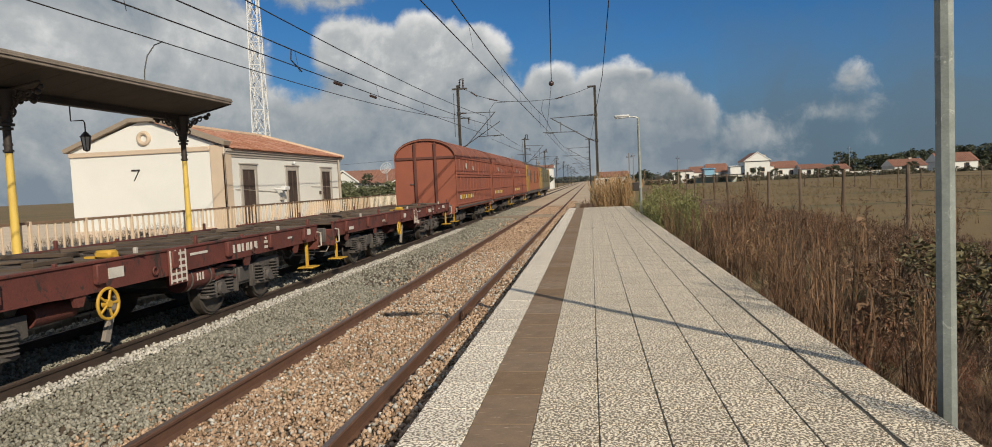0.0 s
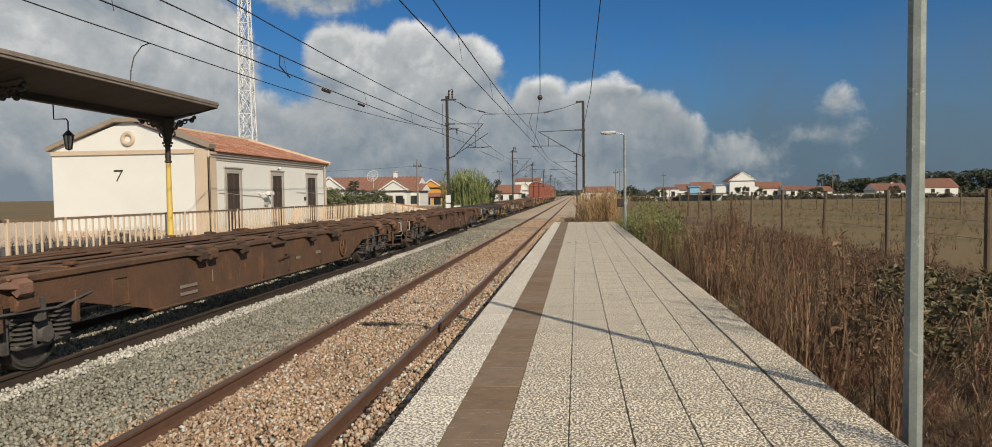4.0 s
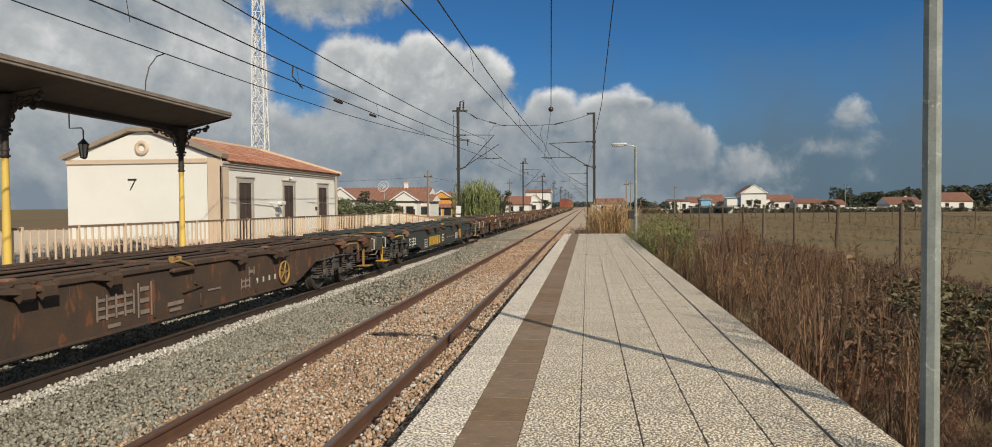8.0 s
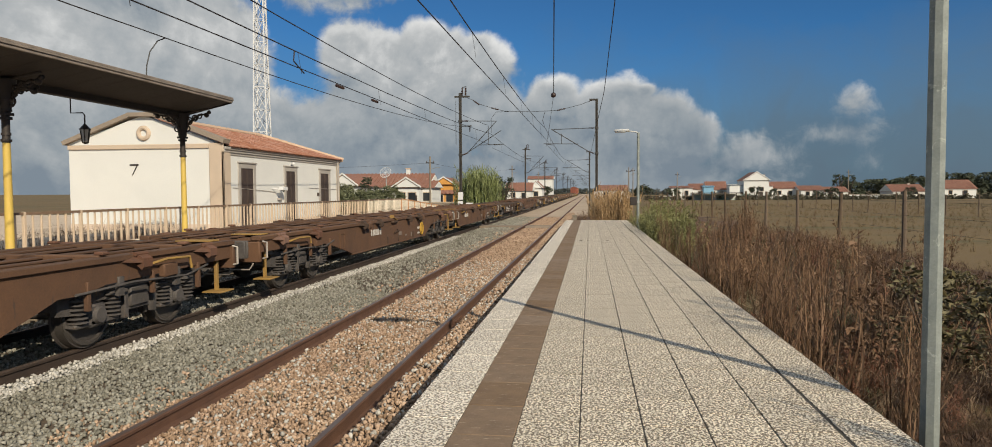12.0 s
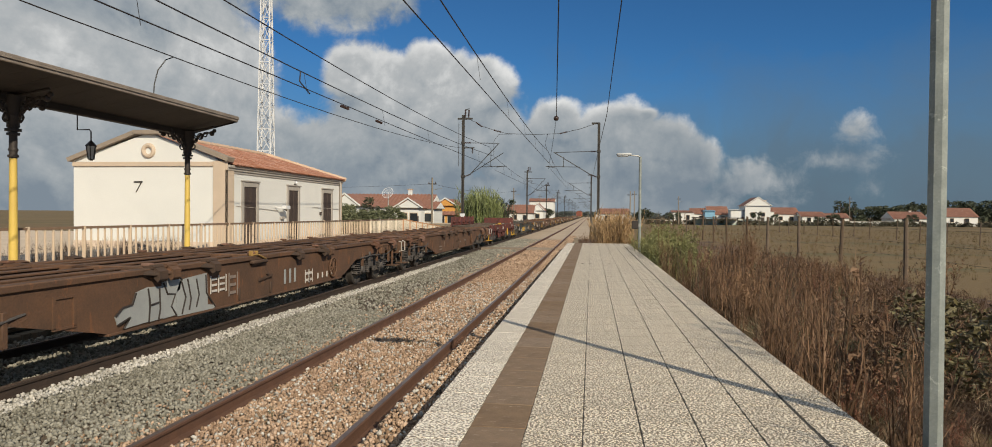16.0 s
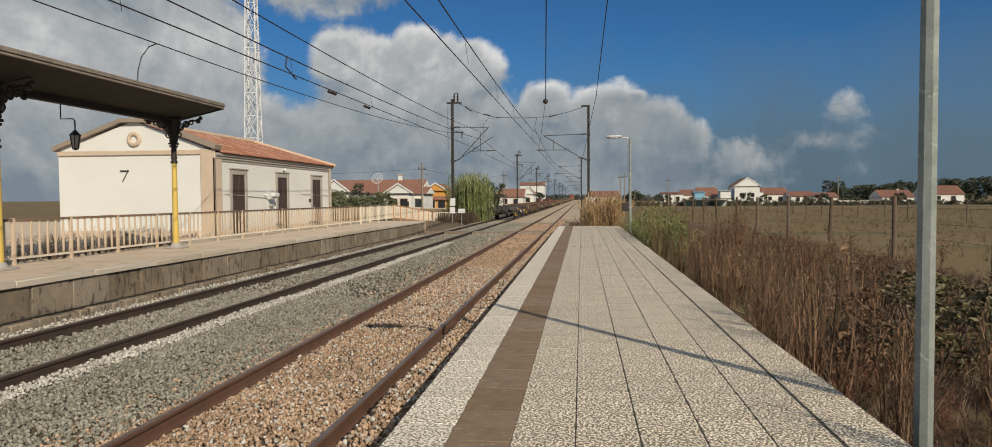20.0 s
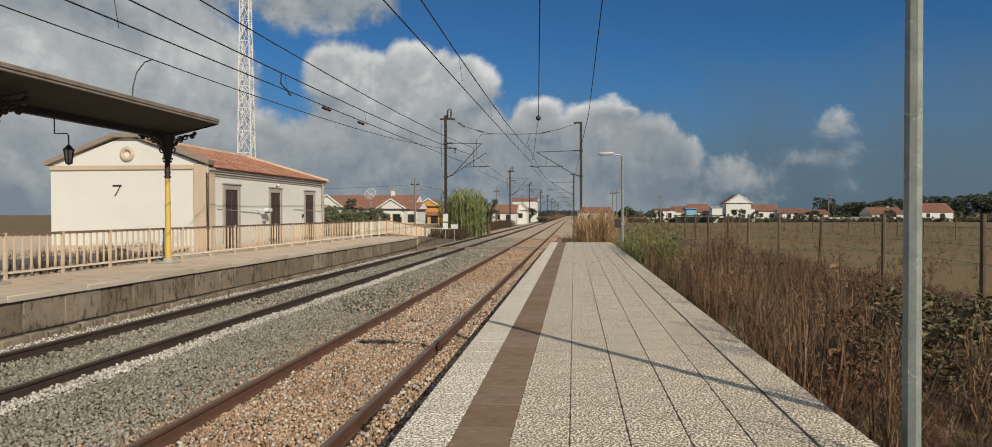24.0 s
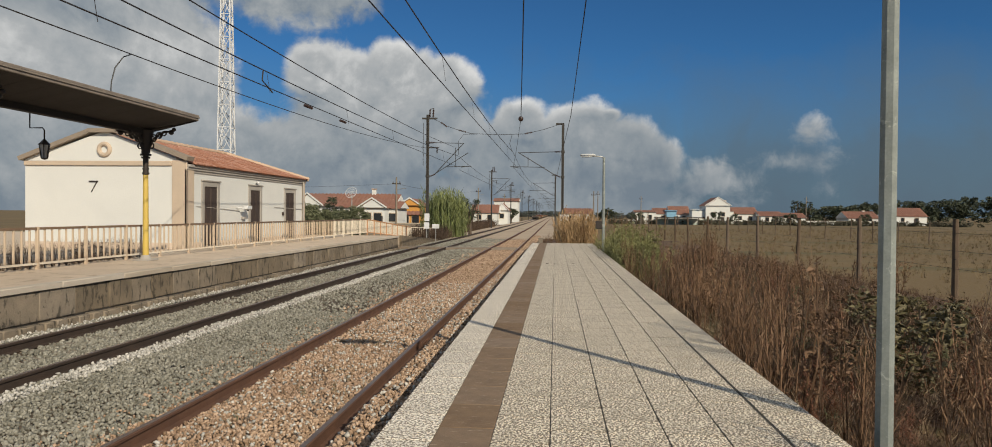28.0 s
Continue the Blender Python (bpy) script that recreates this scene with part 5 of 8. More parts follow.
def plume_template(rng, fine):
    """A single tall dry stalk: one straight stem, steep branches over its upper part, tiny seed heads."""
    tris = []
    top = Vector((rng.uniform(-0.07, 0.07), rng.uniform(-0.07, 0.07), 1.0))
    ribbon(tris, (0, 0, -0.05), top * 0.55, 0.0055, 0.0045, rng)
    ribbon(tris, (0, 0, -0.05), top * 0.55, 0.0055, 0.0045, rng)
    ribbon(tris, top * 0.55, top, 0.004, 0.0015, rng)
    for j in range(16):
        f = 0.3 + 0.68 * (j + rng.random()) / 16
        o = top * f
        b = rng.uniform(0, 6.28)
        ln = rng.uniform(0.10, 0.24) * (1.2 - f)
        e = o + Vector((math.cos(b) * ln * 0.45, math.sin(b) * ln * 0.45, ln))
        ribbon(tris, o, e, 0.0022, 0.0012, rng)
        for _ in range(fine):
            c = o.lerp(e, rng.uniform(0.3, 1.1))
            u_ = Vector((rng.gauss(0, 0.4), rng.gauss(0, 0.4), 1)).normalized() * rng.uniform(0.008, 0.02)
            v_ = Vector((rng.uniform(-1, 1), rng.uniform(-1, 1), 0)) * 0.005
            tris.append((c - u_, c + v_, c + u_))
    return tri_template(tris)


rng = random.Random(7)
PLUMES = [plume_template(rng, 5) for _ in range(10)]
WEEDS = [weed_template(rng, 1.0, 3) for _ in range(10)]
BUSHY = []
for _ in range(8):
    a_ = [weed_template(rng, rng.uniform(0.7, 1.0), 4) for _ in range(3)]
    vv = np.concatenate([v + np.array([rng.uniform(-0.14, 0.14), rng.uniform(-0.14, 0.14), 0]) for v, f in a_])
    BUSHY.append((vv, np.arange(len(vv)).reshape(-1, 3)))
TUFTS = [grass_template(rng, 0.35, 14, 0.006) for _ in range(6)]
TALLGRASS = [grass_template(rng, 1.0, 12, 0.007) for _ in range(6)]


def scatter(n, x0, x1, y0, y1, s0, s1, zf, keep=None, lean=0.12, height=None):
    out = []
    while len(out) < n:
        x, y = rng.uniform(x0, x1), rng.uniform(y0, y1)
        if keep and rng.random() > keep(x, y):
            continue
        out.append((x, y, zf(x, y), rng.uniform(0, 6.28), rng.uniform(s0, s1) * (height(x, y) if height else 1.0), rng.gauss(0, lean), rng.gauss(0, lean)))
    return out


def patch(x, y):
    """How thickly the weeds grow here."""
    return min(1.0, max(0.05, 0.42 + 1.7 * noise.noise((x * 0.4, y * 0.3, 9)) + 0.5 * noise.noise((x * 1.3, y * 1.3, 4))))


def clumped(x, y):
    """Weeds stand taller in clumps."""
    return max(0.35, 0.76 + 1.5 * noise.noise((x * 0.8, y * 0.55, 21)))


def rows_of(x, y):
    """Stalks stand in loose knots, thickest near the platform."""
    return min(1.0, max(0.012, 0.05 - 0.05 * (x - 3.0) + 1.9 * noise.noise((x * 1.1, y * 0.45, 15)) + 0.7 * noise.noise((x * 2.6, y * 1.3, 8))))


put_many("dry_weeds_near", BUSHY, scatter(230, 2.7, 8.6, 8.0, 16.0, 0.6, 1.25, verge_height, patch, 0.12, clumped), M["weed"], "tall dry reddish brown weeds beside the platform", "weeds")
put_many("dry_weeds_far", BUSHY, scatter(330, 2.5, 8.2, 15.0, 38.0, 0.7, 1.35, verge_height, patch, 0.12, clumped), M["weed"], "tall dry reddish brown weeds beside the platform", "weeds")
put_many("dark_weeds", BUSHY, scatter(330, 2.5, 8.0, 5.0, 30.0, 0.35, 0.85, verge_height, lambda x, y: 1 - patch(x, y)), M["weed_dark"], "darker dry bushes in the weeds", "weeds")
put_many("plume_weeds", PLUMES, scatter(240, 2.3, 6.0, 9.0, 37.0, 1.0, 1.9, verge_height, rows_of, 0.1, clumped), M["weed"], "tall straight dry stalks with thin plumes", "weeds")
put_many("dark_plumes", PLUMES, scatter(150, 2.3, 5.2, 9.0, 34.0, 0.8, 1.85, verge_height, rows_of, 0.16), M["weed_dark"], "dark straight stalks in front of the weeds", "weeds")
put_many("rust_weeds", BUSHY, scatter(150, 2.4, 7.5, 7.0, 34.0, 0.5, 1.1, verge_height, rows_of, 0.15), M["weed_red"], "rust-red dried weeds", "weeds")
put_many("green_weeds", BUSHY, scatter(60, 2.4, 6.5, 9.0, 34.0, 0.5, 1.0, verge_height, rows_of, 0.15), M["leaf_dull"], "half-green weeds among the dry ones", "weeds")
put_many("straw_stalks", TALLGRASS, scatter(260, 2.3, 9.0, 8.0, 40.0, 0.4, 1.0, verge_height, patch, 0.2), M["straw"], "pale straw stalks among the weeds", "weeds")
put_many("thatch", TALLGRASS, scatter(1500, 2.15, 8.5, 3.0, 26.0, 0.3, 0.7, verge_height, None, 0.9), M["weed_low"], "tangled dark fallen stems under the weeds", "weeds")
EDGE = [(2.3 + rng.gauss(0, 0.07), y_ + rng.gauss(0, 0.09), -0.95, rng.uniform(0, 6.28), rng.uniform(1.5, h_), rng.gauss(0.0, 0.05), rng.gauss(0, 0.05))
        for y_, h_ in ((3.9, 1.9), (5.4, 1.6), (7.3, 1.95), (7.9, 1.7), (8.7, 1.95), (9.4, 1.75), (11.6, 1.7), (13.9, 1.8), (17.2, 1.7), (21.5, 1.7)) for _ in range(13)]
put_many("edge_weeds", PLUMES, EDGE, M["weed"], "dry weeds standing along the platform edge", "weeds")
put_many("dry_tufts", TUFTS, scatter(4800, 2.12, 10.4, 1.5, 40.0, 0.4, 1.2, verge_height, None, 0.3), M["weed_low"], "low dry tufts and litter on the verge", "weeds")
put_many("green_tufts", TUFTS, scatter(260, 2.15, 6.0, 8.0, 40.0, 0.5, 1.2, verge_height, patch, 0.2), M["leaf_dull"], "sparse green tufts among dry weeds", "weeds")
put_many("fallen_stalks", TALLGRASS, scatter(170, 2.3, 8.0, 3.0, 16.0, 0.4, 0.9, verge_height, None, 1.3), M["straw"], "flattened straw on the ground", "weeds")
put_many("field_tufts", TUFTS, scatter(5200, 9.5, 62.0, 14.0, 120.0, 0.5, 1.3, ground_height, None, 0.25), M["fieldgrass"], "short dry grass of the field", "grass")
put_many("left_bank_weeds", WEEDS, scatter(1500, -13.6, -10.7, 62.5, 128.0, 1.0, 1.7, lambda x, y: -0.95, None, 0.15), M["weed_dark"], "dense dark dry weeds on the bank", "weeds")
put_many("reed_foot_weeds", WEEDS, scatter(520, -12.4, -9.4, 57.5, 64.0, 0.8, 1.5, lambda x, y: -0.95, None, 0.15), M["weed_dark"], "dark dry weeds at the foot of the reeds", "weeds")
put_many("left_bank_straw", TALLGRASS, scatter(700, -13.6, -10.6, 62.5, 128.0, 0.8, 1.5, lambda x, y: -0.95, None, 0.2), M["weed_low"], "dry grass on the bank", "weeds")
put_many("track_side_weeds", WEEDS, scatter(130, -0.9, 0.9, 38.0, 60.0, 0.35, 0.8, lambda x, y: -0.65), M["weed"], "dry weeds beside the path", "weeds")
put_many("ballast_weeds", TUFTS, scatter(26, -3.6, -2.5, 6.0, 24.0, 0.2, 0.5, bed_height), M["leaf_dull"], "small weeds growing in the ballast", "weeds")
put_many("platform_rail_weeds", TALLGRASS, scatter(190, -13.3, -12.6, 14.0, 20.6, 0.35, 0.8, lambda x, y: FLOOR2), M["weed_dark"], "dark plants behind the railing", "plants")


def leaf_template(rng, n, r, size, squash=0.8):
    tris = []
    for k in range(n):
        d = Vector((rng.gauss(0, 1), rng.gauss(0, 1), rng.gauss(0, 1))).normalized() * r * rng.uniform(0.35, 1.0)
        d.z *= squash
        u_ = Vector((rng.gauss(0, 1), rng.gauss(0, 1), rng.gauss(0, 0.6))).normalized() * size * rng.uniform(0.6, 1.3)
        v_ = u_.cross(Vector((rng.gauss(0, 1), rng.gauss(0, 1), rng.gauss(0, 1)))).normalized() * size * 0.35
        tris += [(d - u_, d - v_, d + u_), (d - u_, d + u_, d + v_)]
    return tri_template(tris)


CLUMPS = [leaf_template(rng, 90, 0.5, 0.12) for _ in range(5)]
FAR_CLUMPS = [leaf_template(rng, 40, 0.5, 0.22) for _ in range(5)]


def tree(x, y, z, height, width, crown_from, clumps, material, label, category="tree", far=False, bark="bark", group=""):
    """A tapered trunk with limbs, and a crown of many leaf clumps with gaps."""
    t = thing("tree" if category == "tree" else category.replace(" ", "_"), label, category, pose(x, y, z), group=group)
    tr = MB()
    r0 = 0.035 * height + 0.03
    tr.cyl((0, 0, -0.1), (0, 0, crown_from * height), r0, r0 * 0.7, 8)
    ends = []
    for k in range(6):
        a = k * 1.05 + rng.uniform(-0.3, 0.3)
        e = Vector((math.cos(a) * width * 0.3, math.sin(a) * width * 0.3, height * rng.uniform(0.6, 0.88)))
        m = Vector((e.x * 0.4, e.y * 0.4, crown_from * height + 0.15 * height))
        tr.cyl((0, 0, crown_from * height * 0.92), m, r0 * 0.5, r0 * 0.35, 6)
        tr.cyl(m, e, r0 * 0.35, r0 * 0.12, 6)
        ends.append(e)
    part("trunk", tr, M[bark], t)
    pl = []
    cz, hz_ = (crown_from + 1) / 2 * height, (1 - crown_from) / 2 * height
    for k in range(clumps):
        if k < len(ends):
            p = ends[k]
        else:
            d = Vector((rng.gauss(0, 1), rng.gauss(0, 1), rng.gauss(0, 1))).normalized() * rng.uniform(0.45, 1.0) ** 0.6
            p = Vector((d.x * width * 0.46, d.y * width * 0.46, cz + d.z * hz_ * 0.9))
        lump = rng.uniform(0.5, 1.1) * width * 0.34
        pl.append((p.x, p.y, p.z, rng.uniform(0, 6.28), lump, 0, 0))
    cr = put_many("crown", FAR_CLUMPS if far else CLUMPS, pl, material, "", "")
    for key in ("label", "category", "kind"):
        if key in cr:
            del cr[key]
    cr.parent = t
    return t


# clipped evergreen shrubs behind the railing
for x, y, h_, w_ in ((-17.2, 47.5, 3.05, 2.0), (-16.3, 48.6, 2.8, 1.5), (-15.2, 48.0, 2.8, 1.7), (-13.9, 48.2, 3.0, 1.6)):
    tree(x, y, -0.9, h_, w_ * 1.2, 0.25, 80, M["leaf_olive"], "rounded grey-green evergreen shrub on a short trunk", "shrub", group="shrubs beyond the railing")
# green bush by the lamp and dark creeper near the platform
GREENW = [weed_template(rng, 1.0, 9) for _ in range(6)]
put_many("willow_shoots", GREENW, scatter(240, 2.15, 4.0, 23.0, 33.5, 1.3, 2.3, verge_height, lambda x, y: 1.0 if abs(x - 2.9) < 0.9 - 0.06 * abs(y - 29.5) else 0.15, 0.12), M["leaf_green"], "loose green willow-like shoots at the platform edge", "bush")
for x, y, h_, w_ in ((3.0, 30.6, 1.9, 1.4), (3.4, 32.2, 1.7, 1.3), (2.7, 27.6, 1.5, 1.1)):
    tree(x, y, -0.95, h_, w_, 0.12, 22, M["leaf_green"], "loose green willow-like bush at the platform edge", "bush", group="green bushes")
tree(4.5, 9.6, -0.95, 1.5, 1.7, 0.1, 20, M["leaf_creeper"], "bramble with yellow-green leaves over dark shade", "bramble")
tree(5.9, 11.8, -0.95, 1.3, 1.5, 0.1, 14, M["leaf_creeper"], "bramble with yellow-green leaves over dark shade", "bramble")
# reed clump on the left bank
REEDS = []
for _ in range(6):
    tris = []
    for k in range(9):
        b = Vector((rng.uniform(-0.16, 0.16), rng.uniform(-0.16, 0.16), 0))
        l = Vector((rng.uniform(-0.07, 0.07), rng.uniform(-0.07, 0.07), rng.uniform(0.75, 1.0)))
        ribbon(tris, b, b + l, 0.006, 0.002, rng)
        for j in range(13):
            f = 0.25 + 0.75 * (j + rng.random()) / 13
            o = b + l * f
            a = rng.uniform(0, 6.28)
            e = o + Vector((math.cos(a) * 0.05, math.sin(a) * 0.05, rng.uniform(0.07, 0.13)))
            ribbon(tris, o, e, 0.008, 0.001, rng)
    REEDS.append(tri_template(tris))
put_many("platform_end_reeds", REEDS, scatter(60, 0.5, 2.2, 40.5, 46.0, 1.7, 2.9, verge_height, None, 0.12), M["straw_gold"], "golden dry reeds beyond the platform end", "reeds")
put_many("giant_reeds", REEDS, scatter(120, -12.6, -8.6, 64.5, 69.0, 2.6, 4.9, lambda x, y: -0.95, lambda x, y: 1.0 if ((x + 10.6) / 1.75) ** 2 + ((y - 66.7) / 2.0) ** 2 < 1 else 0.0, 0.05), M["leaf_reed"], "tall clump of green giant reeds on the bank", "reeds")
tree(-8.7, 71.0, -0.95, 4.7, 2.4, 0.3, 24, M["leaf_green_dark"], "dark green tree behind the reed clump")

# ---------------- field fence ----------------
fp = []
for k in range(9):
    y = 18.4 + 5.9 * k
    fp.append((10.1 + rng.uniform(-0.08, 0.08), y + rng.uniform(-0.3, 0.3), 2.25 + rng.uniform(-0.08, 0.1), 0.078))
for k in range(8):
    fp.append((10.2, 71.5 + 5.9 * k, 2.1 + rng.uniform(-0.1, 0.1), 0.055))
for k in range(17):
    f = k / 16
    fp.append((24.0 + 9.0 * f + rng.uniform(-0.3, 0.3), 112 - 62 * f + rng.uniform(-0.8, 0.8), 2.0 + rng.uniform(-0.25, 0.2), 0.055))
for x, y, h_, r in fp:
    t = thing("fence_post", "weathered wooden fence post with wire", "fence post", pose(x, y, ground_height(x, y) - 0.05, rng.uniform(-2, 2), rng.uniform(-2, 2), rng.uniform(0, 90)), group="posts of the field fence")
    part("post", MB().cyl((0, 0, -0.3), (0, 0, h_), r * 1.1, r * 0.85, 8), M["postwood"], t)
    part("staple", MB().box(-r * 1.2, r * 1.2, -0.02, 0.02, h_ * 0.55, h_ * 0.56), M["wire"], t)
fw_ = thing("fence_wire", "thin strained wires of the field fence", "fence wire")
for z in (0.5, 0.95, 1.4):
    part("strand", MB().tube([(10.1, 12, z - 0.78 + 0.5), (10.1, 118, z - 0.78 + 0.5)], 0.006, 4), M["wire"], fw_)
    part("strand", MB().tube([(24, 112, z - 0.78 + 0.4), (33, 50, z - 0.78 + 0.4)], 0.006, 4), M["wire"], fw_)


# ---------------- village ----------------
def village_house(x, y, w_, d_, wall_h, roof_h, wall="plaster", roof="rooffar", ridge_along="x", label="", chimney=None, windows=2, turn=0, base=-0.9, hood=False):
    """A small house: walls with real openings' frames, pitched tile roof with eaves, windows and a door."""
    t = thing("house", label or "white village house with a red tiled roof", "house", pose(x, y, base, 0, 0, turn), group="village houses")
    part("wall", MB().box(-w_ / 2, w_ / 2, -d_ / 2, d_ / 2, 0, wall_h), M[wall], t, smooth=False)
    o = 0.3
    if ridge_along == "x":
        rf = [(-d_ / 2 - o, wall_h - 0.05), (d_ / 2 + o, wall_h - 0.05), (0, wall_h + roof_h)]
        part("roof", MB().prism([(p, q) for p, q in rf], 0, -w_ / 2 - o, w_ / 2 + o), M[roof], t, smooth=False)
        part("gable", MB().prism([(-d_ / 2, wall_h), (d_ / 2, wall_h), (0, wall_h + roof_h - 0.15)], 0, -w_ / 2 - 0.36, w_ / 2 + 0.36), M[wall], t, smooth=False)
        n = int(w_ / 0.5)
        for k in range(n):
            part("roof_rib", MB().beam((-w_ / 2 + (k + 0.5) * w_ / n, -d_ / 2 - o, wall_h), (-w_ / 2 + (k + 0.5) * w_ / n, 0, wall_h + roof_h + 0.04), 0.2, 0.09), M[roof], t)
    else:
        rf = [(wall_h - 0.05, -w_ / 2 - o), (wall_h - 0.05, w_ / 2 + o), (wall_h + roof_h, 0)]
        part("roof", MB().prism(rf, 1, -d_ / 2 - o, d_ / 2 + o), M[roof], t, smooth=False)
        part("gable", MB().prism([(wall_h, -w_ / 2), (wall_h, w_ / 2), (wall_h + roof_h - 0.2, 0)], 1, -d_ / 2 - 0.36, -d_ / 2), M[wall], t, smooth=False)
        for s in (-1, 1):
            part("verge", MB().beam((s * (w_ / 2 + o), -d_ / 2 - 0.42, wall_h), (0, -d_ / 2 - 0.42, wall_h + roof_h + 0.03), 0.12, 0.16), M["plaster"], t)
    for k in range(windows):
        wx = -w_ / 2 + w_ * (k + 0.7) / (windows + 0.4)
        wz = wall_h * 0.45
        wn = part("window", MB().box(wx - 0.55, wx + 0.55, -d_ / 2 - 0.05, -d_ / 2 + 0.02, wz - 0.1, wz + 1.1, 0.02), M["trim"], t)
        part("pane", MB().box(wx - 0.45, wx + 0.45, -d_ / 2 - 0.07, -d_ / 2 - 0.02, wz, wz + 1.0), M["glass"], wn)
    if w_ > 3:
        part("door", MB().box(w_ * 0.12, w_ * 0.12 + 0.9, -d_ / 2 - 0.06, -d_ / 2 + 0.02, 0, 2.05), M["door"], t)
    if chimney:
        cx, ch = chimney
        cy = part("chimney", MB().box(cx - 0.25, cx + 0.25, -0.25, 0.25, wall_h, wall_h + roof_h + ch, 0.02), M[wall], t)
        part("chimney_cap", MB().box(cx - 0.33, cx + 0.33, -0.33, 0.33, wall_h + roof_h + ch, wall_h + roof_h + ch + 0.12, 0.02), M["ridgetile"], cy)
    return t


# left of the line
village_house(-28.3, 82, 3.2, 8, 3.2, 1.4, ridge_along="y", windows=1, label="small white gabled house half hidden by shrubs")
village_house(-26.7, 91, 12.0, 8, 3.1, 1.8, chimney=(2.7, 0.6), windows=3, label="long white house with red roof and chimney")
village_house(-22.1, 85, 3.1, 4, 3.05, 1.15, ridge_along="y", windows=2, label="white gabled wing with a pale verge")
village_house(-20.6, 87.5, 2.4, 5, 3.0, 0.9, windows=2, label="white house end with shuttered windows")
village_house(-21.6, 106, 3.0, 7, 3.55, 1.1, wall="orange", ridge_along="y", windows=1, label="bright orange house with a tiled roof")
village_house(-21.3, 102.0, 3.4, 1.0, 2.2, 0.5, wall="orange", windows=2, label="low tiled porch of the orange house")
village_house(-15.1, 152, 5.4, 7, 2.6, 1.8, windows=2, label="white cottage with a bright red roof")
village_house(-11.8, 158, 2.6, 8, 3.2, 1.6, ridge_along="y", windows=1, label="white gabled house end")
village_house(-14.2, 205, 7.0, 8, 6.1, 0.9, windows=3, label="white two-storey house with a flat red roof")
village_house(-24.0, 125, 7.0, 8, 2.8, 1.5, windows=2, label="low white house with red roof")
# right of the field
village_house(24.0, 192, 5.4, 7, 3.2, 0.5, windows=2, label="low white house with a flat roof")
village_house(29.5, 199, 4.5, 8, 2.8, 1.6, windows=1, label="house with a faded red roof")
village_house(33.6, 196, 5.0, 8, 2.7, 2.2, windows=2, label="house with a broad faded red roof")
village_house(30.1, 186, 2.5, 3, 3.5, 0.2, wall="bluepaint", roof="bluepaint", windows=0, label="small bright blue shed")
village_house(37.9, 189, 4.3, 4, 3.9, 0.15, roof="plaster", windows=0, label="plain white windowless outbuilding")
village_house(42.2, 190, 6.2, 8, 5.0, 2.2, ridge_along="y", windows=2, chimney=(2.7, -0.8), label="tall white gabled house with chimneys")
village_house(46.4, 191, 1.4, 3, 3.6, 0.4, windows=0, label="narrow white plastered lean-to shed")
village_house(50.2, 194, 6.4, 8, 2.9, 1.8, windows=2, label="low house with a long red roof")
village_house(56.0, 190, 5.6, 7, 2.4, 1.2, windows=2, label="low white house with pale walls")
village_house(64.2, 198, 6.4, 7, 2.0, 1.3, windows=2, label="cottage with a brown tiled roof")
village_house(80.0, 193, 7.6, 8, 2.0, 1.8, windows=2, chimney=(1.5, 0.2), label="house with a broad red roof")
village_house(97.0, 205, 9, 9, 2.6, 2.4, windows=2, label="white farmhouse with a broad red tiled roof")
village_house(9.5, 240, 6, 8, 2.8, 1.5, windows=2, label="low house behind the golden reeds")
village_house(4.6, 150, 6.0, 6, 2.6, 1.1, windows=2, label="low pale house with a tiled roof")
# low walls
for x0, x1, y, h_, m_ in ((26, 40.5, 184, 1.4, "greenwall"), (18, 26, 188, 0.9, "plaster"), (60, 80, 184, 1.1, "plaster"), (-23, -12.5, 78, 1.1, "concrete")):
    lw = thing("garden_wall", "low painted garden wall with a coping", "garden wall", pose(x0, y, -1.0), group="garden walls")
    part("wall", MB().box(0, x1 - x0, 0, 0.25, 0, h_ + 0.2), M[m_], lw)
    part("coping", MB().box(-0.05, x1 - x0 + 0.05, -0.05, 0.3, h_ + 0.2, h_ + 0.3, 0.02), M["coping_grey"], lw)


# low dark flat-roofed shelter before the green wall
cp = thing("field_shelter", "long low shelter with a flat dark roof", "shelter", pose(24.0, 171, -1.0))
part("roof", MB().box(0, 11.0, -2, 2, 1.85, 2.07, 0.02), M["darksteel"], cp)
for k in range(5):
    part("post", MB().box(0.2 + k * 2.4, 0.35 + k * 2.4, -1.8, -1.65, 0, 1.85), M["darksteel"], cp)
part("back_panel", MB().box(0.5, 10.5, 1.7, 1.8, 0, 1.7), M["greenwall"], cp, "pale green back wall")


def utility_pole(x, y, h_):
    t = thing("utility_pole", "grey utility pole with a crossarm", "utility pole", pose(x, y, -1.0), group="utility poles")
    part("pole", MB().cyl((0, 0, 0), (0, 0, h_), 0.12, 0.08, 10), M["concrete"], t)
    part("crossarm", MB().box(-0.45, 0.45, -0.05, 0.05, h_ - 0.7, h_ - 0.6, 0.01), M["darksteel"], t)
    for dx in (-0.35, 0, 0.35):
        part("insulator", MB().cyl((dx, 0, h_ - 0.6), (dx, 0, h_ - 0.42), 0.05, 0.03, 8), M["porcelain"], t)
    part("lamp_arm", MB().tube([(0, 0, h_ - 1.3), (0.6, 0, h_ - 1.15), (1.0, 0, h_ - 1.12)], 0.03, 6), M["steel"], t)


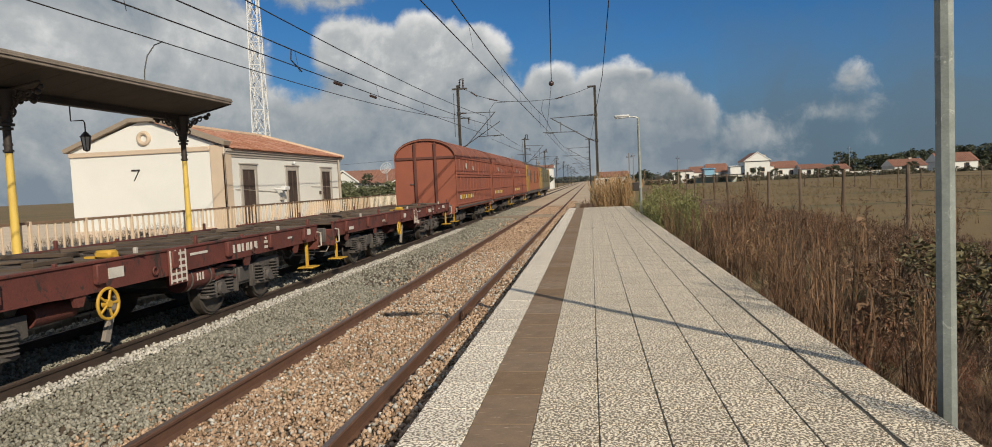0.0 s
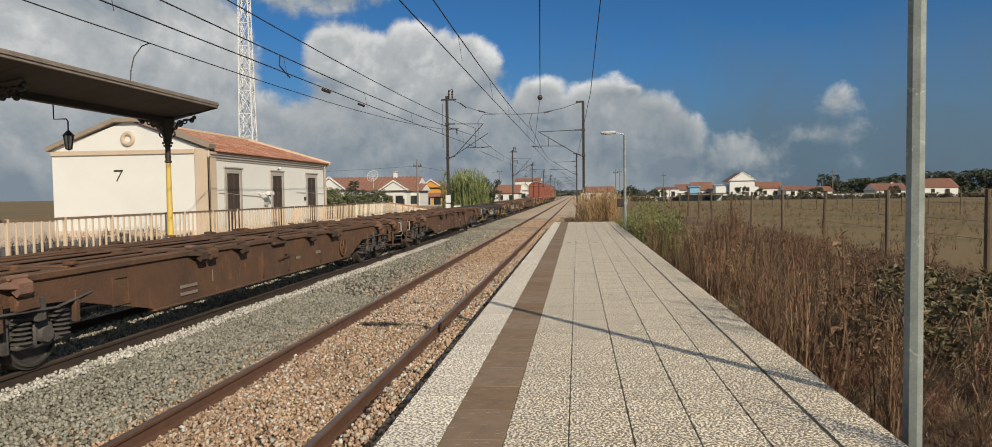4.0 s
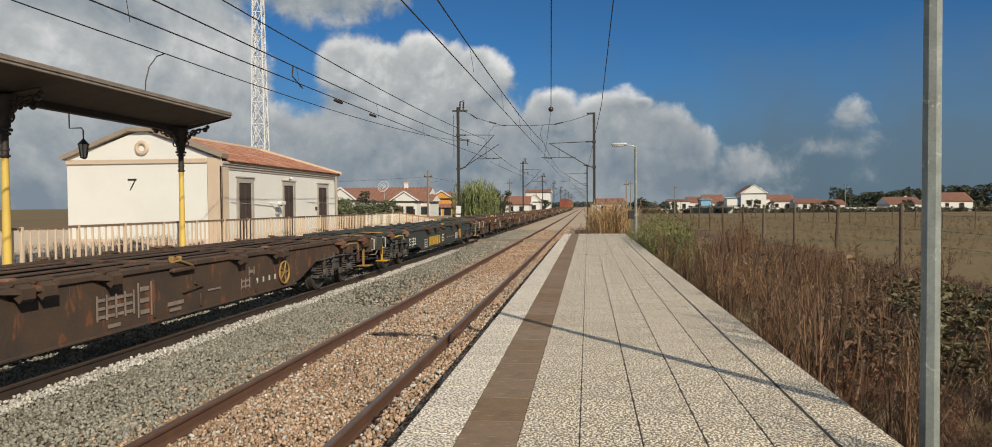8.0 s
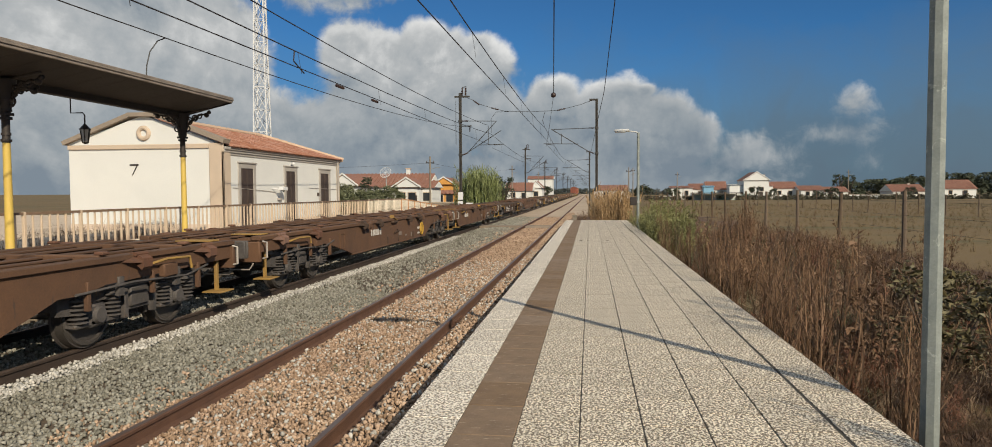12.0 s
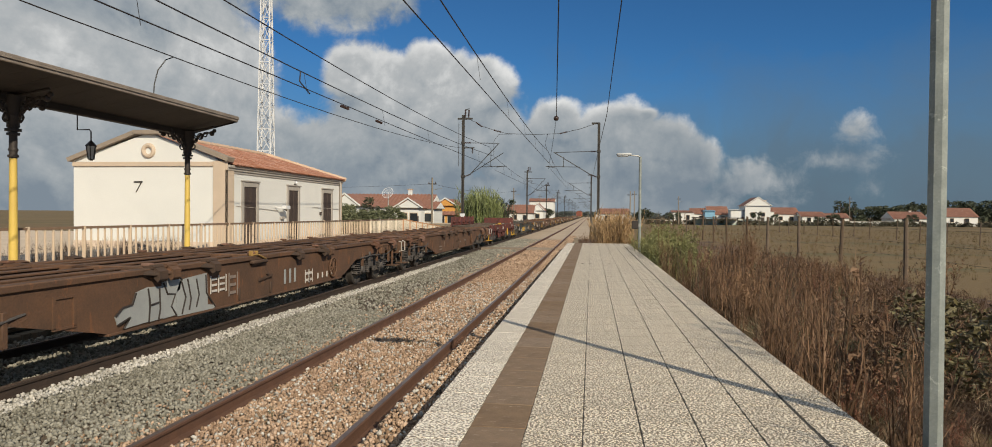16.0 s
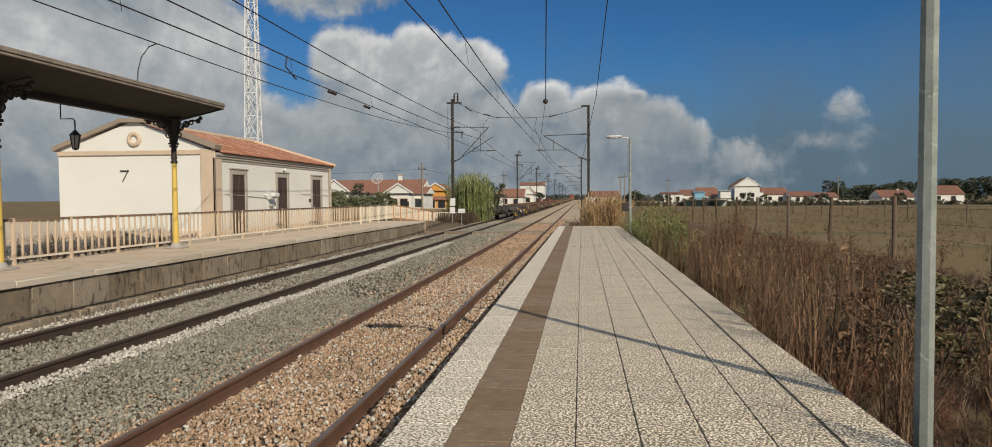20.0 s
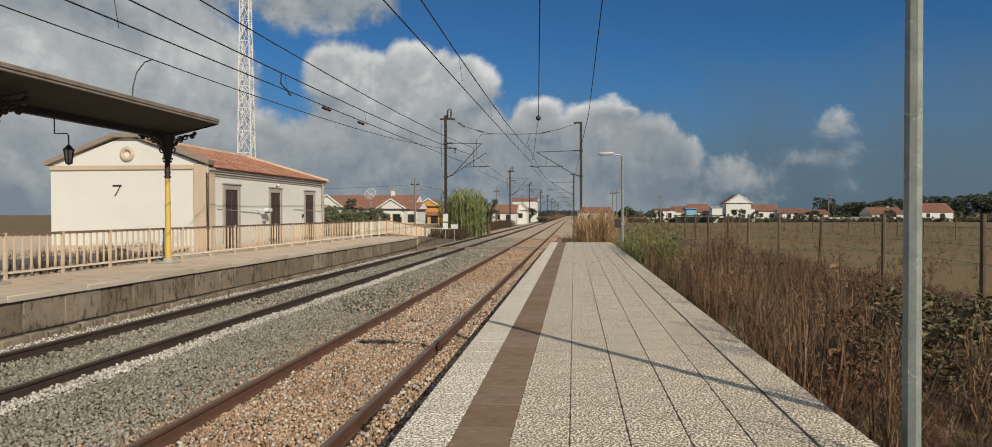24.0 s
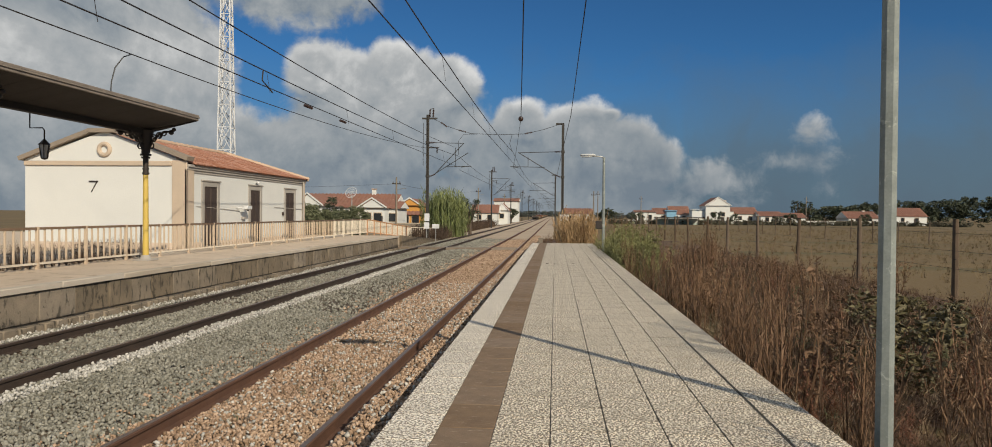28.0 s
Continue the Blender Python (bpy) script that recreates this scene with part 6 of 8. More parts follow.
for x, y, h_ in ((-16.17, 70, 6.15), (-13.3, 120, 7.0), (9.0, 150, 7.5), (-12.8, 175, 7.5), (6.5, 120, 6.5), (20.5, 170, 7.0), (63.0, 182, 7.5)):
    utility_pole(x, y, h_)
uw = thing("utility_wire", "thin village power lines between poles", "power line")
part("strand", MB().tube(sag_line((-16.17, 70, 4.5), (-60, 78, 4.7), 0.5), 0.014, 4), M["wire"], uw)
part("strand", MB().tube(sag_line((-16.17, 70, 4.5), (-13.3, 120, 5.4), 0.5), 0.014, 4), M["wire"], uw)

# satellite dish on its stand
sd = thing("satellite_dish", "large white mesh satellite dish on a stand", "satellite dish", pose(-21.4, 72.0, -0.9))
for i in range(12):
    a = 2 * math.pi * i / 12
    part("rib", MB().tube([(0.62 * f * math.cos(a), 0.62 * f * math.sin(a), 0.19 * f * f) for f in (0.0, 0.4, 0.7, 1.0)], 0.011, 4), M["whitesteel"], sd, at=pose(0, 0, 4.45, 62, -20, 0))
for f in (0.4, 0.7):
    part("hoop", MB().ring((0, 0, 0.19 * f * f), (0, 0, 1), 0.62 * f, 0.011, 20, 4), M["whitesteel"], sd, at=pose(0, 0, 4.45, 62, -20, 0))
part("rim", MB().ring((0, 0, 0), (0, 0, 1), 0.62, 0.025, 24, 5), M["whitesteel"], sd, at=pose(0, 0, 4.45, 62, -20, 0) @ pose(0, 0, 0.19))
part("stand", MB().cyl((0, 0, 0), (0, 0, 4.25), 0.06, 0.05, 8), M["steel"], sd)

# ---------------- far trees ----------------
for x, y, h_, w_ in ((66.9, 200, 7.4, 4.0), (70.4, 202, 6.7, 3.8)):
    tree(x, y, -0.9, h_, w_, 0.35, 26, M["leaf_green_dark"], "dark umbrella pine by the houses", far=True, group="pines by the houses")
for x, y, h_, w_ in ((41.0, 182, 3.6, 3.4), (45.6, 183, 3.0, 3.0), (56.5, 184, 2.6, 3.0), (60.5, 186, 3.0, 3.6), (20.5, 178, 3.4, 4.0), (78.5, 184, 3.2, 3.6), (36.0, 200, 4.2, 4.0),
                     (-17.6, 128, 4.6, 4.4), (-11.5, 182, 4.2, 4.0), (-24.5, 76, 4.2, 3.2), (-30, 88, 5, 4.2), (8.5, 186, 3.6, 5.0), (14.2, 198, 4.2, 5.5)):
    tree(x, y, -0.9, h_, w_, 0.2, 20, M["leaf_dark_far"], "dull green garden tree near the houses", far=True, group="garden trees")


def far_wood(name, x0, x1, y, h0, h1, n, material):
    pl = []
    for k in range(n):
        f = rng.random()
        x = x0 + (x1 - x0) * f
        top = h0 + (h1 - h0) * f
        z = rng.uniform(0, 1) ** 0.7 * top
        pl.append((x, y + rng.uniform(-8, 8), -0.9 + z, rng.uniform(0, 6.28), rng.uniform(2.0, 4.2), 0, 0))
    put_many(name, FAR_CLUMPS, pl, material, "distant wooded rise behind the village", "woods")


pl_ = [(rng.uniform(14, 100), rng.uniform(172, 184), -0.9 + rng.uniform(0.1, 0.9), rng.uniform(0, 6.28), rng.uniform(1.0, 2.0), 0, 0) for _ in range(330)]
put_many("field_hedge", FAR_CLUMPS, pl_, M["hedge"], "dull brown-green hedge along the far side of the field", "hedge")
far_wood("wooded_rise", 114, 200, 330, 5.5, 12, 420, M["leaf_dark_far"])
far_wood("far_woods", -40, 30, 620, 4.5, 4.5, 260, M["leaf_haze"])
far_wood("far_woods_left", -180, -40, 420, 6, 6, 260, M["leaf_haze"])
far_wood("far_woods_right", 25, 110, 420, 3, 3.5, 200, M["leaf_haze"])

# ---------------- goods train ----------------
# Wagons are built at the origin: x across, y along (ahead +), z above the rail head.
SPEED = 25.0
WHEEL = {}


def wheel_mesh():
    if "w" not in WHEEL:
        w_ = MB().cyl((-0.065, 0, 0), (0.065, 0, 0), 0.455, 0.455, 26).cyl((0.05, 0, 0), (0.10, 0, 0), 0.13, 0.11, 14)
        w_.ring((0.068, 0, 0), (1, 0, 0), 0.40, 0.035, 26, 6)
        w_.cyl((-0.09, 0, 0), (-0.06, 0, 0), 0.485, 0.47, 26)
        WHEEL["w"] = w_.mesh("wheel", M["wheelsteel"])
    return WHEEL["w"]


def spring_mesh():
    if "s" not in WHEEL:
        s = MB()
        pr = [(0.02, 0.0)]
        for k in range(6):
            pr += [(0.105, k * 0.058 + 0.002), (0.13, k * 0.058 + 0.018), (0.105, k * 0.058 + 0.034), (0.065, k * 0.058 + 0.036), (0.065, k * 0.058 + 0.058)]
        s.add([(r * math.cos(math.pi * i / 6), r * math.sin(math.pi * i / 6), z) for r, z in pr for i in range(12)],
              [(j * 12 + i, j * 12 + (i + 1) % 12, (j + 1) * 12 + (i + 1) % 12, (j + 1) * 12 + i) for j in range(len(pr) - 1) for i in range(12)] + [tuple(range((len(pr) - 1) * 12, len(pr) * 12))])
        WHEEL["s"] = s.mesh("spring", M["bogiesteel"])
    return WHEEL["s"]


def axlebox_mesh():
    if "a" not in WHEEL:
        a = MB().box(-0.1, 0.12, -0.17, 0.17, -0.17, 0.15, 0.04).cyl((0.12, 0, -0.01), (0.17, 0, -0.01), 0.12, 0.10, 14)
        a.box(-0.05, 0.12, -0.43, 0.43, -0.14, -0.06, 0.02)
        WHEEL["a"] = a.mesh("axle_box", M["bogiesteel"])
    return WHEEL["a"]


def bogie(parent, y):
    """A two-axle goods bogie: side frames, bolster, springs, axle boxes and wheels."""
    if "b" not in WHEEL:
        f = MB()
        for s in (-1, 1):
            o = [(-1.55, 0.52), (-1.35, 0.50), (-1.2, 0.62), (-0.62, 0.62), (-0.42, 0.40), (0.42, 0.40), (0.62, 0.62), (1.2, 0.62), (1.35, 0.50), (1.55, 0.52), (1.55, 0.78), (0.7, 0.80), (0.5, 0.74), (-0.5, 0.74), (-0.7, 0.80), (-1.55, 0.78)]
            f.prism(o, 0, s * 1.0 - 0.05, s * 1.0 + 0.05)
            f.box(s * 0.95, s * 1.1, -0.2, 0.2, 0.44, 0.72, 0.02)
            for yy in (-0.32, 0.32):
                f.box(s * 1.02, s * 1.12, yy - 0.04, yy + 0.04, 0.30, 0.72, 0.01)
        f.box(-1.0, 1.0, -0.22, 0.22, 0.42, 0.74, 0.03)
        f.box(-1.0, 1.0, -1.5, -1.38, 0.55, 0.7, 0.02).box(-1.0, 1.0, 1.38, 1.5, 0.55, 0.7, 0.02)
        WHEEL["b"] = f.mesh("bogie", M["bogiesteel"])
        WHEEL["x"] = MB().cyl((-0.85, 0, 0), (0.85, 0, 0), 0.085, 0.085, 10).mesh("axle", M["bogiesteel"])
        WHEEL["k"] = MB().box(-0.06, 0.06, -0.04, 0.04, -0.2, 0.2, 0.015).mesh("brake_block", M["bogiesteel"])
    b = part("bogie", WHEEL["b"], None, parent, "dusty dark goods bogie", at=pose(0, y, 0))
    for yy in (-0.9, 0.9):
        part("axle", WHEEL["x"], None, b, at=pose(0, yy, 0.455))
        for s in (-1, 1):
            part("wheel", wheel_mesh(), None, b, at=pose(s * 0.868, yy, 0.455, 0, 0, 0 if s > 0 else 180))
            part("axle_box", axlebox_mesh(), None, b, at=pose(s * 1.0, yy, 0.455, 0, 0, 0 if s > 0 else 180))
            part("brake_block", WHEEL["k"], None, b, at=pose(s * 0.868, yy - 0.52 * (1 if yy > 0 else -1), 0.455))
            for d in (-0.32, 0.32):
                part("spring", spring_mesh(), None, b, at=pose(s * 1.06, yy + d, 0.37))
    return b


def ends(t, L, paint, step_paint, z=1.0):
    """Headstocks, buffers, coupling, hoses, corner steps and rails at both ends."""
    for e in (-1, 1):
        y = e * L / 2
        part("headstock", MB().box(-1.3, 1.3, y - 0.1, y, z - 0.28, z + 0.12, 0.015), M[paint], t)
        for s in (-1, 1):
            bf = part("buffer", MB().cyl((s * 0.98, y, z), (s * 0.98, y + e * 0.42, z), 0.11, 0.085, 12), M["bogiesteel"], t)
            part("buffer_head", MB().box(s * 0.98 - 0.27, s * 0.98 + 0.27, min(y + e * 0.42, y + e * 0.47), max(y + e * 0.42, y + e * 0.47), z - 0.17, z + 0.17, 0.02), M["bogiesteel"], bf)
            # corner step: hanger, tread, rail
            yy = y - e * 0.42
            st = part("step", MB().box(s * 1.15 - 0.03, s * 1.15 + 0.03, yy - 0.035, yy + 0.035, 0.36, z + 0.02, 0.008), M[step_paint], t, "corner step")
            part("tread", MB().box(s * 1.0, s * 1.36, yy - 0.22, yy + 0.22, 0.34, 0.37, 0.008), M[step_paint], st)
            x = s * 1.28
            rl = part("grab_rail", MB().tube([(x, y - e * 0.08, z - 0.22), (x + s * 0.09, y - e * 0.08, z - 0.2), (x + s * 0.09, y - e * 0.08, z + 0.1), (x, y - e * 0.08, z + 0.12)], 0.02, 6), M["palerail"], t, "pale grab rail")
            part("under_rail", MB().tube([(s * 0.55, y + e * 0.05, z - 0.3), (s * 0.6, y + e * 0.12, z - 0.42), (s * 1.1, y + e * 0.12, z - 0.42), (s * 1.15, y + e * 0.05, z - 0.3)], 0.016, 6), M["greypaint"], t)
        hk = part("coupling", MB().box(-0.06, 0.06, min(y, y + e * 0.35), max(y, y + e * 0.35), z - 0.12, z + 0.02, 0.015).ring((0, y + e * 0.38, z - 0.12), (1, 0, 0), 0.09, 0.025, 12, 5), M["bogiesteel"], t)
        part("brake_hose", MB().tube([(0.3, y, z - 0.2), (0.32, y + e * 0.2, z - 0.4), (0.25, y + e * 0.35, z - 0.55), (0.15, y + e * 0.5, z - 0.48)], 0.025, 6), M["bogiesteel"], t)
        if e < 0:
            part("number_plate_bar", MB().box(-0.5, 0.5, y - 0.012, y - 0.002, z + 0.01, z + 0.09), M[step_paint], t, "coloured bar on the end beam")


def marks(t, items, x=1.262):
    """Plain bars in place of lettering: y, z, length, height, paint."""
    for y, z, l, h_, p in items:
        part("marking", MB().box(x - 0.01, x, y, y + l, z, z + h_), M[p], t, smooth=False)


def grid_mark(t, y, z, l, h_, rows, cols, p, x=1.262):
    for i in range(cols + 1):
        part("marking", MB().box(x - 0.01, x, y + l * i / cols - 0.012, y + l * i / cols + 0.012, z, z + h_), M[p], t, smooth=False)
    for j in range(rows):
        for i in range(cols):
            part("marking", MB().box(x - 0.01, x, y + l * (i + 0.15) / cols, y + l * (i + 0.8) / cols, z + h_ * (j + 0.25) / rows, z + h_ * (j + 0.62) / rows), M[p], t, smooth=False)


def handwheel(t, y, z, paint, x=1.30, r=0.25):
    h_ = MB().ring((x, y, z), (1, 0, 0), r, 0.022, 22, 6).cyl((x - 0.06, y, z), (x + 0.03, y, z), 0.06, 0.05, 10)
    for k in range(5):
        a = k * 2 * math.pi / 5
        h_.tube([(x, y, z), (x, y + r * math.cos(a), z + r * math.sin(a))], 0.018, 5)
    part("handwheel", h_, M[paint], t, "round brake wheel")


def lug_mesh(paint):
    """A folded spigot lug that hangs out over the side, with its cheek plate; x = 0 at the side."""
    key = "lug_" + paint
    if key not in WHEEL:
        m = MB()
        o = [(0.09, -0.10), (0.12, 0.02), (0.03, 0.17), (-0.09, 0.17), (-0.13, 0.13), (-0.04, 0.03), (0.02, 0.0)]
        m.prism(o, 1, -0.1, 0.1)
        m.add([(0.0, -0.10, 0.08), (0.15, -0.10, 0.0), (0.0, -0.36, 0.03), (0.0, -0.10, -0.05), (0.15, -0.10, -0.03), (0.0, -0.36, 0.0)], [(0, 2, 1), (3, 4, 5), (0, 1, 4, 3), (1, 2, 5, 4), (2, 0, 3, 5)])
        m.cyl((0.06, -0.13, 0.09), (0.06, 0.13, 0.09), 0.03, 0.03, 8)
        WHEEL[key] = m.mesh("spigot_lug", M[paint], False)
    return WHEEL[key]


def skeletal(L, paint, step_paint, wheel_paint, label, style, bogies=(-1, 1), wheel_end=1):
    """A skeletal container wagon with deep fish-bellied side sills over two bogies."""
    t = thing("container_wagon", label, "freight wagon", group="wagons of the goods train")
    H, B = 1.13, 0.40
    c = L / 2
    yb = c - 2.45
    half = len(bogies) == 1
    lugs = [(-5.75, 1), (-2.75, 2), (0.15, 1), (1.35, 1)] if half else [(-3.4, 2), (-1.9, 1), (1.6, 1), (3.05, 2)]
    bars = [-6.5, -4.6, -2.5, -0.2, 1.7, 4.0, 6.3] if half else [-8.1, -6.2, -3.4, -0.2, 2.95, 6.2, 8.1]
    for s in (-1, 1):
        rear = [(-c, H), (-c, 0.76), (-7.24, 0.70), (-6.7, B)] if half else [(-c, H), (-c, H - 0.22), (-yb + 0.2, H - 0.26), (-yb + 1.15, H - 0.32), (-yb + 2.75, B + 0.06), (-yb + 3.0, B)]
        o = rear + [(yb - 3.0, B), (yb - 2.7, B + 0.06), (yb - 1.75, B + 0.38), (yb - 1.35, H - 0.36), (yb - 0.9, H - 0.28), (c, H - 0.22), (c, H)]
        b0 = -6.65 if half else -yb + 2.95
        sd = part("side_sill", MB().prism(o, 0, s * 1.23 - 0.012, s * 1.23 + 0.012), M[paint], t, "rusty deep side sill", smooth=False)
        part("bottom_flange", MB().box(s * 1.12, s * 1.275, b0, yb - 2.95, B - 0.025, B + 0.008, 0.004), M[paint], sd)
        part("top_rail", MB().box(s * 1.08, s * 1.285, -c, c, H + 0.005, H + 0.09, 0.012), M[paint], t)
        part("inner_rail", MB().box(s * 0.66, s * 0.80, -c, c, H + 0.062, H + 0.088, 0.006), M[paint], t)
        part("inner_rail", MB().box(s * 0.20, s * 0.36, -c, c, H + 0.062, H + 0.09, 0.006).box(s * 0.27, s * 0.29, -c, c, H - 0.3, H + 0.062), M[paint], t)
        for y, n in lugs:
            for k in range(n):
                part("spigot_lug", lug_mesh(paint if k else "bracketpaint"), None, t, at=pose(s * 1.25, y + 0.33 * k, H + 0.02, 0, 0, 0 if s > 0 else 180))
        for y in (() if half else (-yb - 1.55, -yb + 0.3, yb - 0.25, yb + 1.5)):
            part("spigot_lug", lug_mesh("rustlug"), None, t, "orange-rusty lug", at=pose(s * 1.25, y, H - 0.01, 0, 0, 0 if s > 0 else 180))
        # rigging over the bogies: hanger straps, a pull rod and a little box, on the side with the brake wheel
        for e in bogies if s > 0 else ():
            yy = e * yb
            for k, (q, z0_, w_) in enumerate(((-1.25, 0.55, 0.07), (-0.62, 0.66, 0.12), (0.1, 0.6, 0.06), (0.7, 0.64, 0.14), (1.3, 0.52, 0.08))):
                part("hanger_strap", MB().box(s * 1.2, s * 1.27, yy + q - w_ / 2, yy + q + w_ / 2, z0_, H - 0.2, 0.01), M["bogiesteel" if k % 2 else paint], t)
            part("pull_rod", MB().tube([(s * 1.27, yy - 1.5, H - 0.34), (s * 1.3, yy - 0.4, H - 0.30), (s * 1.29, yy + 0.9, H - 0.36), (s * 1.24, yy + 1.6, H - 0.26)], 0.018, 6), M["bogiesteel"], t)
            part("lever_box", MB().box(s * 1.23, s * 1.34, yy + 0.25, yy + 0.6, H - 0.32, H - 0.12, 0.02), M[paint], t)
        for y in (-3.9 if half else -yb + 2.0,) if s > 0 else ():
            # pressed frame on the sill near its sloping end
            for a_, b_, z0_, z1_ in ((0.0, 0.04, 0.62, 0.98), (0.34, 0.38, 0.62, 0.98), (0.0, 0.38, 0.98, 1.01), (0.0, 0.38, 0.60, 0.63)):
                part("pressed_frame", MB().box(s * 1.24, s * 1.262, y + a_, y + b_, z0_, z1_), M[paint], sd)
        for y in (-0.9, 0.35, 2.3) if s > 0 else ():
            part("drain_stub", MB().box(s * 1.235, s * 1.27, y, y + 0.05, 0.44, 0.66, 0.012), M["bracketpaint"], sd)
        part("door_catch", MB().beam((s * 1.26, -0.15, 0.74), (s * 1.26, 0.42, 0.79), 0.035, 0.05, (1, 0, 0)).beam((s * 1.26, 0.2, 0.84), (s * 1.26, 0.4, 0.76), 0.03, 0.04, (1, 0, 0)), M["bracketpaint"], sd)
        part("brake_lever", MB().tube([(s * 1.28, -c + 1.3, H - 0.1), (s * 1.38, -c + 1.6, H - 0.04), (s * 1.38, -c + 2.2, H - 0.06), (s * 1.38, -c + 2.25, H - 0.2)], 0.022, 6), M[step_paint], t)
        part("brake_lever", MB().tube([(s * 1.28, c - 2.5, H - 0.1), (s * 1.38, c - 2.2, H - 0.04), (s * 1.38, c - 1.6, H - 0.06), (s * 1.38, c - 1.55, H - 0.24)], 0.022, 6), M[step_paint], t)
    n = 9
    for k in range(n):
        y = -c + 0.9 + (L - 1.8) * k / (n - 1)
        part("crossbeam", MB().box(-1.12, 1.12, y - 0.06, y + 0.06, H - 0.26, H - 0.04, 0.012), M[paint], t)
    for y in bars:
        part("container_bar", MB().box(-1.16, 1.16, y - 0.09, y + 0.09, H + 0.03, H + 0.115, 0.014), M[paint], t)
        for s in (-1, 1):
            part("spigot", MB().box(s * 1.08, s * 1.22, y - 0.07, y + 0.07, H + 0.115, H + 0.16, 0.012), M["rustlug"], t)
    # low lever stand on the top rail
    st = part("lever_stand", MB().box(1.18, 1.26, -0.40, -0.35, H + 0.09, H + 0.19, 0.01).box(1.18, 1.26, -0.2, -0.15, H + 0.09, H + 0.18, 0.01).tube([(1.25, -0.45, H + 0.1), (1.31, -0.3, H + 0.12), (1.31, 0.05, H + 0.02), (1.28, 0.15, H - 0.06)], 0.018, 6), M["bracketpaint" if style == "plain" else "markyellow" if half else "markyellow_dirty"], t, "small lever stand")
    part("lever_pad", MB().box(1.24, 1.34, -0.5, 0.1, H - 0.06, H + 0.01, 0.02), M["bracketpaint"], st)
    part("centre_sill", MB().box(-0.2, 0.2, -c, c, H - 0.62, H - 0.3, 0.02), M["bogiesteel"], t)
    part("air_reservoir", MB().cyl((0.55, -1.2, 0.62), (0.55, 0.4, 0.62), 0.2, 0.2, 12), M["bogiesteel"], t)
    for y in (-c + 0.45, c - 0.45):
        part("end_platform", MB().box(-1.06, 1.06, y - 0.4, y + 0.4, H + 0.0, H + 0.05), M[paint], t)
        part("tread_plate", MB().box(0.5, 1.15, y - 0.16, y + 0.16, H + 0.095, H + 0.12, 0.006), M["markyellow_dirty" if step_paint != paint else "rustlug"], t, "worn walkway plate")
    ends(t, L, paint, step_paint)
    for e in bogies:
        bogie(t, e * yb)
    handwheel(t, wheel_end * (yb - 3.6), 0.70, wheel_paint, 1.28, 0.23)
    if style == "plain":
        marks(t, [(-3.9, 0.62, 0.5, 0.05, "markgrey"), (-3.9, 0.5, 0.5, 0.05, "markgrey"), (0.8, 0.66, 0.22, 0.06, "markgrey"), (2.0, 0.68, 0.3, 0.07, "markgrey"), (-2.9, 0.62, 0.02, 0.2, "markgrey")])
    elif style == "lettered":
        # a brand mark as a row of plain strokes, and data panels
        m0 = -5.1 if half else -2.6
        for k in range(6):
            part("marking", MB().box(1.252, 1.262, m0 + k * 0.175, m0 + 0.09 + k * 0.175 + 0.045 * (k % 2), 0.78, 0.955), M["markwhite"], t, smooth=False)
        marks(t, [(0.4, 0.62, 0.35, 0.12, "markgrey"), (1.2, 0.55, 0.25, 0.06, "markgrey"), (2.0, 0.5, 0.12, 0.14, "markgrey"), (3.0, 0.7, 0.3, 0.08, "markwhite"), (3.0, 0.52, 0.3, 0.06, "markwhite")])
    elif style == "brand":
        for k in range(6):
            part("marking", MB().box(1.252, 1.262, -3.95 + k * 0.22, -3.83 + k * 0.22 + 0.05 * (k % 2), 0.82, 1.0), M["markyellow"], t, smooth=False)
        marks(t, [(-3.85, 0.71, 0.95, 0.06, "markwhite"), (-3.85, 0.6, 0.5, 0.055, "markwhite"), (-3.2, 0.6, 0.35, 0.055, "markwhite"), (-0.5, 0.56, 0.42, 0.06, "markgrey")] + [(2.35 + 0.26 * k, 0.6, 0.05, 0.1, "markwhite") for k in range(4)])
        grid_mark(t, -2.25, 0.62, 0.62, 0.36, 3, 3, "markwhite")
        grid_mark(t, -1.45, 0.56, 0.25, 0.46, 4, 1, "markwhite")
        grid_mark(t, 1.9, 0.6, 0.3, 0.36, 3, 1, "markwhite")
    elif style == "panels":
        grid_mark(t, -2.1, 0.58, 0.75, 0.34, 3, 4, "markgrey")
        grid_mark(t, -1.25, 0.5, 0.3, 0.5, 3, 1, "markgrey")
        grid_mark(t, 1.75, 0.55, 0.32, 0.2, 2, 2, "markgrey")
        grid_mark(t, 2.05, 0.78, 0.2, 0.16, 1, 1, "markgrey")
        marks(t, [(-0.55, 0.56, 0.42, 0.06, "markgrey"), (-0.5, 0.47, 0.3, 0.05, "markgrey"), (0.6, 0.66, 0.4, 0.03, "markgrey"), (-1.9, 0.46, 0.25, 0.05, "markgrey")] + [(2.35 + 0.26 * k, 0.6, 0.05, 0.1, "markwhite") for k in range(4)])
    elif style == "yellow":
        for k in range(6):
            part("marking", MB().box(1.252, 1.262, -3.0 + k * 0.36, -2.74 + k * 0.36, 0.46, 0.82), M["markyellow"], t, smooth=False)
        grid_mark(t, -6.2, 0.62, 0.9, 0.3, 3, 3, "markwhite")
        grid_mark(t, -3.8, 0.42, 0.4, 0.36, 4, 1, "markwhite")
        grid_mark(t, -0.5, 0.5, 0.4, 0.36, 3, 1, "markwhite")
        grid_mark(t, 2.6, 0.5, 0.5, 0.3, 3, 2, "markwhite")
        marks(t, [(0.5 + 0.5 * k, 0.62, 0.3, 0.06, "markgrey") for k in range(4)])
    elif style == "painted":
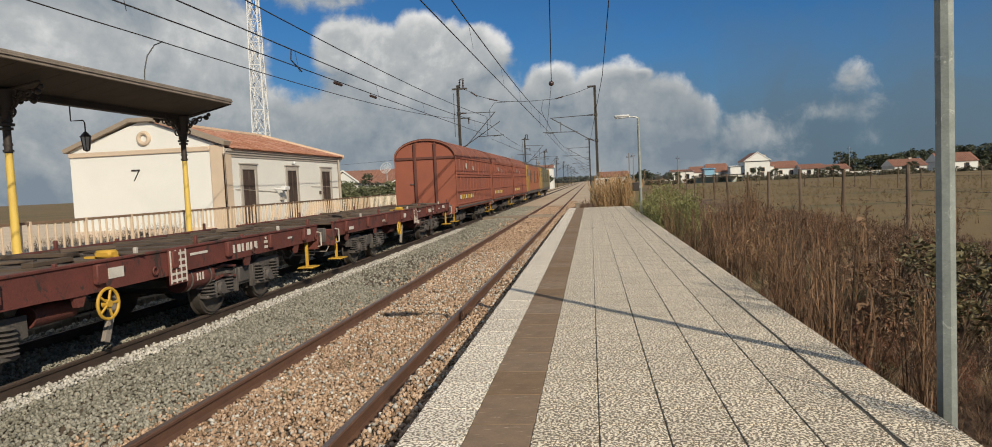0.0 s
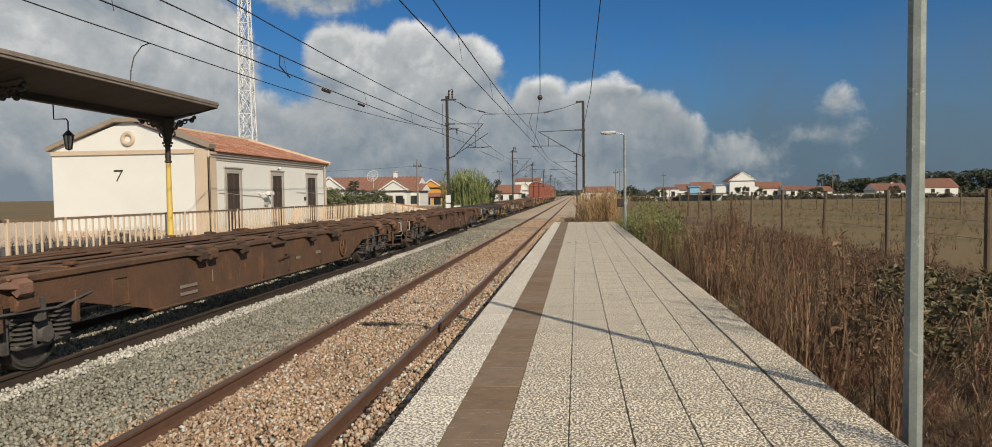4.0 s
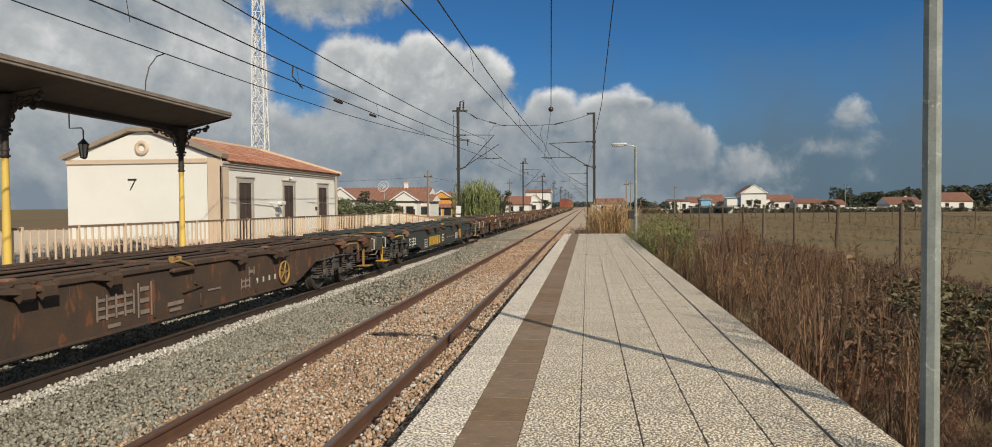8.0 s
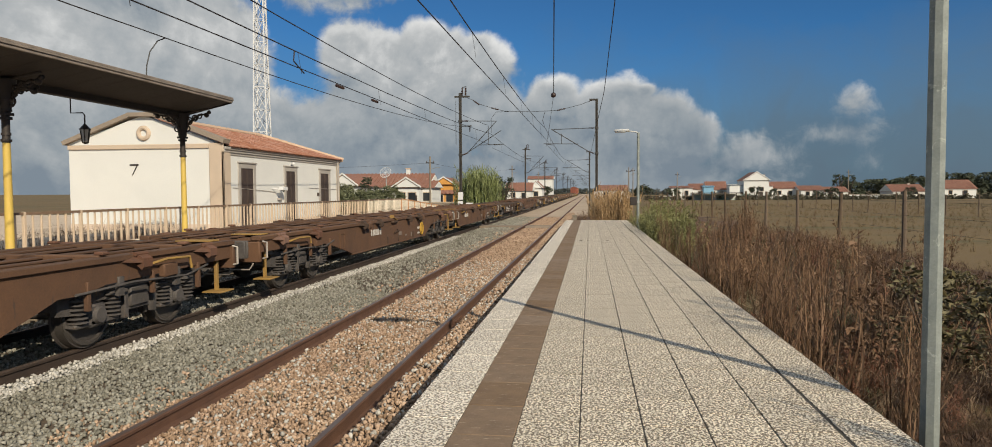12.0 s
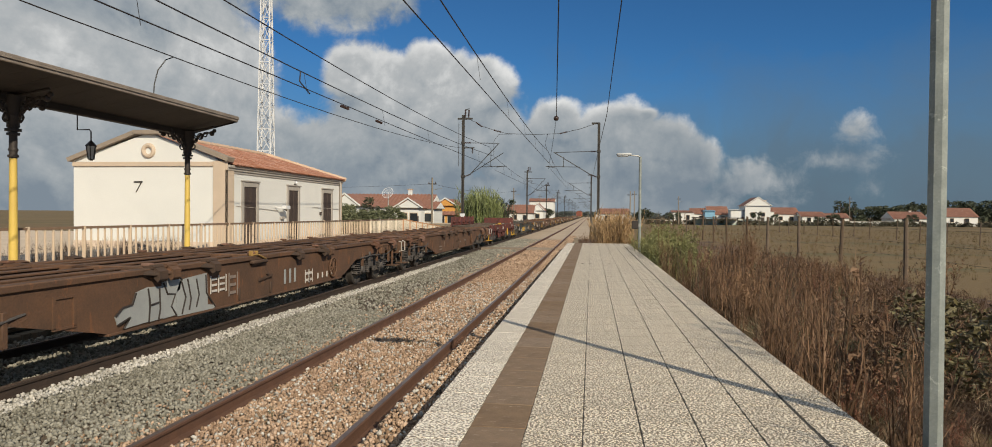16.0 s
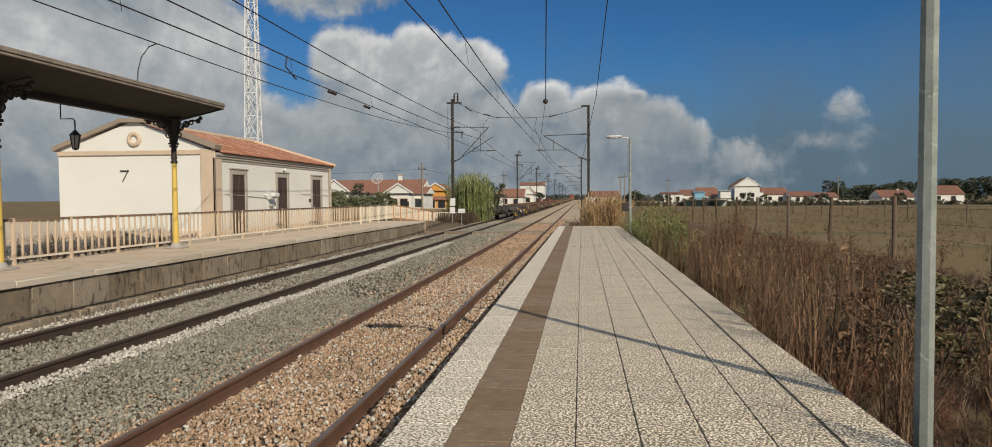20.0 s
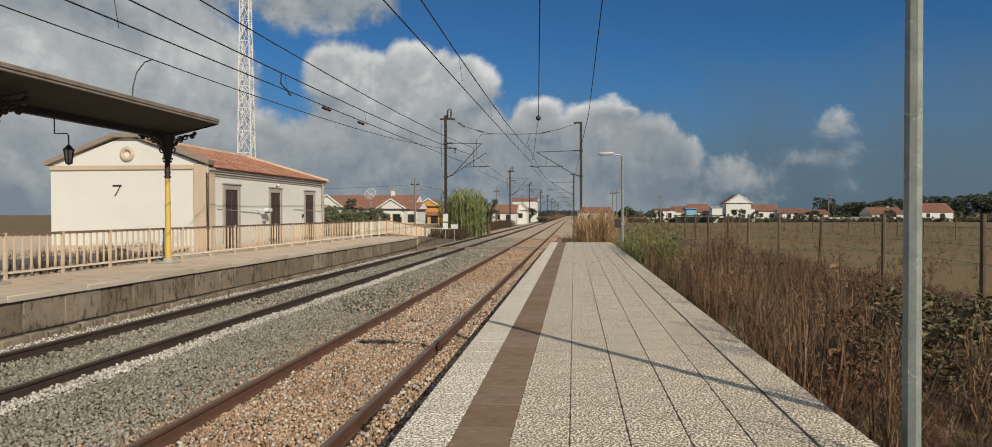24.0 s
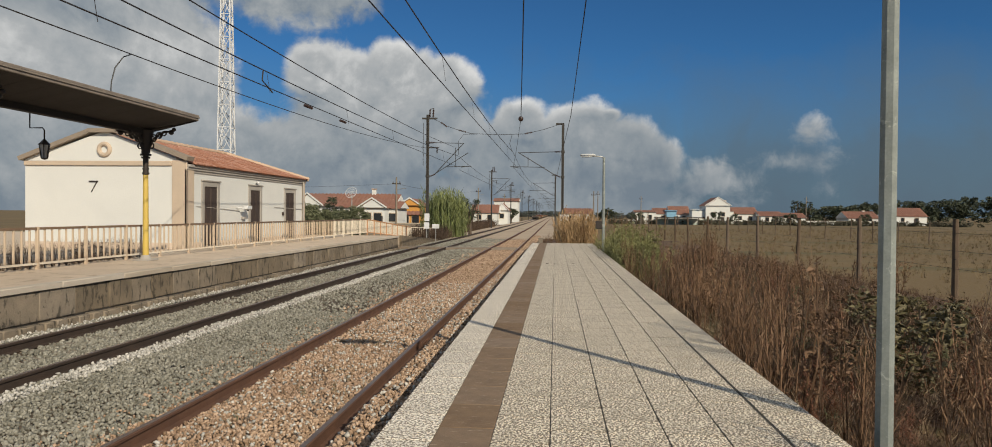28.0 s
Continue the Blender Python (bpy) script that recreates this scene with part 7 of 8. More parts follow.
        # pale sprayed shapes with dark outlines along the side
        sh = [[(-4.25, 0.62), (-4.1, 0.72), (-3.9, 0.74), (-3.82, 0.9), (-3.55, 0.95), (-3.5, 0.45), (-4.05, 0.43), (-3.9, 0.56), (-4.2, 0.5)],
              [(-3.52, 0.95), (-3.2, 0.93), (-3.18, 0.45), (-3.5, 0.44)], [(-3.2, 0.99), (-3.05, 1.06), (-2.85, 1.07), (-2.72, 0.97), (-2.75, 0.84), (-2.88, 0.78), (-2.8, 0.45), (-3.18, 0.44)],
              [(-2.74, 0.98), (-2.5, 1.0), (-1.98, 1.03), (-1.95, 0.5), (-1.7, 0.46), (-1.75, 0.41), (-2.8, 0.42), (-2.86, 0.78)]]
        for o in sh:
            part("sprayed_shape", MB().prism(o, 0, 1.244, 1.262), M["spray"], t, "pale grey sprayed shape", smooth=False)
        for line in ([(-4.25, 0.62), (-4.1, 0.72), (-3.9, 0.74), (-3.82, 0.9)], [(-4.2, 0.5), (-3.95, 0.57), (-4.08, 0.43)], [(-3.55, 0.93), (-3.5, 0.72), (-3.53, 0.44)], [(-3.5, 0.68), (-3.3, 0.7)], [(-3.28, 0.92), (-3.26, 0.6), (-3.3, 0.44)],
                     [(-3.18, 0.98), (-3.08, 0.8), (-2.88, 0.78), (-2.98, 0.6), (-2.85, 0.45)], [(-2.72, 0.96), (-2.6, 0.7), (-2.7, 0.44)], [(-2.55, 0.98), (-2.45, 0.66), (-2.5, 0.48)], [(-2.3, 0.96), (-2.22, 0.7), (-2.3, 0.5)], [(-2.02, 1.0), (-2.0, 0.7), (-1.72, 0.44)],
                     [(-3.2, 1.0), (-3.05, 1.07), (-2.85, 1.08), (-2.7, 0.98)]):
            part("sprayed_line", MB().tube([(1.262, y, z) for y, z in line], 0.017, 5), M["iron"], t)
        grid_mark(t, -1.85, 0.66, 0.5, 0.3, 3, 2, "markwhite")
        grid_mark(t, -1.25, 0.55, 0.3, 0.42, 3, 1, "markgrey")
        grid_mark(t, 2.1, 0.46, 0.4, 0.3, 2, 2, "markwhite")
        marks(t, [(1.0 + 0.25 * k, 0.55, 0.08, 0.3, "spray") for k in range(3)] + [(2.8 + 0.28 * k, 0.5, 0.06, 0.13, "markwhite") for k in range(4)])
    return t


def two_axle(L, paint, step_paint, wheel_paint, label, lit):
    """A short two-axle container wagon with leaf springs."""
    t = thing("container_wagon", label, "freight wagon", group="wagons of the goods train")
    H, c = 1.08, L / 2
    ya = c - 2.9
    for s in (-1, 1):
        o = [(-c, H), (-c, H - 0.2), (-3.3, H - 0.24), (-3.0, H - 0.56), (2.9, H - 0.56), (3.4, H - 0.24), (c, H - 0.2), (c, H)]
        sd = part("side_sill", MB().prism(o, 0, s * 1.23 - 0.012, s * 1.23 + 0.012), M[paint], t, smooth=False)
        part("bottom_flange", MB().box(s * 1.1, s * 1.28, -3.2, 3.0, H - 0.6, H - 0.555, 0.006), M[paint], sd)
        part("top_rail", MB().box(s * 1.10, s * 1.27, -c, c, H, H + 0.09, 0.012), M[paint], t)
        part("inner_rail", MB().box(s * 0.42, s * 0.56, -c, c, H - 0.16, H + 0.05, 0.012), M[paint], t)
        for e in (-1, 1):
            y = e * ya
            ls = MB()
            for k in range(6):
                ls.box(s * 1.08 - 0.05, s * 1.08 + 0.05, y - 0.62 + 0.085 * k, y + 0.62 - 0.085 * k, 0.70 - 0.022 * k, 0.718 - 0.022 * k)
            part("leaf_spring", ls, M["bogiesteel"], t)
            part("axle_guard", MB().prism([(y - 0.34, H - 0.2), (y - 0.16, 0.36), (y - 0.08, 0.36), (y - 0.08, 0.62), (y + 0.08, 0.62), (y + 0.08, 0.36), (y + 0.16, 0.36), (y + 0.34, H - 0.2)], 0, s * 1.02 - 0.012, s * 1.02 + 0.012), M["bogiesteel"], t, smooth=False)
            part("axle_box", axlebox_mesh(), None, t, at=pose(s * 1.0, y, 0.455, 0, 0, 0 if s > 0 else 180))
            part("wheel", wheel_mesh(), None, t, at=pose(s * 0.868, y, 0.455, 0, 0, 0 if s > 0 else 180))
            part("side_brace", MB().beam((s * 1.2, y - e * 0.75, 0.55), (s * 1.2, y - e * 1.0, H - 0.1), 0.08, 0.05, (1, 0, 0)), M[paint], t)
        for y in (-4.0, -1.6, 0.6, 2.3, 4.4):
            part("spigot_bracket", MB().box(s * 1.24, s * 1.33, y - 0.12, y + 0.12, H - 0.22, H + 0.03, 0.02), M["bracketpaint"], t)
        part("brake_lever", MB().tube([(s * 1.28, -c + 0.8, H - 0.1), (s * 1.36, -c + 1.1, H - 0.05), (s * 1.36, -c + 2.2, H - 0.08), (s * 1.36, -c + 2.2, H - 0.3)], 0.03, 6), M[step_paint], t)
        part("brake_lever", MB().tube([(s * 1.28, c - 2.2, H - 0.1), (s * 1.36, c - 1.8, H - 0.05), (s * 1.36, c - 0.9, H - 0.08)], 0.03, 6), M[step_paint], t)
    for e in (-1, 1):
        part("axle", MB().cyl((-0.85, e * ya, 0.455), (0.85, e * ya, 0.455), 0.085, 0.085, 10), M["bogiesteel"], t)
    n = 9
    for k in range(n):
        y = -c + 0.7 + (L - 1.4) * k / (n - 1)
        part("crossbeam", MB().box(-1.12, 1.12, y - 0.09, y + 0.09, H - 0.08, H + 0.06, 0.012), M[paint], t)
    for k in range(3):
        y = -c + L * (k + 0.5) / 3
        part("diagonal_brace", MB().beam((-1.0, y - 1.1, H + 0.02), (1.0, y + 1.1, H + 0.02), 0.1, 0.05), M[paint], t)
    part("centre_sill", MB().box(-0.22, 0.22, -c, c, H - 0.42, H - 0.02, 0.02), M[paint], t)
    part("air_reservoir", MB().cyl((0.5, -1.5, 0.5), (0.5, 0.2, 0.5), 0.19, 0.19, 12), M["bogiesteel"], t)
    part("brake_rod", MB().tube([(0.9, -ya, 0.42), (0.9, ya, 0.42)], 0.03, 6), M["bogiesteel"], t)
    ends(t, L, paint, step_paint)
    handwheel(t, 2.5, 0.72, wheel_paint, r=0.25)
    if lit:
        grid_mark(t, -2.8, 0.58, 0.95, 0.36, 3, 2, "markwhite")
        marks(t, [(-1.6, 0.84, 0.9, 0.14, "markyellow" if lit == 2 else "markwhite"), (-1.6, 0.68, 0.9, 0.09, "markwhite"), (-1.6, 0.57, 0.8, 0.06, "markwhite"), (0.9, 0.62, 0.1, 0.3, "markwhite"), (1.3, 0.72, 0.4, 0.06, "markwhite"), (1.3, 0.6, 0.3, 0.06, "markwhite")])
    return t


def flat(L, paint, step_paint, wheel_paint, label, boards=False, tank=False):
    """A bogie flat wagon with a planked deck and shallow steel sides."""
    t = thing("flat_wagon", label, "freight wagon", group="wagons of the goods train")
    H, c = 1.23, L / 2
    yb = c - (3.2 if tank else 2.5)
    belly = 0.34 if tank else 0.46
    n = int(L / 0.28)
    for k in range(n):
        y = -c + L * k / n
        part("deck_plank", MB().box(-1.22, 1.22, y + 0.006, y + L / n - 0.006, H, H + 0.05 - 0.012 * (k * 7 % 3)), M["deckwood"], t, smooth=False)
    for s in (-1, 1):
        o = [(-c, H + 0.06), (-c, H - 0.3), (-yb + 1.6, H - 0.32), (-yb + 2.0, H - belly), (yb - 2.6, H - belly), (yb - 2.2, H - 0.32), (c, H - 0.3), (c, H + 0.06)]
        part("side_sill", MB().prism(o, 0, s * 1.24 - 0.015, s * 1.24 + 0.015), M[paint], t, "painted steel side", smooth=False)
        part("top_angle", MB().box(s * 1.2, s * 1.28, -c, c, H + 0.03, H + 0.07, 0.008), M[paint], t)
        for k in range(8):
            y = -c + L * (k + 0.5) / 8
            part("stake_pocket", MB().box(s * 1.25, s * 1.33, y - 0.08, y + 0.08, H - 0.24, H + 0.02, 0.015), M[paint], t)
        if tank:
            continue
        part("drop_panel", MB().box(s * 1.12, s * 1.2, -1.9, -0.7, H - 0.86, H - 0.48, 0.02), M[paint], t)
    part("centre_sill", MB().box(-0.3, 0.3, -c, c, H - 0.5, H, 0.02), M["bogiesteel"], t)
    if tank:
        rs = part("air_reservoir", MB().cyl((1.0, 1.3, 0.74), (1.0, 2.1, 0.74), 0.2, 0.2, 18), M[paint], t, "red air reservoir")
        for y in (1.42, 1.98):
            part("strap", MB().ring((1.0, y, 0.74), (0, 1, 0), 0.205, 0.015, 18, 5), M["bogiesteel"], rs)
        for k in range(3):
            part("marking", MB().box(1.195, 1.206, 1.55 + 0.08 * k, 1.58 + 0.08 * k, 0.7, 0.82), M["markwhite"], rs, smooth=False)
        grid_mark(t, 0.72, 0.76, 0.4, 0.5, 5, 3, "markwhite", 1.30)
        part("data_panel", MB().box(1.26, 1.289, 0.69, 1.15, 0.74, 1.28, 0.008), M[paint], t)
        for k in range(6):
            part("marking", MB().box(1.256, 1.266, 2.64 + k * 0.16, 2.70 + k * 0.16 + 0.04 * (k % 2), 1.03, 1.17), M["markwhite"], t, smooth=False)
        for y, z in ((3.84, 1.0), (3.92, 1.0), (3.84, 1.1), (3.92, 1.1), (3.88, 1.17)):
            part("marking", MB().box(1.256, 1.266, y, y + 0.05, z, z + 0.05), M["markwhite"], t, smooth=False)
        for z in (0.8, 0.62):
            part("brake_rod", MB().tube([(1.12, 2.1, z), (1.12, 2.5, z + 0.04), (1.12, 2.9, z - 0.02)], 0.03, 6), M[paint], t)
        part("support_strut", MB().beam((1.1, -0.55, 0.18), (1.1, -0.3, 0.8), 0.1, 0.06, (1, 0, 0)), M["greypaint"], t, "pale bent strut")
        part("brake_cylinder", MB().cyl((0.9, -1.6, 0.72), (0.9, -0.9, 0.72), 0.14, 0.14, 12), M[paint], t)
    if not tank:
        part("tool_box", MB().box(0.75, 1.18, 0.9, 1.9, 0.42, 0.72, 0.03), M[paint], t)
    if not tank:
        part("strut", MB().beam((1.15, 2.4, 0.3), (1.15, 2.1, 0.72), 0.1, 0.05, (1, 0, 0)), M["greypaint"], t)
    ends(t, L, paint, step_paint)
    for e in (-1, 1):
        bogie(t, e * yb)
    handwheel(t, -yb + 2.6 if tank else yb - 2.1, 0.72, wheel_paint, 1.30, 0.2 if tank else 0.27)
    for k in range(0 if tank else 6):
        part("marking", MB().box(1.256, 1.266, -0.9 + k * 0.2, -0.77 + k * 0.2, H - 0.28, H - 0.1), M["markwhite"], t, smooth=False)
    marks(t, [(-c + 1.0, H - 0.22, 0.5, 0.08, "markwhite"), (1.3, H - 0.1, 0.5, 0.04, "markwhite"), (-0.6, H - 0.2, 0.3, 0.14, "markwhite"), (4.9, H - 0.14, 0.2, 0.04, "markwhite"), (-3.0, H - 0.2, 0.5, 0.07, "markwhite"), (5.7, H - 0.14, 0.4, 0.13, "markwhite")], 1.266)
    # loose boards on the deck, stake pins along the edge, brackets hung under the side
    r = random.Random(int(L * 10))
    for k in range(16):
        y, x = r.uniform(-c + 0.6, c - 0.8), r.uniform(-0.9, 0.9)
        part("loose_board", MB().box(-0.08, 0.08, -r.uniform(0.3, 0.8), r.uniform(0.2, 0.7), 0, r.uniform(0.025, 0.07), 0.006), M["deckwood"], t, at=pose(x, y, H + 0.05, 0, 0, r.uniform(-90, 90)))
    for s in (-1, 1):
        for k in range(9):
            y = -c + 0.5 + (L - 1.0) * k / 8
            part("stake_pin", MB().box(s * 1.22, s * 1.27, y - 0.03, y + 0.03, H + 0.06, H + 0.06 + 0.05 * (1 + k % 3), 0.008), M["palerail" if k % 3 == 1 else paint], t)
            if s > 0 and k % 2 == 0:
                part("lashing_ring", MB().ring((s * 1.29, y + 0.35, H - 0.22), (1, 0, 0), 0.055, 0.014, 12, 5), M["bogiesteel" if k % 2 else paint], t)
        for k in range(0 if tank else 11):
            y = -c + 0.8 + (L - 1.6) * k / 10
            part("hung_bracket", MB().prism([(y - 0.11, H - 0.28), (y + 0.11, H - 0.28), (y + 0.07, H - 0.62), (y - 0.05, H - 0.62)], 0, s * 1.2 - 0.02, s * 1.2 + 0.03), M[paint], t, smooth=False)
        if tank:
            for k in range(6):
                y = -c + 1.1 + (L - 2.2) * k / 5
                part("hung_bracket", MB().prism([(y - 0.16, H - 0.28), (y + 0.12, H - 0.28), (y + 0.02, H - 0.48), (y - 0.1, H - 0.48)], 0, s * 1.2 - 0.02, s * 1.2 + 0.03), M[paint], t, smooth=False)
    part("deck_fitting", MB().box(0.9, 1.15, -0.4, -0.2, H + 0.05, H + 0.16, 0.03).box(0.7, 1.2, -0.32, -0.28, H + 0.05, H + 0.08), M["markyellow"], t, "yellow deck fitting")
    if boards:
        for y0_, y1_, rib in ((-c + 0.1, 1.66, 1),):
            bd = part("side_board", MB().box(-1.25, -1.17, y0_, y1_, H + 0.06, H + 0.60, 0.012), M[paint], t, "raised steel side board")
            if rib:
                for k in range(5):
                    y = y0_ + (y1_ - y0_) * (k + 0.5) / 5
                    part("board_rib", MB().box(-1.19, -1.08, y - 0.07, y + 0.07, H + 0.06, H + 0.64, 0.02), M[paint], bd)
                    part("board_pad", MB().box(-1.19, -1.08, y - 0.55, y + 0.55, H + 0.22, H + 0.34, 0.03), M[paint], bd)
        part("end_board", MB().box(-1.2, 1.2, c - 0.16, c - 0.1, H + 0.06, H + 0.5, 0.012), M[paint], t)
    return t


def box_wagon(L, label):
    """A covered wagon with a barrel roof, ribbed sliding sides and framed ends."""
    t = thing("covered_wagon", label, "freight wagon", group="wagons of the goods train")
    c, hw, z0_, ze, zp = L / 2, 1.42, 1.05, 3.42, 4.22
    arc = [(hw * math.cos(a), ze + (zp - ze) * math.sin(a)) for a in [math.pi * k / 16 for k in range(17)]]
    # body ends and sides as separate plates
    for s in (-1, 1):
        part("side", MB().box(s * hw - 0.03, s * hw + 0.03, -c, c, z0_, ze), M["boxred"], t, smooth=False)
        for z in (1.12, 1.72, 2.42, 2.55, 3.3):
            part("side_rib", MB().box(s * hw, s * (hw + 0.07), -c, c, z, z + 0.07, 0.012), M["boxred"], t)
        for k in range(13):
            y = -c + L * k / 12
            part("side_post", MB().box(s * hw, s * (hw + 0.05), y - 0.035, y + 0.035, z0_, ze, 0.01), M["boxred"], t)
        part("sole_bar", MB().box(s * 1.2, s * 1.32, -c, c, 0.86, 1.06, 0.02), M["boxred"], t)
        part("door_track", MB().box(s * (hw + 0.06), s * (hw + 0.11), -c, c, 0.98, 1.06, 0.01), M["bogiesteel"], t)
        for k in range(5):
            part("step", MB().box(s * 1.2, s * 1.42, -c + 1.5 + 2.2 * k, -c + 1.9 + 2.2 * k, 0.5, 0.54), M["bogiesteel"], t)
    marks(t, [(-c + 0.6 + 0.5 * k, 1.38, 0.3, 0.2, "markyellow" if k % 3 else "markwhite") for k in range(8)] + [(-c + 2.4, 2.85, 0.3, 0.25, "markwhite"), (-c + 4.5, 2.8, 0.2, 0.2, "markwhite")], 1.478)
    rf = MB()
    vs, fs = [], []
    for y in (-c - 0.1, c + 0.1):
        for x, z in arc:
            vs.append((x * 1.03, y, z))
        for x, z in arc:
            vs.append((x * 1.0, y, z - 0.05))
    m = 17
    for k in range(m - 1):
        fs += [(k, k + 1, 2 * m + k + 1, 2 * m + k), (m + k + 1, m + k, 3 * m + k, 3 * m + k + 1), (k + 1, k, m + k, m + k + 1), (2 * m + k, 2 * m + k + 1, 3 * m + k + 1, 3 * m + k)]
    rf.add(vs, fs)
    part("roof", rf, M["boxroof"], t, "dull red barrel roof")
    for k in range(7):
        y = -c + L * k / 6
        rb = MB().tube([(x * 1.035, y, z + 0.01) for x, z in arc], 0.025, 5)
        part("roof_rib", rb, M["boxroof"], t)
    for e in (-1, 1):
        y = e * c
        a, b = min(y, y - e * 0.05), max(y, y - e * 0.05)
        part("end_wall", MB().prism([(z0_, hw - 0.03)] + [(z, x) for x, z in [(q[0] * 0.98, q[1] - 0.03) for q in arc]] + [(z0_, -hw + 0.03)], 1, a, b), M["boxred"], t, smooth=False)
        for x in (-0.48, 0.48):
            part("end_post", MB().box(x - 0.06, x + 0.06, min(y, y + e * 0.09), max(y, y + e * 0.09), z0_, zp - 0.16, 0.015), M["boxred_dark"], t)
        part("end_rail", MB().box(-hw, hw, min(y, y + e * 0.06), max(y, y + e * 0.06), ze - 0.12, ze + 0.0, 0.012), M["boxred_dark"], t)
        part("end_handle", MB().box(-0.75, -0.55, min(y, y + e * 0.05), max(y, y + e * 0.05), 2.15, 2.2, 0.006), M["bogiesteel"], t)
        bm_ = part("end_rim", MB().tube([(x * 1.01, y, z) for x, z in arc], 0.05, 6), M["boxred_dark"], t)
        bogie(t, e * (c - 2.2))
    part("underframe", MB().box(-0.6, 0.6, -c, c, 0.7, 1.05, 0.02), M["bogiesteel"], t)
    part("floor", MB().box(-1.38, 1.38, -c + 0.06, c - 0.06, 1.05, 1.1), M["bogiesteel"], t)
    ends(t, L, "boxred", "markyellow")
    return t


def locomotive(L, side, nose, label):
    t = thing("locomotive", label, "locomotive", group="locomotives of the goods train")
    c = L / 2
    for e in (-1, 1):
        o = [(e * c, 1.1), (e * c, 2.5), (e * (c - 0.35), 3.7), (e * (c - 2.2), 3.75), (e * (c - 2.2), 1.1)]
        cb = part("cab", MB().prism(o, 0, -1.45, 1.45), M[nose], t, "bright cab end", smooth=False)
        part("windscreen", MB().beam((-1.2, e * (c - 0.1), 2.95), (1.2, e * (c - 0.1), 2.95), 0.12, 0.75), M["glass"], cb)
        for s in (-1, 1):
            part("cab_window", MB().box(s * 1.44, s * 1.47, e * (c - 1.7), e * (c - 0.8), 2.6, 3.3), M["glass"], cb)
            part("headlight", MB().cyl((s * 1.0, e * (c - 0.02), 1.75), (s * 1.0, e * (c + 0.05), 1.75), 0.14, 0.14, 12), M["whitesteel"], cb)
    part("body", MB().box(-1.42, 1.42, -c + 2.2, c - 2.2, 1.1, 3.7, 0.06), M[side], t)
    for s in (-1, 1):
        for k in range(9):
            y = -c + 3.0 + (L - 6.0) * k / 8
            part("louvre", MB().box(s * 1.42, s * 1.46, y - 0.35, y + 0.35, 1.9, 3.2, 0.015), M["bogiesteel" if k % 3 == 1 else side], t)
        part("sill", MB().box(s * 1.3, s * 1.44, -c + 0.2, c - 0.2, 0.85, 1.12, 0.02), M["bogiesteel"], t)
    part("roof_equipment", MB().box(-0.9, 0.9, -c + 3, c - 3, 3.7, 4.05, 0.05).box(-0.5, 0.5, -1.5, 1.5, 4.05, 4.25, 0.04), M["bogiesteel"], t, "dark roof equipment")
    part("pantograph", MB().tube([(0, c - 4.5, 4.05), (0, c - 6.0, 4.7), (0, c - 4.9, 5.25)], 0.04, 6).box(-0.8, 0.8, c - 5.0, c - 4.8, 5.22, 5.28), M["bogiesteel"], t)
    for e in (-1, 1):
        bogie(t, e * (c - 4.0))
    ends(t, L, "bogiesteel", "markyellow")
    return t


# rear and front of each unit, measured along the line at the start
UNITS = [
    ("loco2", 106.8, 87.2), ("loco1", 87.2, 67.6), ("box", 67.6, 55.6), ("box", 55.6, 43.5), ("box", 43.5, 31.3),
    ("flat_red", 31.3, 16.0), ("flat_red", 16.0, 2.0),
    ("skel_turned", 2.2, -18.2), ("skel_brand", -18.2, -39.2), ("axle_lit", -39.2, -53.3), ("skel_plain", -53.9, -74.9), ("skel_plain", -75.6, -95.4),
    ("skel_lettered", -95.2, -115.2), ("flat_brown", -115.2, -129.5), ("flat_brown", -129.5, -144.0), ("flat_brown", -144.0, -159.0),
    ("skel_yellow", -159.0, -179.4), ("skel_panels", -179.4, -199.6), ("axle_plain", -199.6, -214.8), ("skel_plain", -214.8, -235.8), ("axle_plain", -235.8, -251.5),
    ("skel_short", -251.5, -267.4), ("skel_lettered_wheel", -267.4, -287.6), ("skel_lettered", -287.6, -307.6), ("axle_plain", -307.6, -321.8),
    ("skel_yellow", -321.8, -342.0), ("flat_boards", -342.0, -356.8), ("skel_plain", -357.1, -377.0), ("skel_painted", -376.8, -397.4), ("skel_plain", -397.8, -417.6), ("axle_tail", -417.2, -432.4),
]


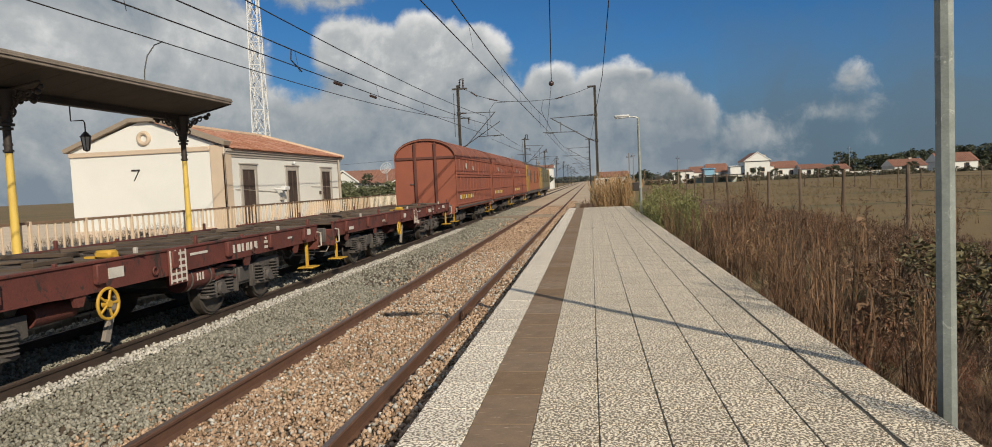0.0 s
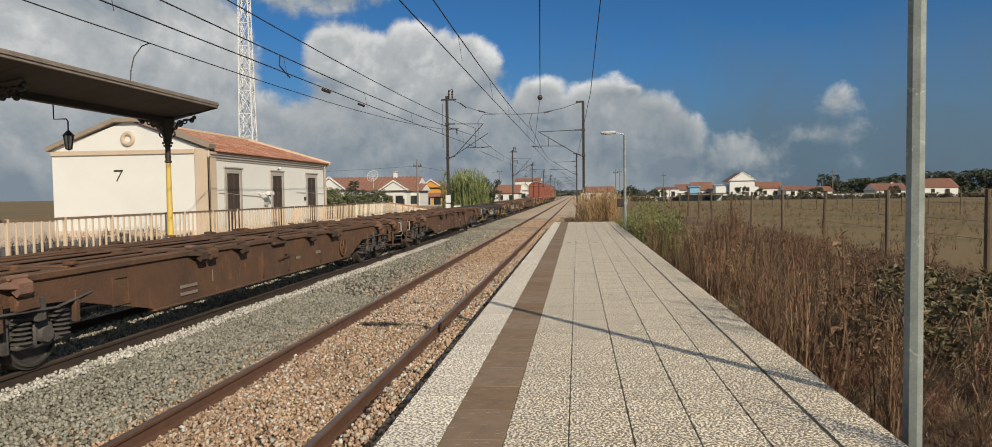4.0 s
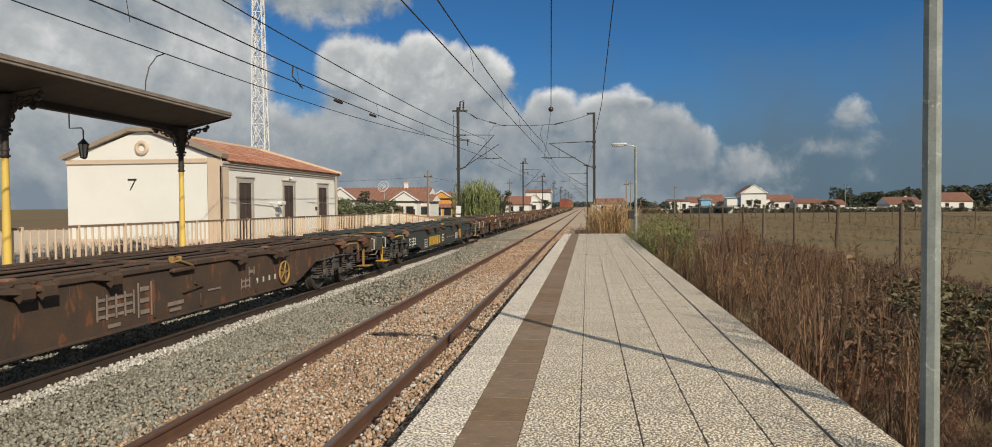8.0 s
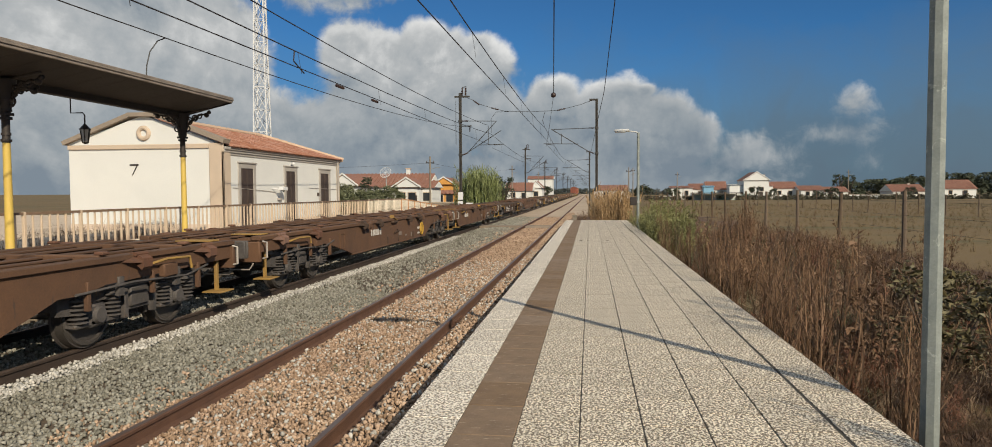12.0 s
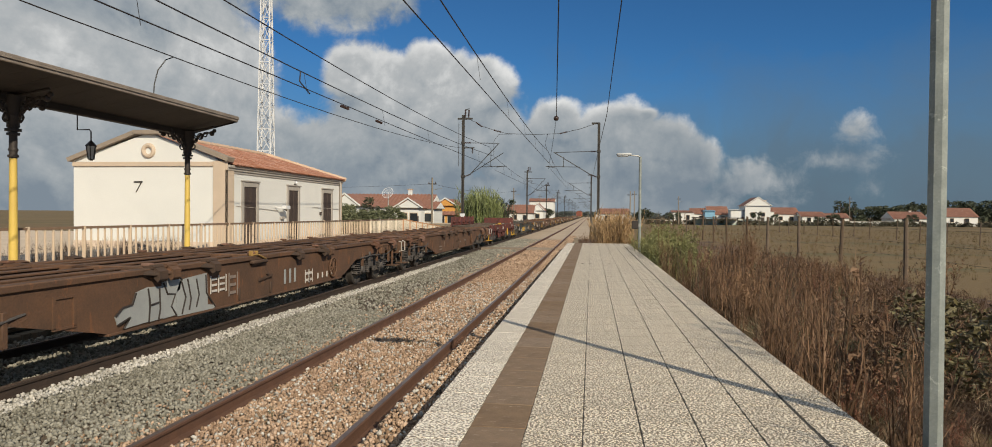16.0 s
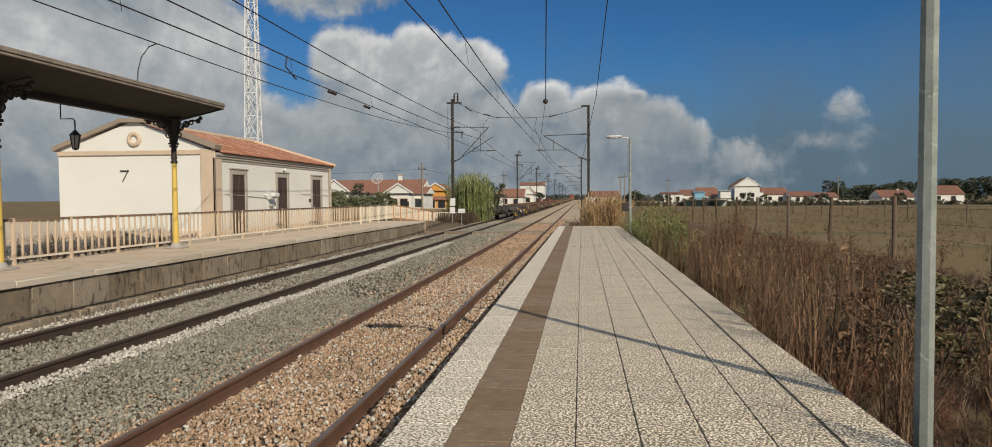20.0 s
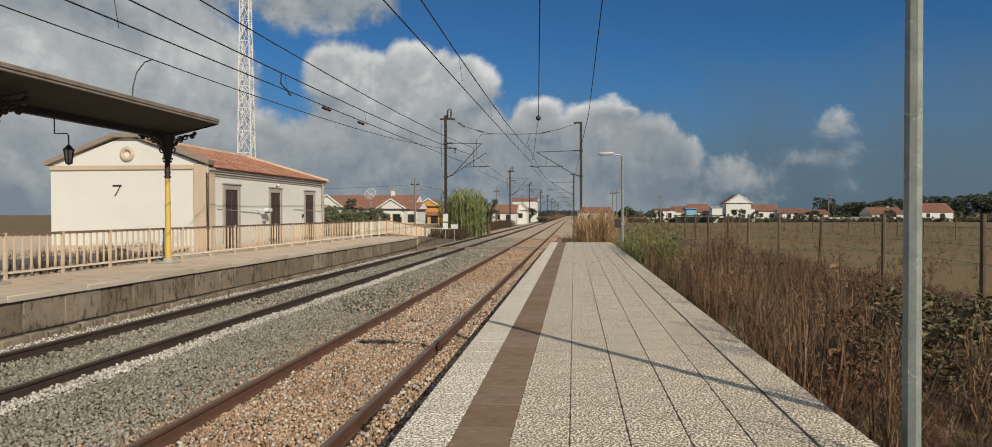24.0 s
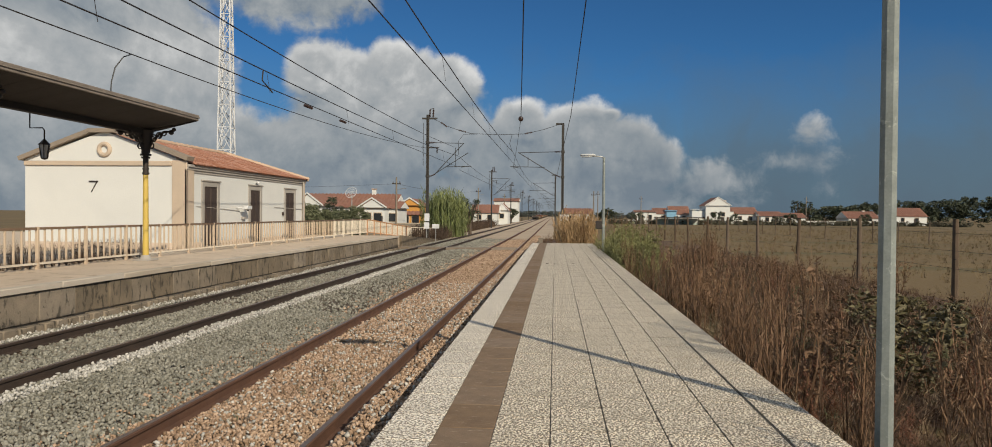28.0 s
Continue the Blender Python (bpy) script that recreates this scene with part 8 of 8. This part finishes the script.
def build_unit(kind, L):
    if kind == "loco1":
        return locomotive(L, "loco_orange", "markyellow_dirty", "orange and yellow electric locomotive with dark roof")
    if kind == "loco2":
        return locomotive(L, "loco_green", "markyellow_dirty", "dull green locomotive with yellow cab ends")
    if kind == "box":
        return box_wagon(L, "red-brown covered wagon with a barrel roof")
    if kind == "flat_red":
        return flat(L, "wagonred", "markyellow", "markyellow", "red steel flat wagon with a planked deck", tank=True)
    if kind == "flat_brown":
        return flat(L, "wagonbrown", "wagonbrown", "greypaint", "dull brown flat wagon with a planked deck")
    if kind == "flat_boards":
        return flat(L, "wagonred", "markyellow", "markyellow", "red flat wagon with raised side boards", boards=True)
    if kind == "skel_plain":
        return skeletal(L, "wagonbrown", "wagonbrown", "wagonbrown", "rusty brown skeletal container wagon, empty", "plain")
    if kind == "skel_turned":
        return skeletal(L, "wagonbrown", "wagonbrown", "bracketpaint", "rusty brown skeletal container wagon, empty", "plain", wheel_end=-1)
    if kind == "skel_brand":
        return skeletal(L, "wagondark", "markyellow", "markorange", "dark brown skeletal container wagon with a yellow mark, empty", "brand")
    if kind == "skel_panels":
        return skeletal(L, "wagondark", "markyellow_dirty", "markyellow_dirty", "dark brown skeletal container wagon with white panels, empty", "panels")
    if kind == "skel_lettered":
        return skeletal(L, "wagonrust", "markyellow_dirty", "wagonrust", "brown skeletal container wagon with white marks, empty", "lettered")
    if kind == "skel_lettered_wheel":
        return skeletal(L, "wagonrust", "markyellow_dirty", "markyellow", "brown skeletal container wagon with yellow brake wheel, empty", "lettered")
    if kind == "skel_short":
        return skeletal(L, "wagonrust", "markyellow_dirty", "wagonrust", "shorter brown container wagon half of a twin, empty", "lettered", (1,))
    if kind == "skel_yellow":
        return skeletal(L, "wagongreen", "markyellow", "markorange", "dark green skeletal container wagon with yellow marks, empty", "yellow")
    if kind == "skel_painted":
        return skeletal(L, "wagonbrown", "wagonbrown", "wagonbrown", "brown skeletal container wagon with grey sprayed shapes", "painted")
    if kind == "axle_lit":
        return two_axle(L, "wagonblack", "markyellow_dirty", "markyellow_dirty", "black two-axle container wagon with white panels, empty", 1)
    if kind == "axle_plain":
        return two_axle(L, "wagondark", "markyellow_dirty", "wagondark", "dark brown two-axle container wagon, empty", 1)
    return two_axle(L, "wagonblack", "markyellow", "markyellow", "black two-axle container wagon with yellow fittings, last of the train", 2)


CARS, MADE = [], {}
for kind, a, b in UNITS:
    L = a - b - 1.0
    if kind in MADE and abs(MADE[kind][1] - L) < 1.3:
        u = copy_thing(MADE[kind][0], Matrix.Identity(4))
    else:
        u = build_unit(kind, L)
        MADE[kind] = (u, L)
    CARS.append((u, (a + b) / 2))
# red tail lamps hung on the last wagon
tail = CARS[-1][0]
for s in (-1,):
    tl_ = part("tail_lamp", MB().box(s * 1.05 - 0.11, s * 1.05 + 0.11, -7.32, -7.2, 1.12, 1.36, 0.02), M["whitesteel"], tail, "white tail board with a red disc")
    part("disc", MB().cyl((s * 1.05, -7.33, 1.24), (s * 1.05, -7.315, 1.24), 0.07, 0.07, 12), M["lampred"], tl_, "red reflector disc")

# ---------------- loose ballast ----------------
def stone_template(seed):
    r = random.Random(seed)
    g_ = (1 + 5 ** 0.5) / 2
    v = [(-1, g_, 0), (1, g_, 0), (-1, -g_, 0), (1, -g_, 0), (0, -1, g_), (0, 1, g_), (0, -1, -g_), (0, 1, -g_), (g_, 0, -1), (g_, 0, 1), (-g_, 0, -1), (-g_, 0, 1)]
    f = [(0, 11, 5), (0, 5, 1), (0, 1, 7), (0, 7, 10), (0, 10, 11), (1, 5, 9), (5, 11, 4), (11, 10, 2), (10, 7, 6), (7, 1, 8), (3, 9, 4), (3, 4, 2), (3, 2, 6), (3, 6, 8), (3, 8, 9), (4, 9, 5), (2, 4, 11), (6, 2, 10), (8, 6, 7), (9, 8, 1)]
    v = np.array(v) / 1.9
    v *= np.array([[r.uniform(0.5, 1.4)] for _ in v])
    a, b = r.uniform(0, 6.28), r.uniform(0, 6.28)
    R = np.array(Euler((a, b, r.uniform(0, 6.28))).to_matrix())
    v = (v * np.array([r.uniform(0.9, 1.4), r.uniform(0.7, 1.0), r.uniform(0.55, 0.85)])) @ R.T
    return v, np.array(f)


STONES = [stone_template(k) for k in range(14)]
RAILS_X = [c + s * 0.868 for c in TRACKS for s in (-1, 1)]


def clear_of_rails(x, y):
    return 0.0 if min(abs(x - r) for r in RAILS_X) < 0.085 else 1.0


def on_bed(x, y):
    return bed_height(x, y) + rng.uniform(-0.005, 0.035)


def warm_zone(x, y):
    edge = -4.35 + 0.25 * noise.noise((x * 0.7, y * 0.4, 2))
    return clear_of_rails(x, y) if x > edge else clear_of_rails(x, y) * 0.15


def grey_zone(x, y):
    edge = -4.35 + 0.25 * noise.noise((x * 0.7, y * 0.4, 2))
    return clear_of_rails(x, y) if x < edge else clear_of_rails(x, y) * 0.12


put_many("ballast_stones_warm", STONES, scatter(27000, -4.9, -1.24, 2.6, 11.5, 0.013, 0.028, on_bed, warm_zone, 0), M["stone_warm"], "loose rust-tinted ballast stones", "ballast")
put_many("ballast_stones_warm_far", STONES, scatter(17000, -4.9, -1.24, 11.5, 30.0, 0.018, 0.037, on_bed, warm_zone, 0), M["stone_warm"], "loose rust-tinted ballast stones", "ballast")
put_many("ballast_stones_grey", STONES, scatter(28000, -7.6, -4.0, 4.0, 15.0, 0.015, 0.031, on_bed, grey_zone, 0), M["stone_grey"], "loose grey ballast stones", "ballast")
put_many("ballast_stones_grey_far", STONES, scatter(17000, -9.6, -4.0, 14.0, 40.0, 0.021, 0.042, on_bed, grey_zone, 0), M["stone_grey"], "loose grey ballast stones", "ballast")
put_many("ballast_stones_far_track", STONES, scatter(4600, -9.6, -7.4, 8.0, 16.0, 0.024, 0.042, on_bed, clear_of_rails, 0), M["stone_grey"], "loose grey ballast stones", "ballast")
put_many("ballast_stones_behind", STONES, scatter(6500, -9.6, -1.27, -5.5, 4.0, 0.03, 0.055, on_bed, lambda x, y: clear_of_rails(x, y) * (0.0 if y > 2.6 and x > -7.0 else 1.0), 0), M["stone_grey"], "loose grey ballast stones", "ballast")
put_many("ballast_stones_pale", STONES, scatter(5200, -6.62, -6.2, 6.0, 34.0, 0.017, 0.033, lambda x, y: on_bed(x, y) + 0.03, lambda x, y: clear_of_rails(x, y) * (1 - abs(x + 6.4) / 0.3), 0), M["stone_pale"], "pale fresh ballast stones along the rail", "ballast")
put_many("ballast_stones_mixed", STONES, scatter(4200, -4.2, -1.27, 2.6, 22.0, 0.013, 0.028, lambda x, y: on_bed(x, y) + 0.012, clear_of_rails, 0), M["stone_pale"], "pale stones among the rusty ballast", "ballast")
put_many("ballast_stones_warm_distant", STONES, scatter(9000, -4.9, -1.24, 30.0, 60.0, 0.03, 0.06, on_bed, warm_zone, 0), M["stone_warm"], "loose rust-tinted ballast stones", "ballast")
put_many("ballast_stones_grey_distant", STONES, scatter(9000, -9.6, -4.0, 40.0, 60.0, 0.035, 0.065, on_bed, grey_zone, 0), M["stone_grey"], "loose grey ballast stones", "ballast")
put_many("ballast_stones_foot", STONES, scatter(2300, -9.62, -9.1, 10.0, 40.0, 0.018, 0.036, lambda x, y: on_bed(x, y) + 0.02, clear_of_rails, 0), M["stone_pale"], "pale ballast stones at the platform foot", "ballast")

# ---------------- platform slabs ----------------
slabs = bpy.data.objects["platform"]
gap = [0.004, 0.002, 0.002, 0.004, 0.005, 0.005, 0.005, 0.013, 0.004]
REST = {}
SLAB = {}
for c in range(8):
    step = 0.6
    x0, x1 = PX[c] + gap[c], PX[c + 1] - gap[c + 1]
    m_ = M["coping"] if c == 0 else M["band"] if c == 1 else M["tile"]
    nm = "edge_slab" if c == 0 else "band_slab" if c == 1 else "slab"
    w_ = x1 - x0
    key = (nm, round(w_, 4))
    y = PY0 + (0.15, 0.45)[c % 2]
    while y < PY1 - 0.05:
        e = min(y + step, PY1)
        dz, tilt = rng.uniform(-0.0008, 0.0008), rng.uniform(-0.03, 0.03)
        if 2.9 < y < 23 and e - y > step - 0.01:
            if key not in SLAB:
                SLAB[key] = MB().box(-w_ / 2, w_ / 2, -step / 2 + 0.006, step / 2 - 0.006, -0.05, 0.0, 0.003).mesh(nm, m_)
            part(nm, SLAB[key], None, slabs, at=pose((x0 + x1) / 2, y + step / 2, dz, tilt, tilt * 0.7, 0))
        else:
            REST.setdefault(nm, (MB(), m_))[0].box(x0, x1, y + 0.006, e - 0.006, -0.05, dz, 0.0015)
        y = e
for nm, (mb, m_) in REST.items():
    tagged(part(nm + "s_far", mb, m_, slabs), kind="stuff")
# small iron spots on the slabs, a studded row near the far end
for x, y in [(-0.25, 21.5), (-0.02, 21.4), (0.55, 21.6)] + [(0.0 + 0.38 * k, 35.6) for k in range(4)]:
    part("stud", MB().cyl((x, y, 0.0), (x, y, 0.008), 0.05, 0.05, 10), M["joint"], slabs)


def motions():
    for ob, s in CARS:
        walk(ob, [(t, pose(TRACKS[1], s + SPEED * t, RAIL_Z)) for t in (0.0, 28.0)])


motions()
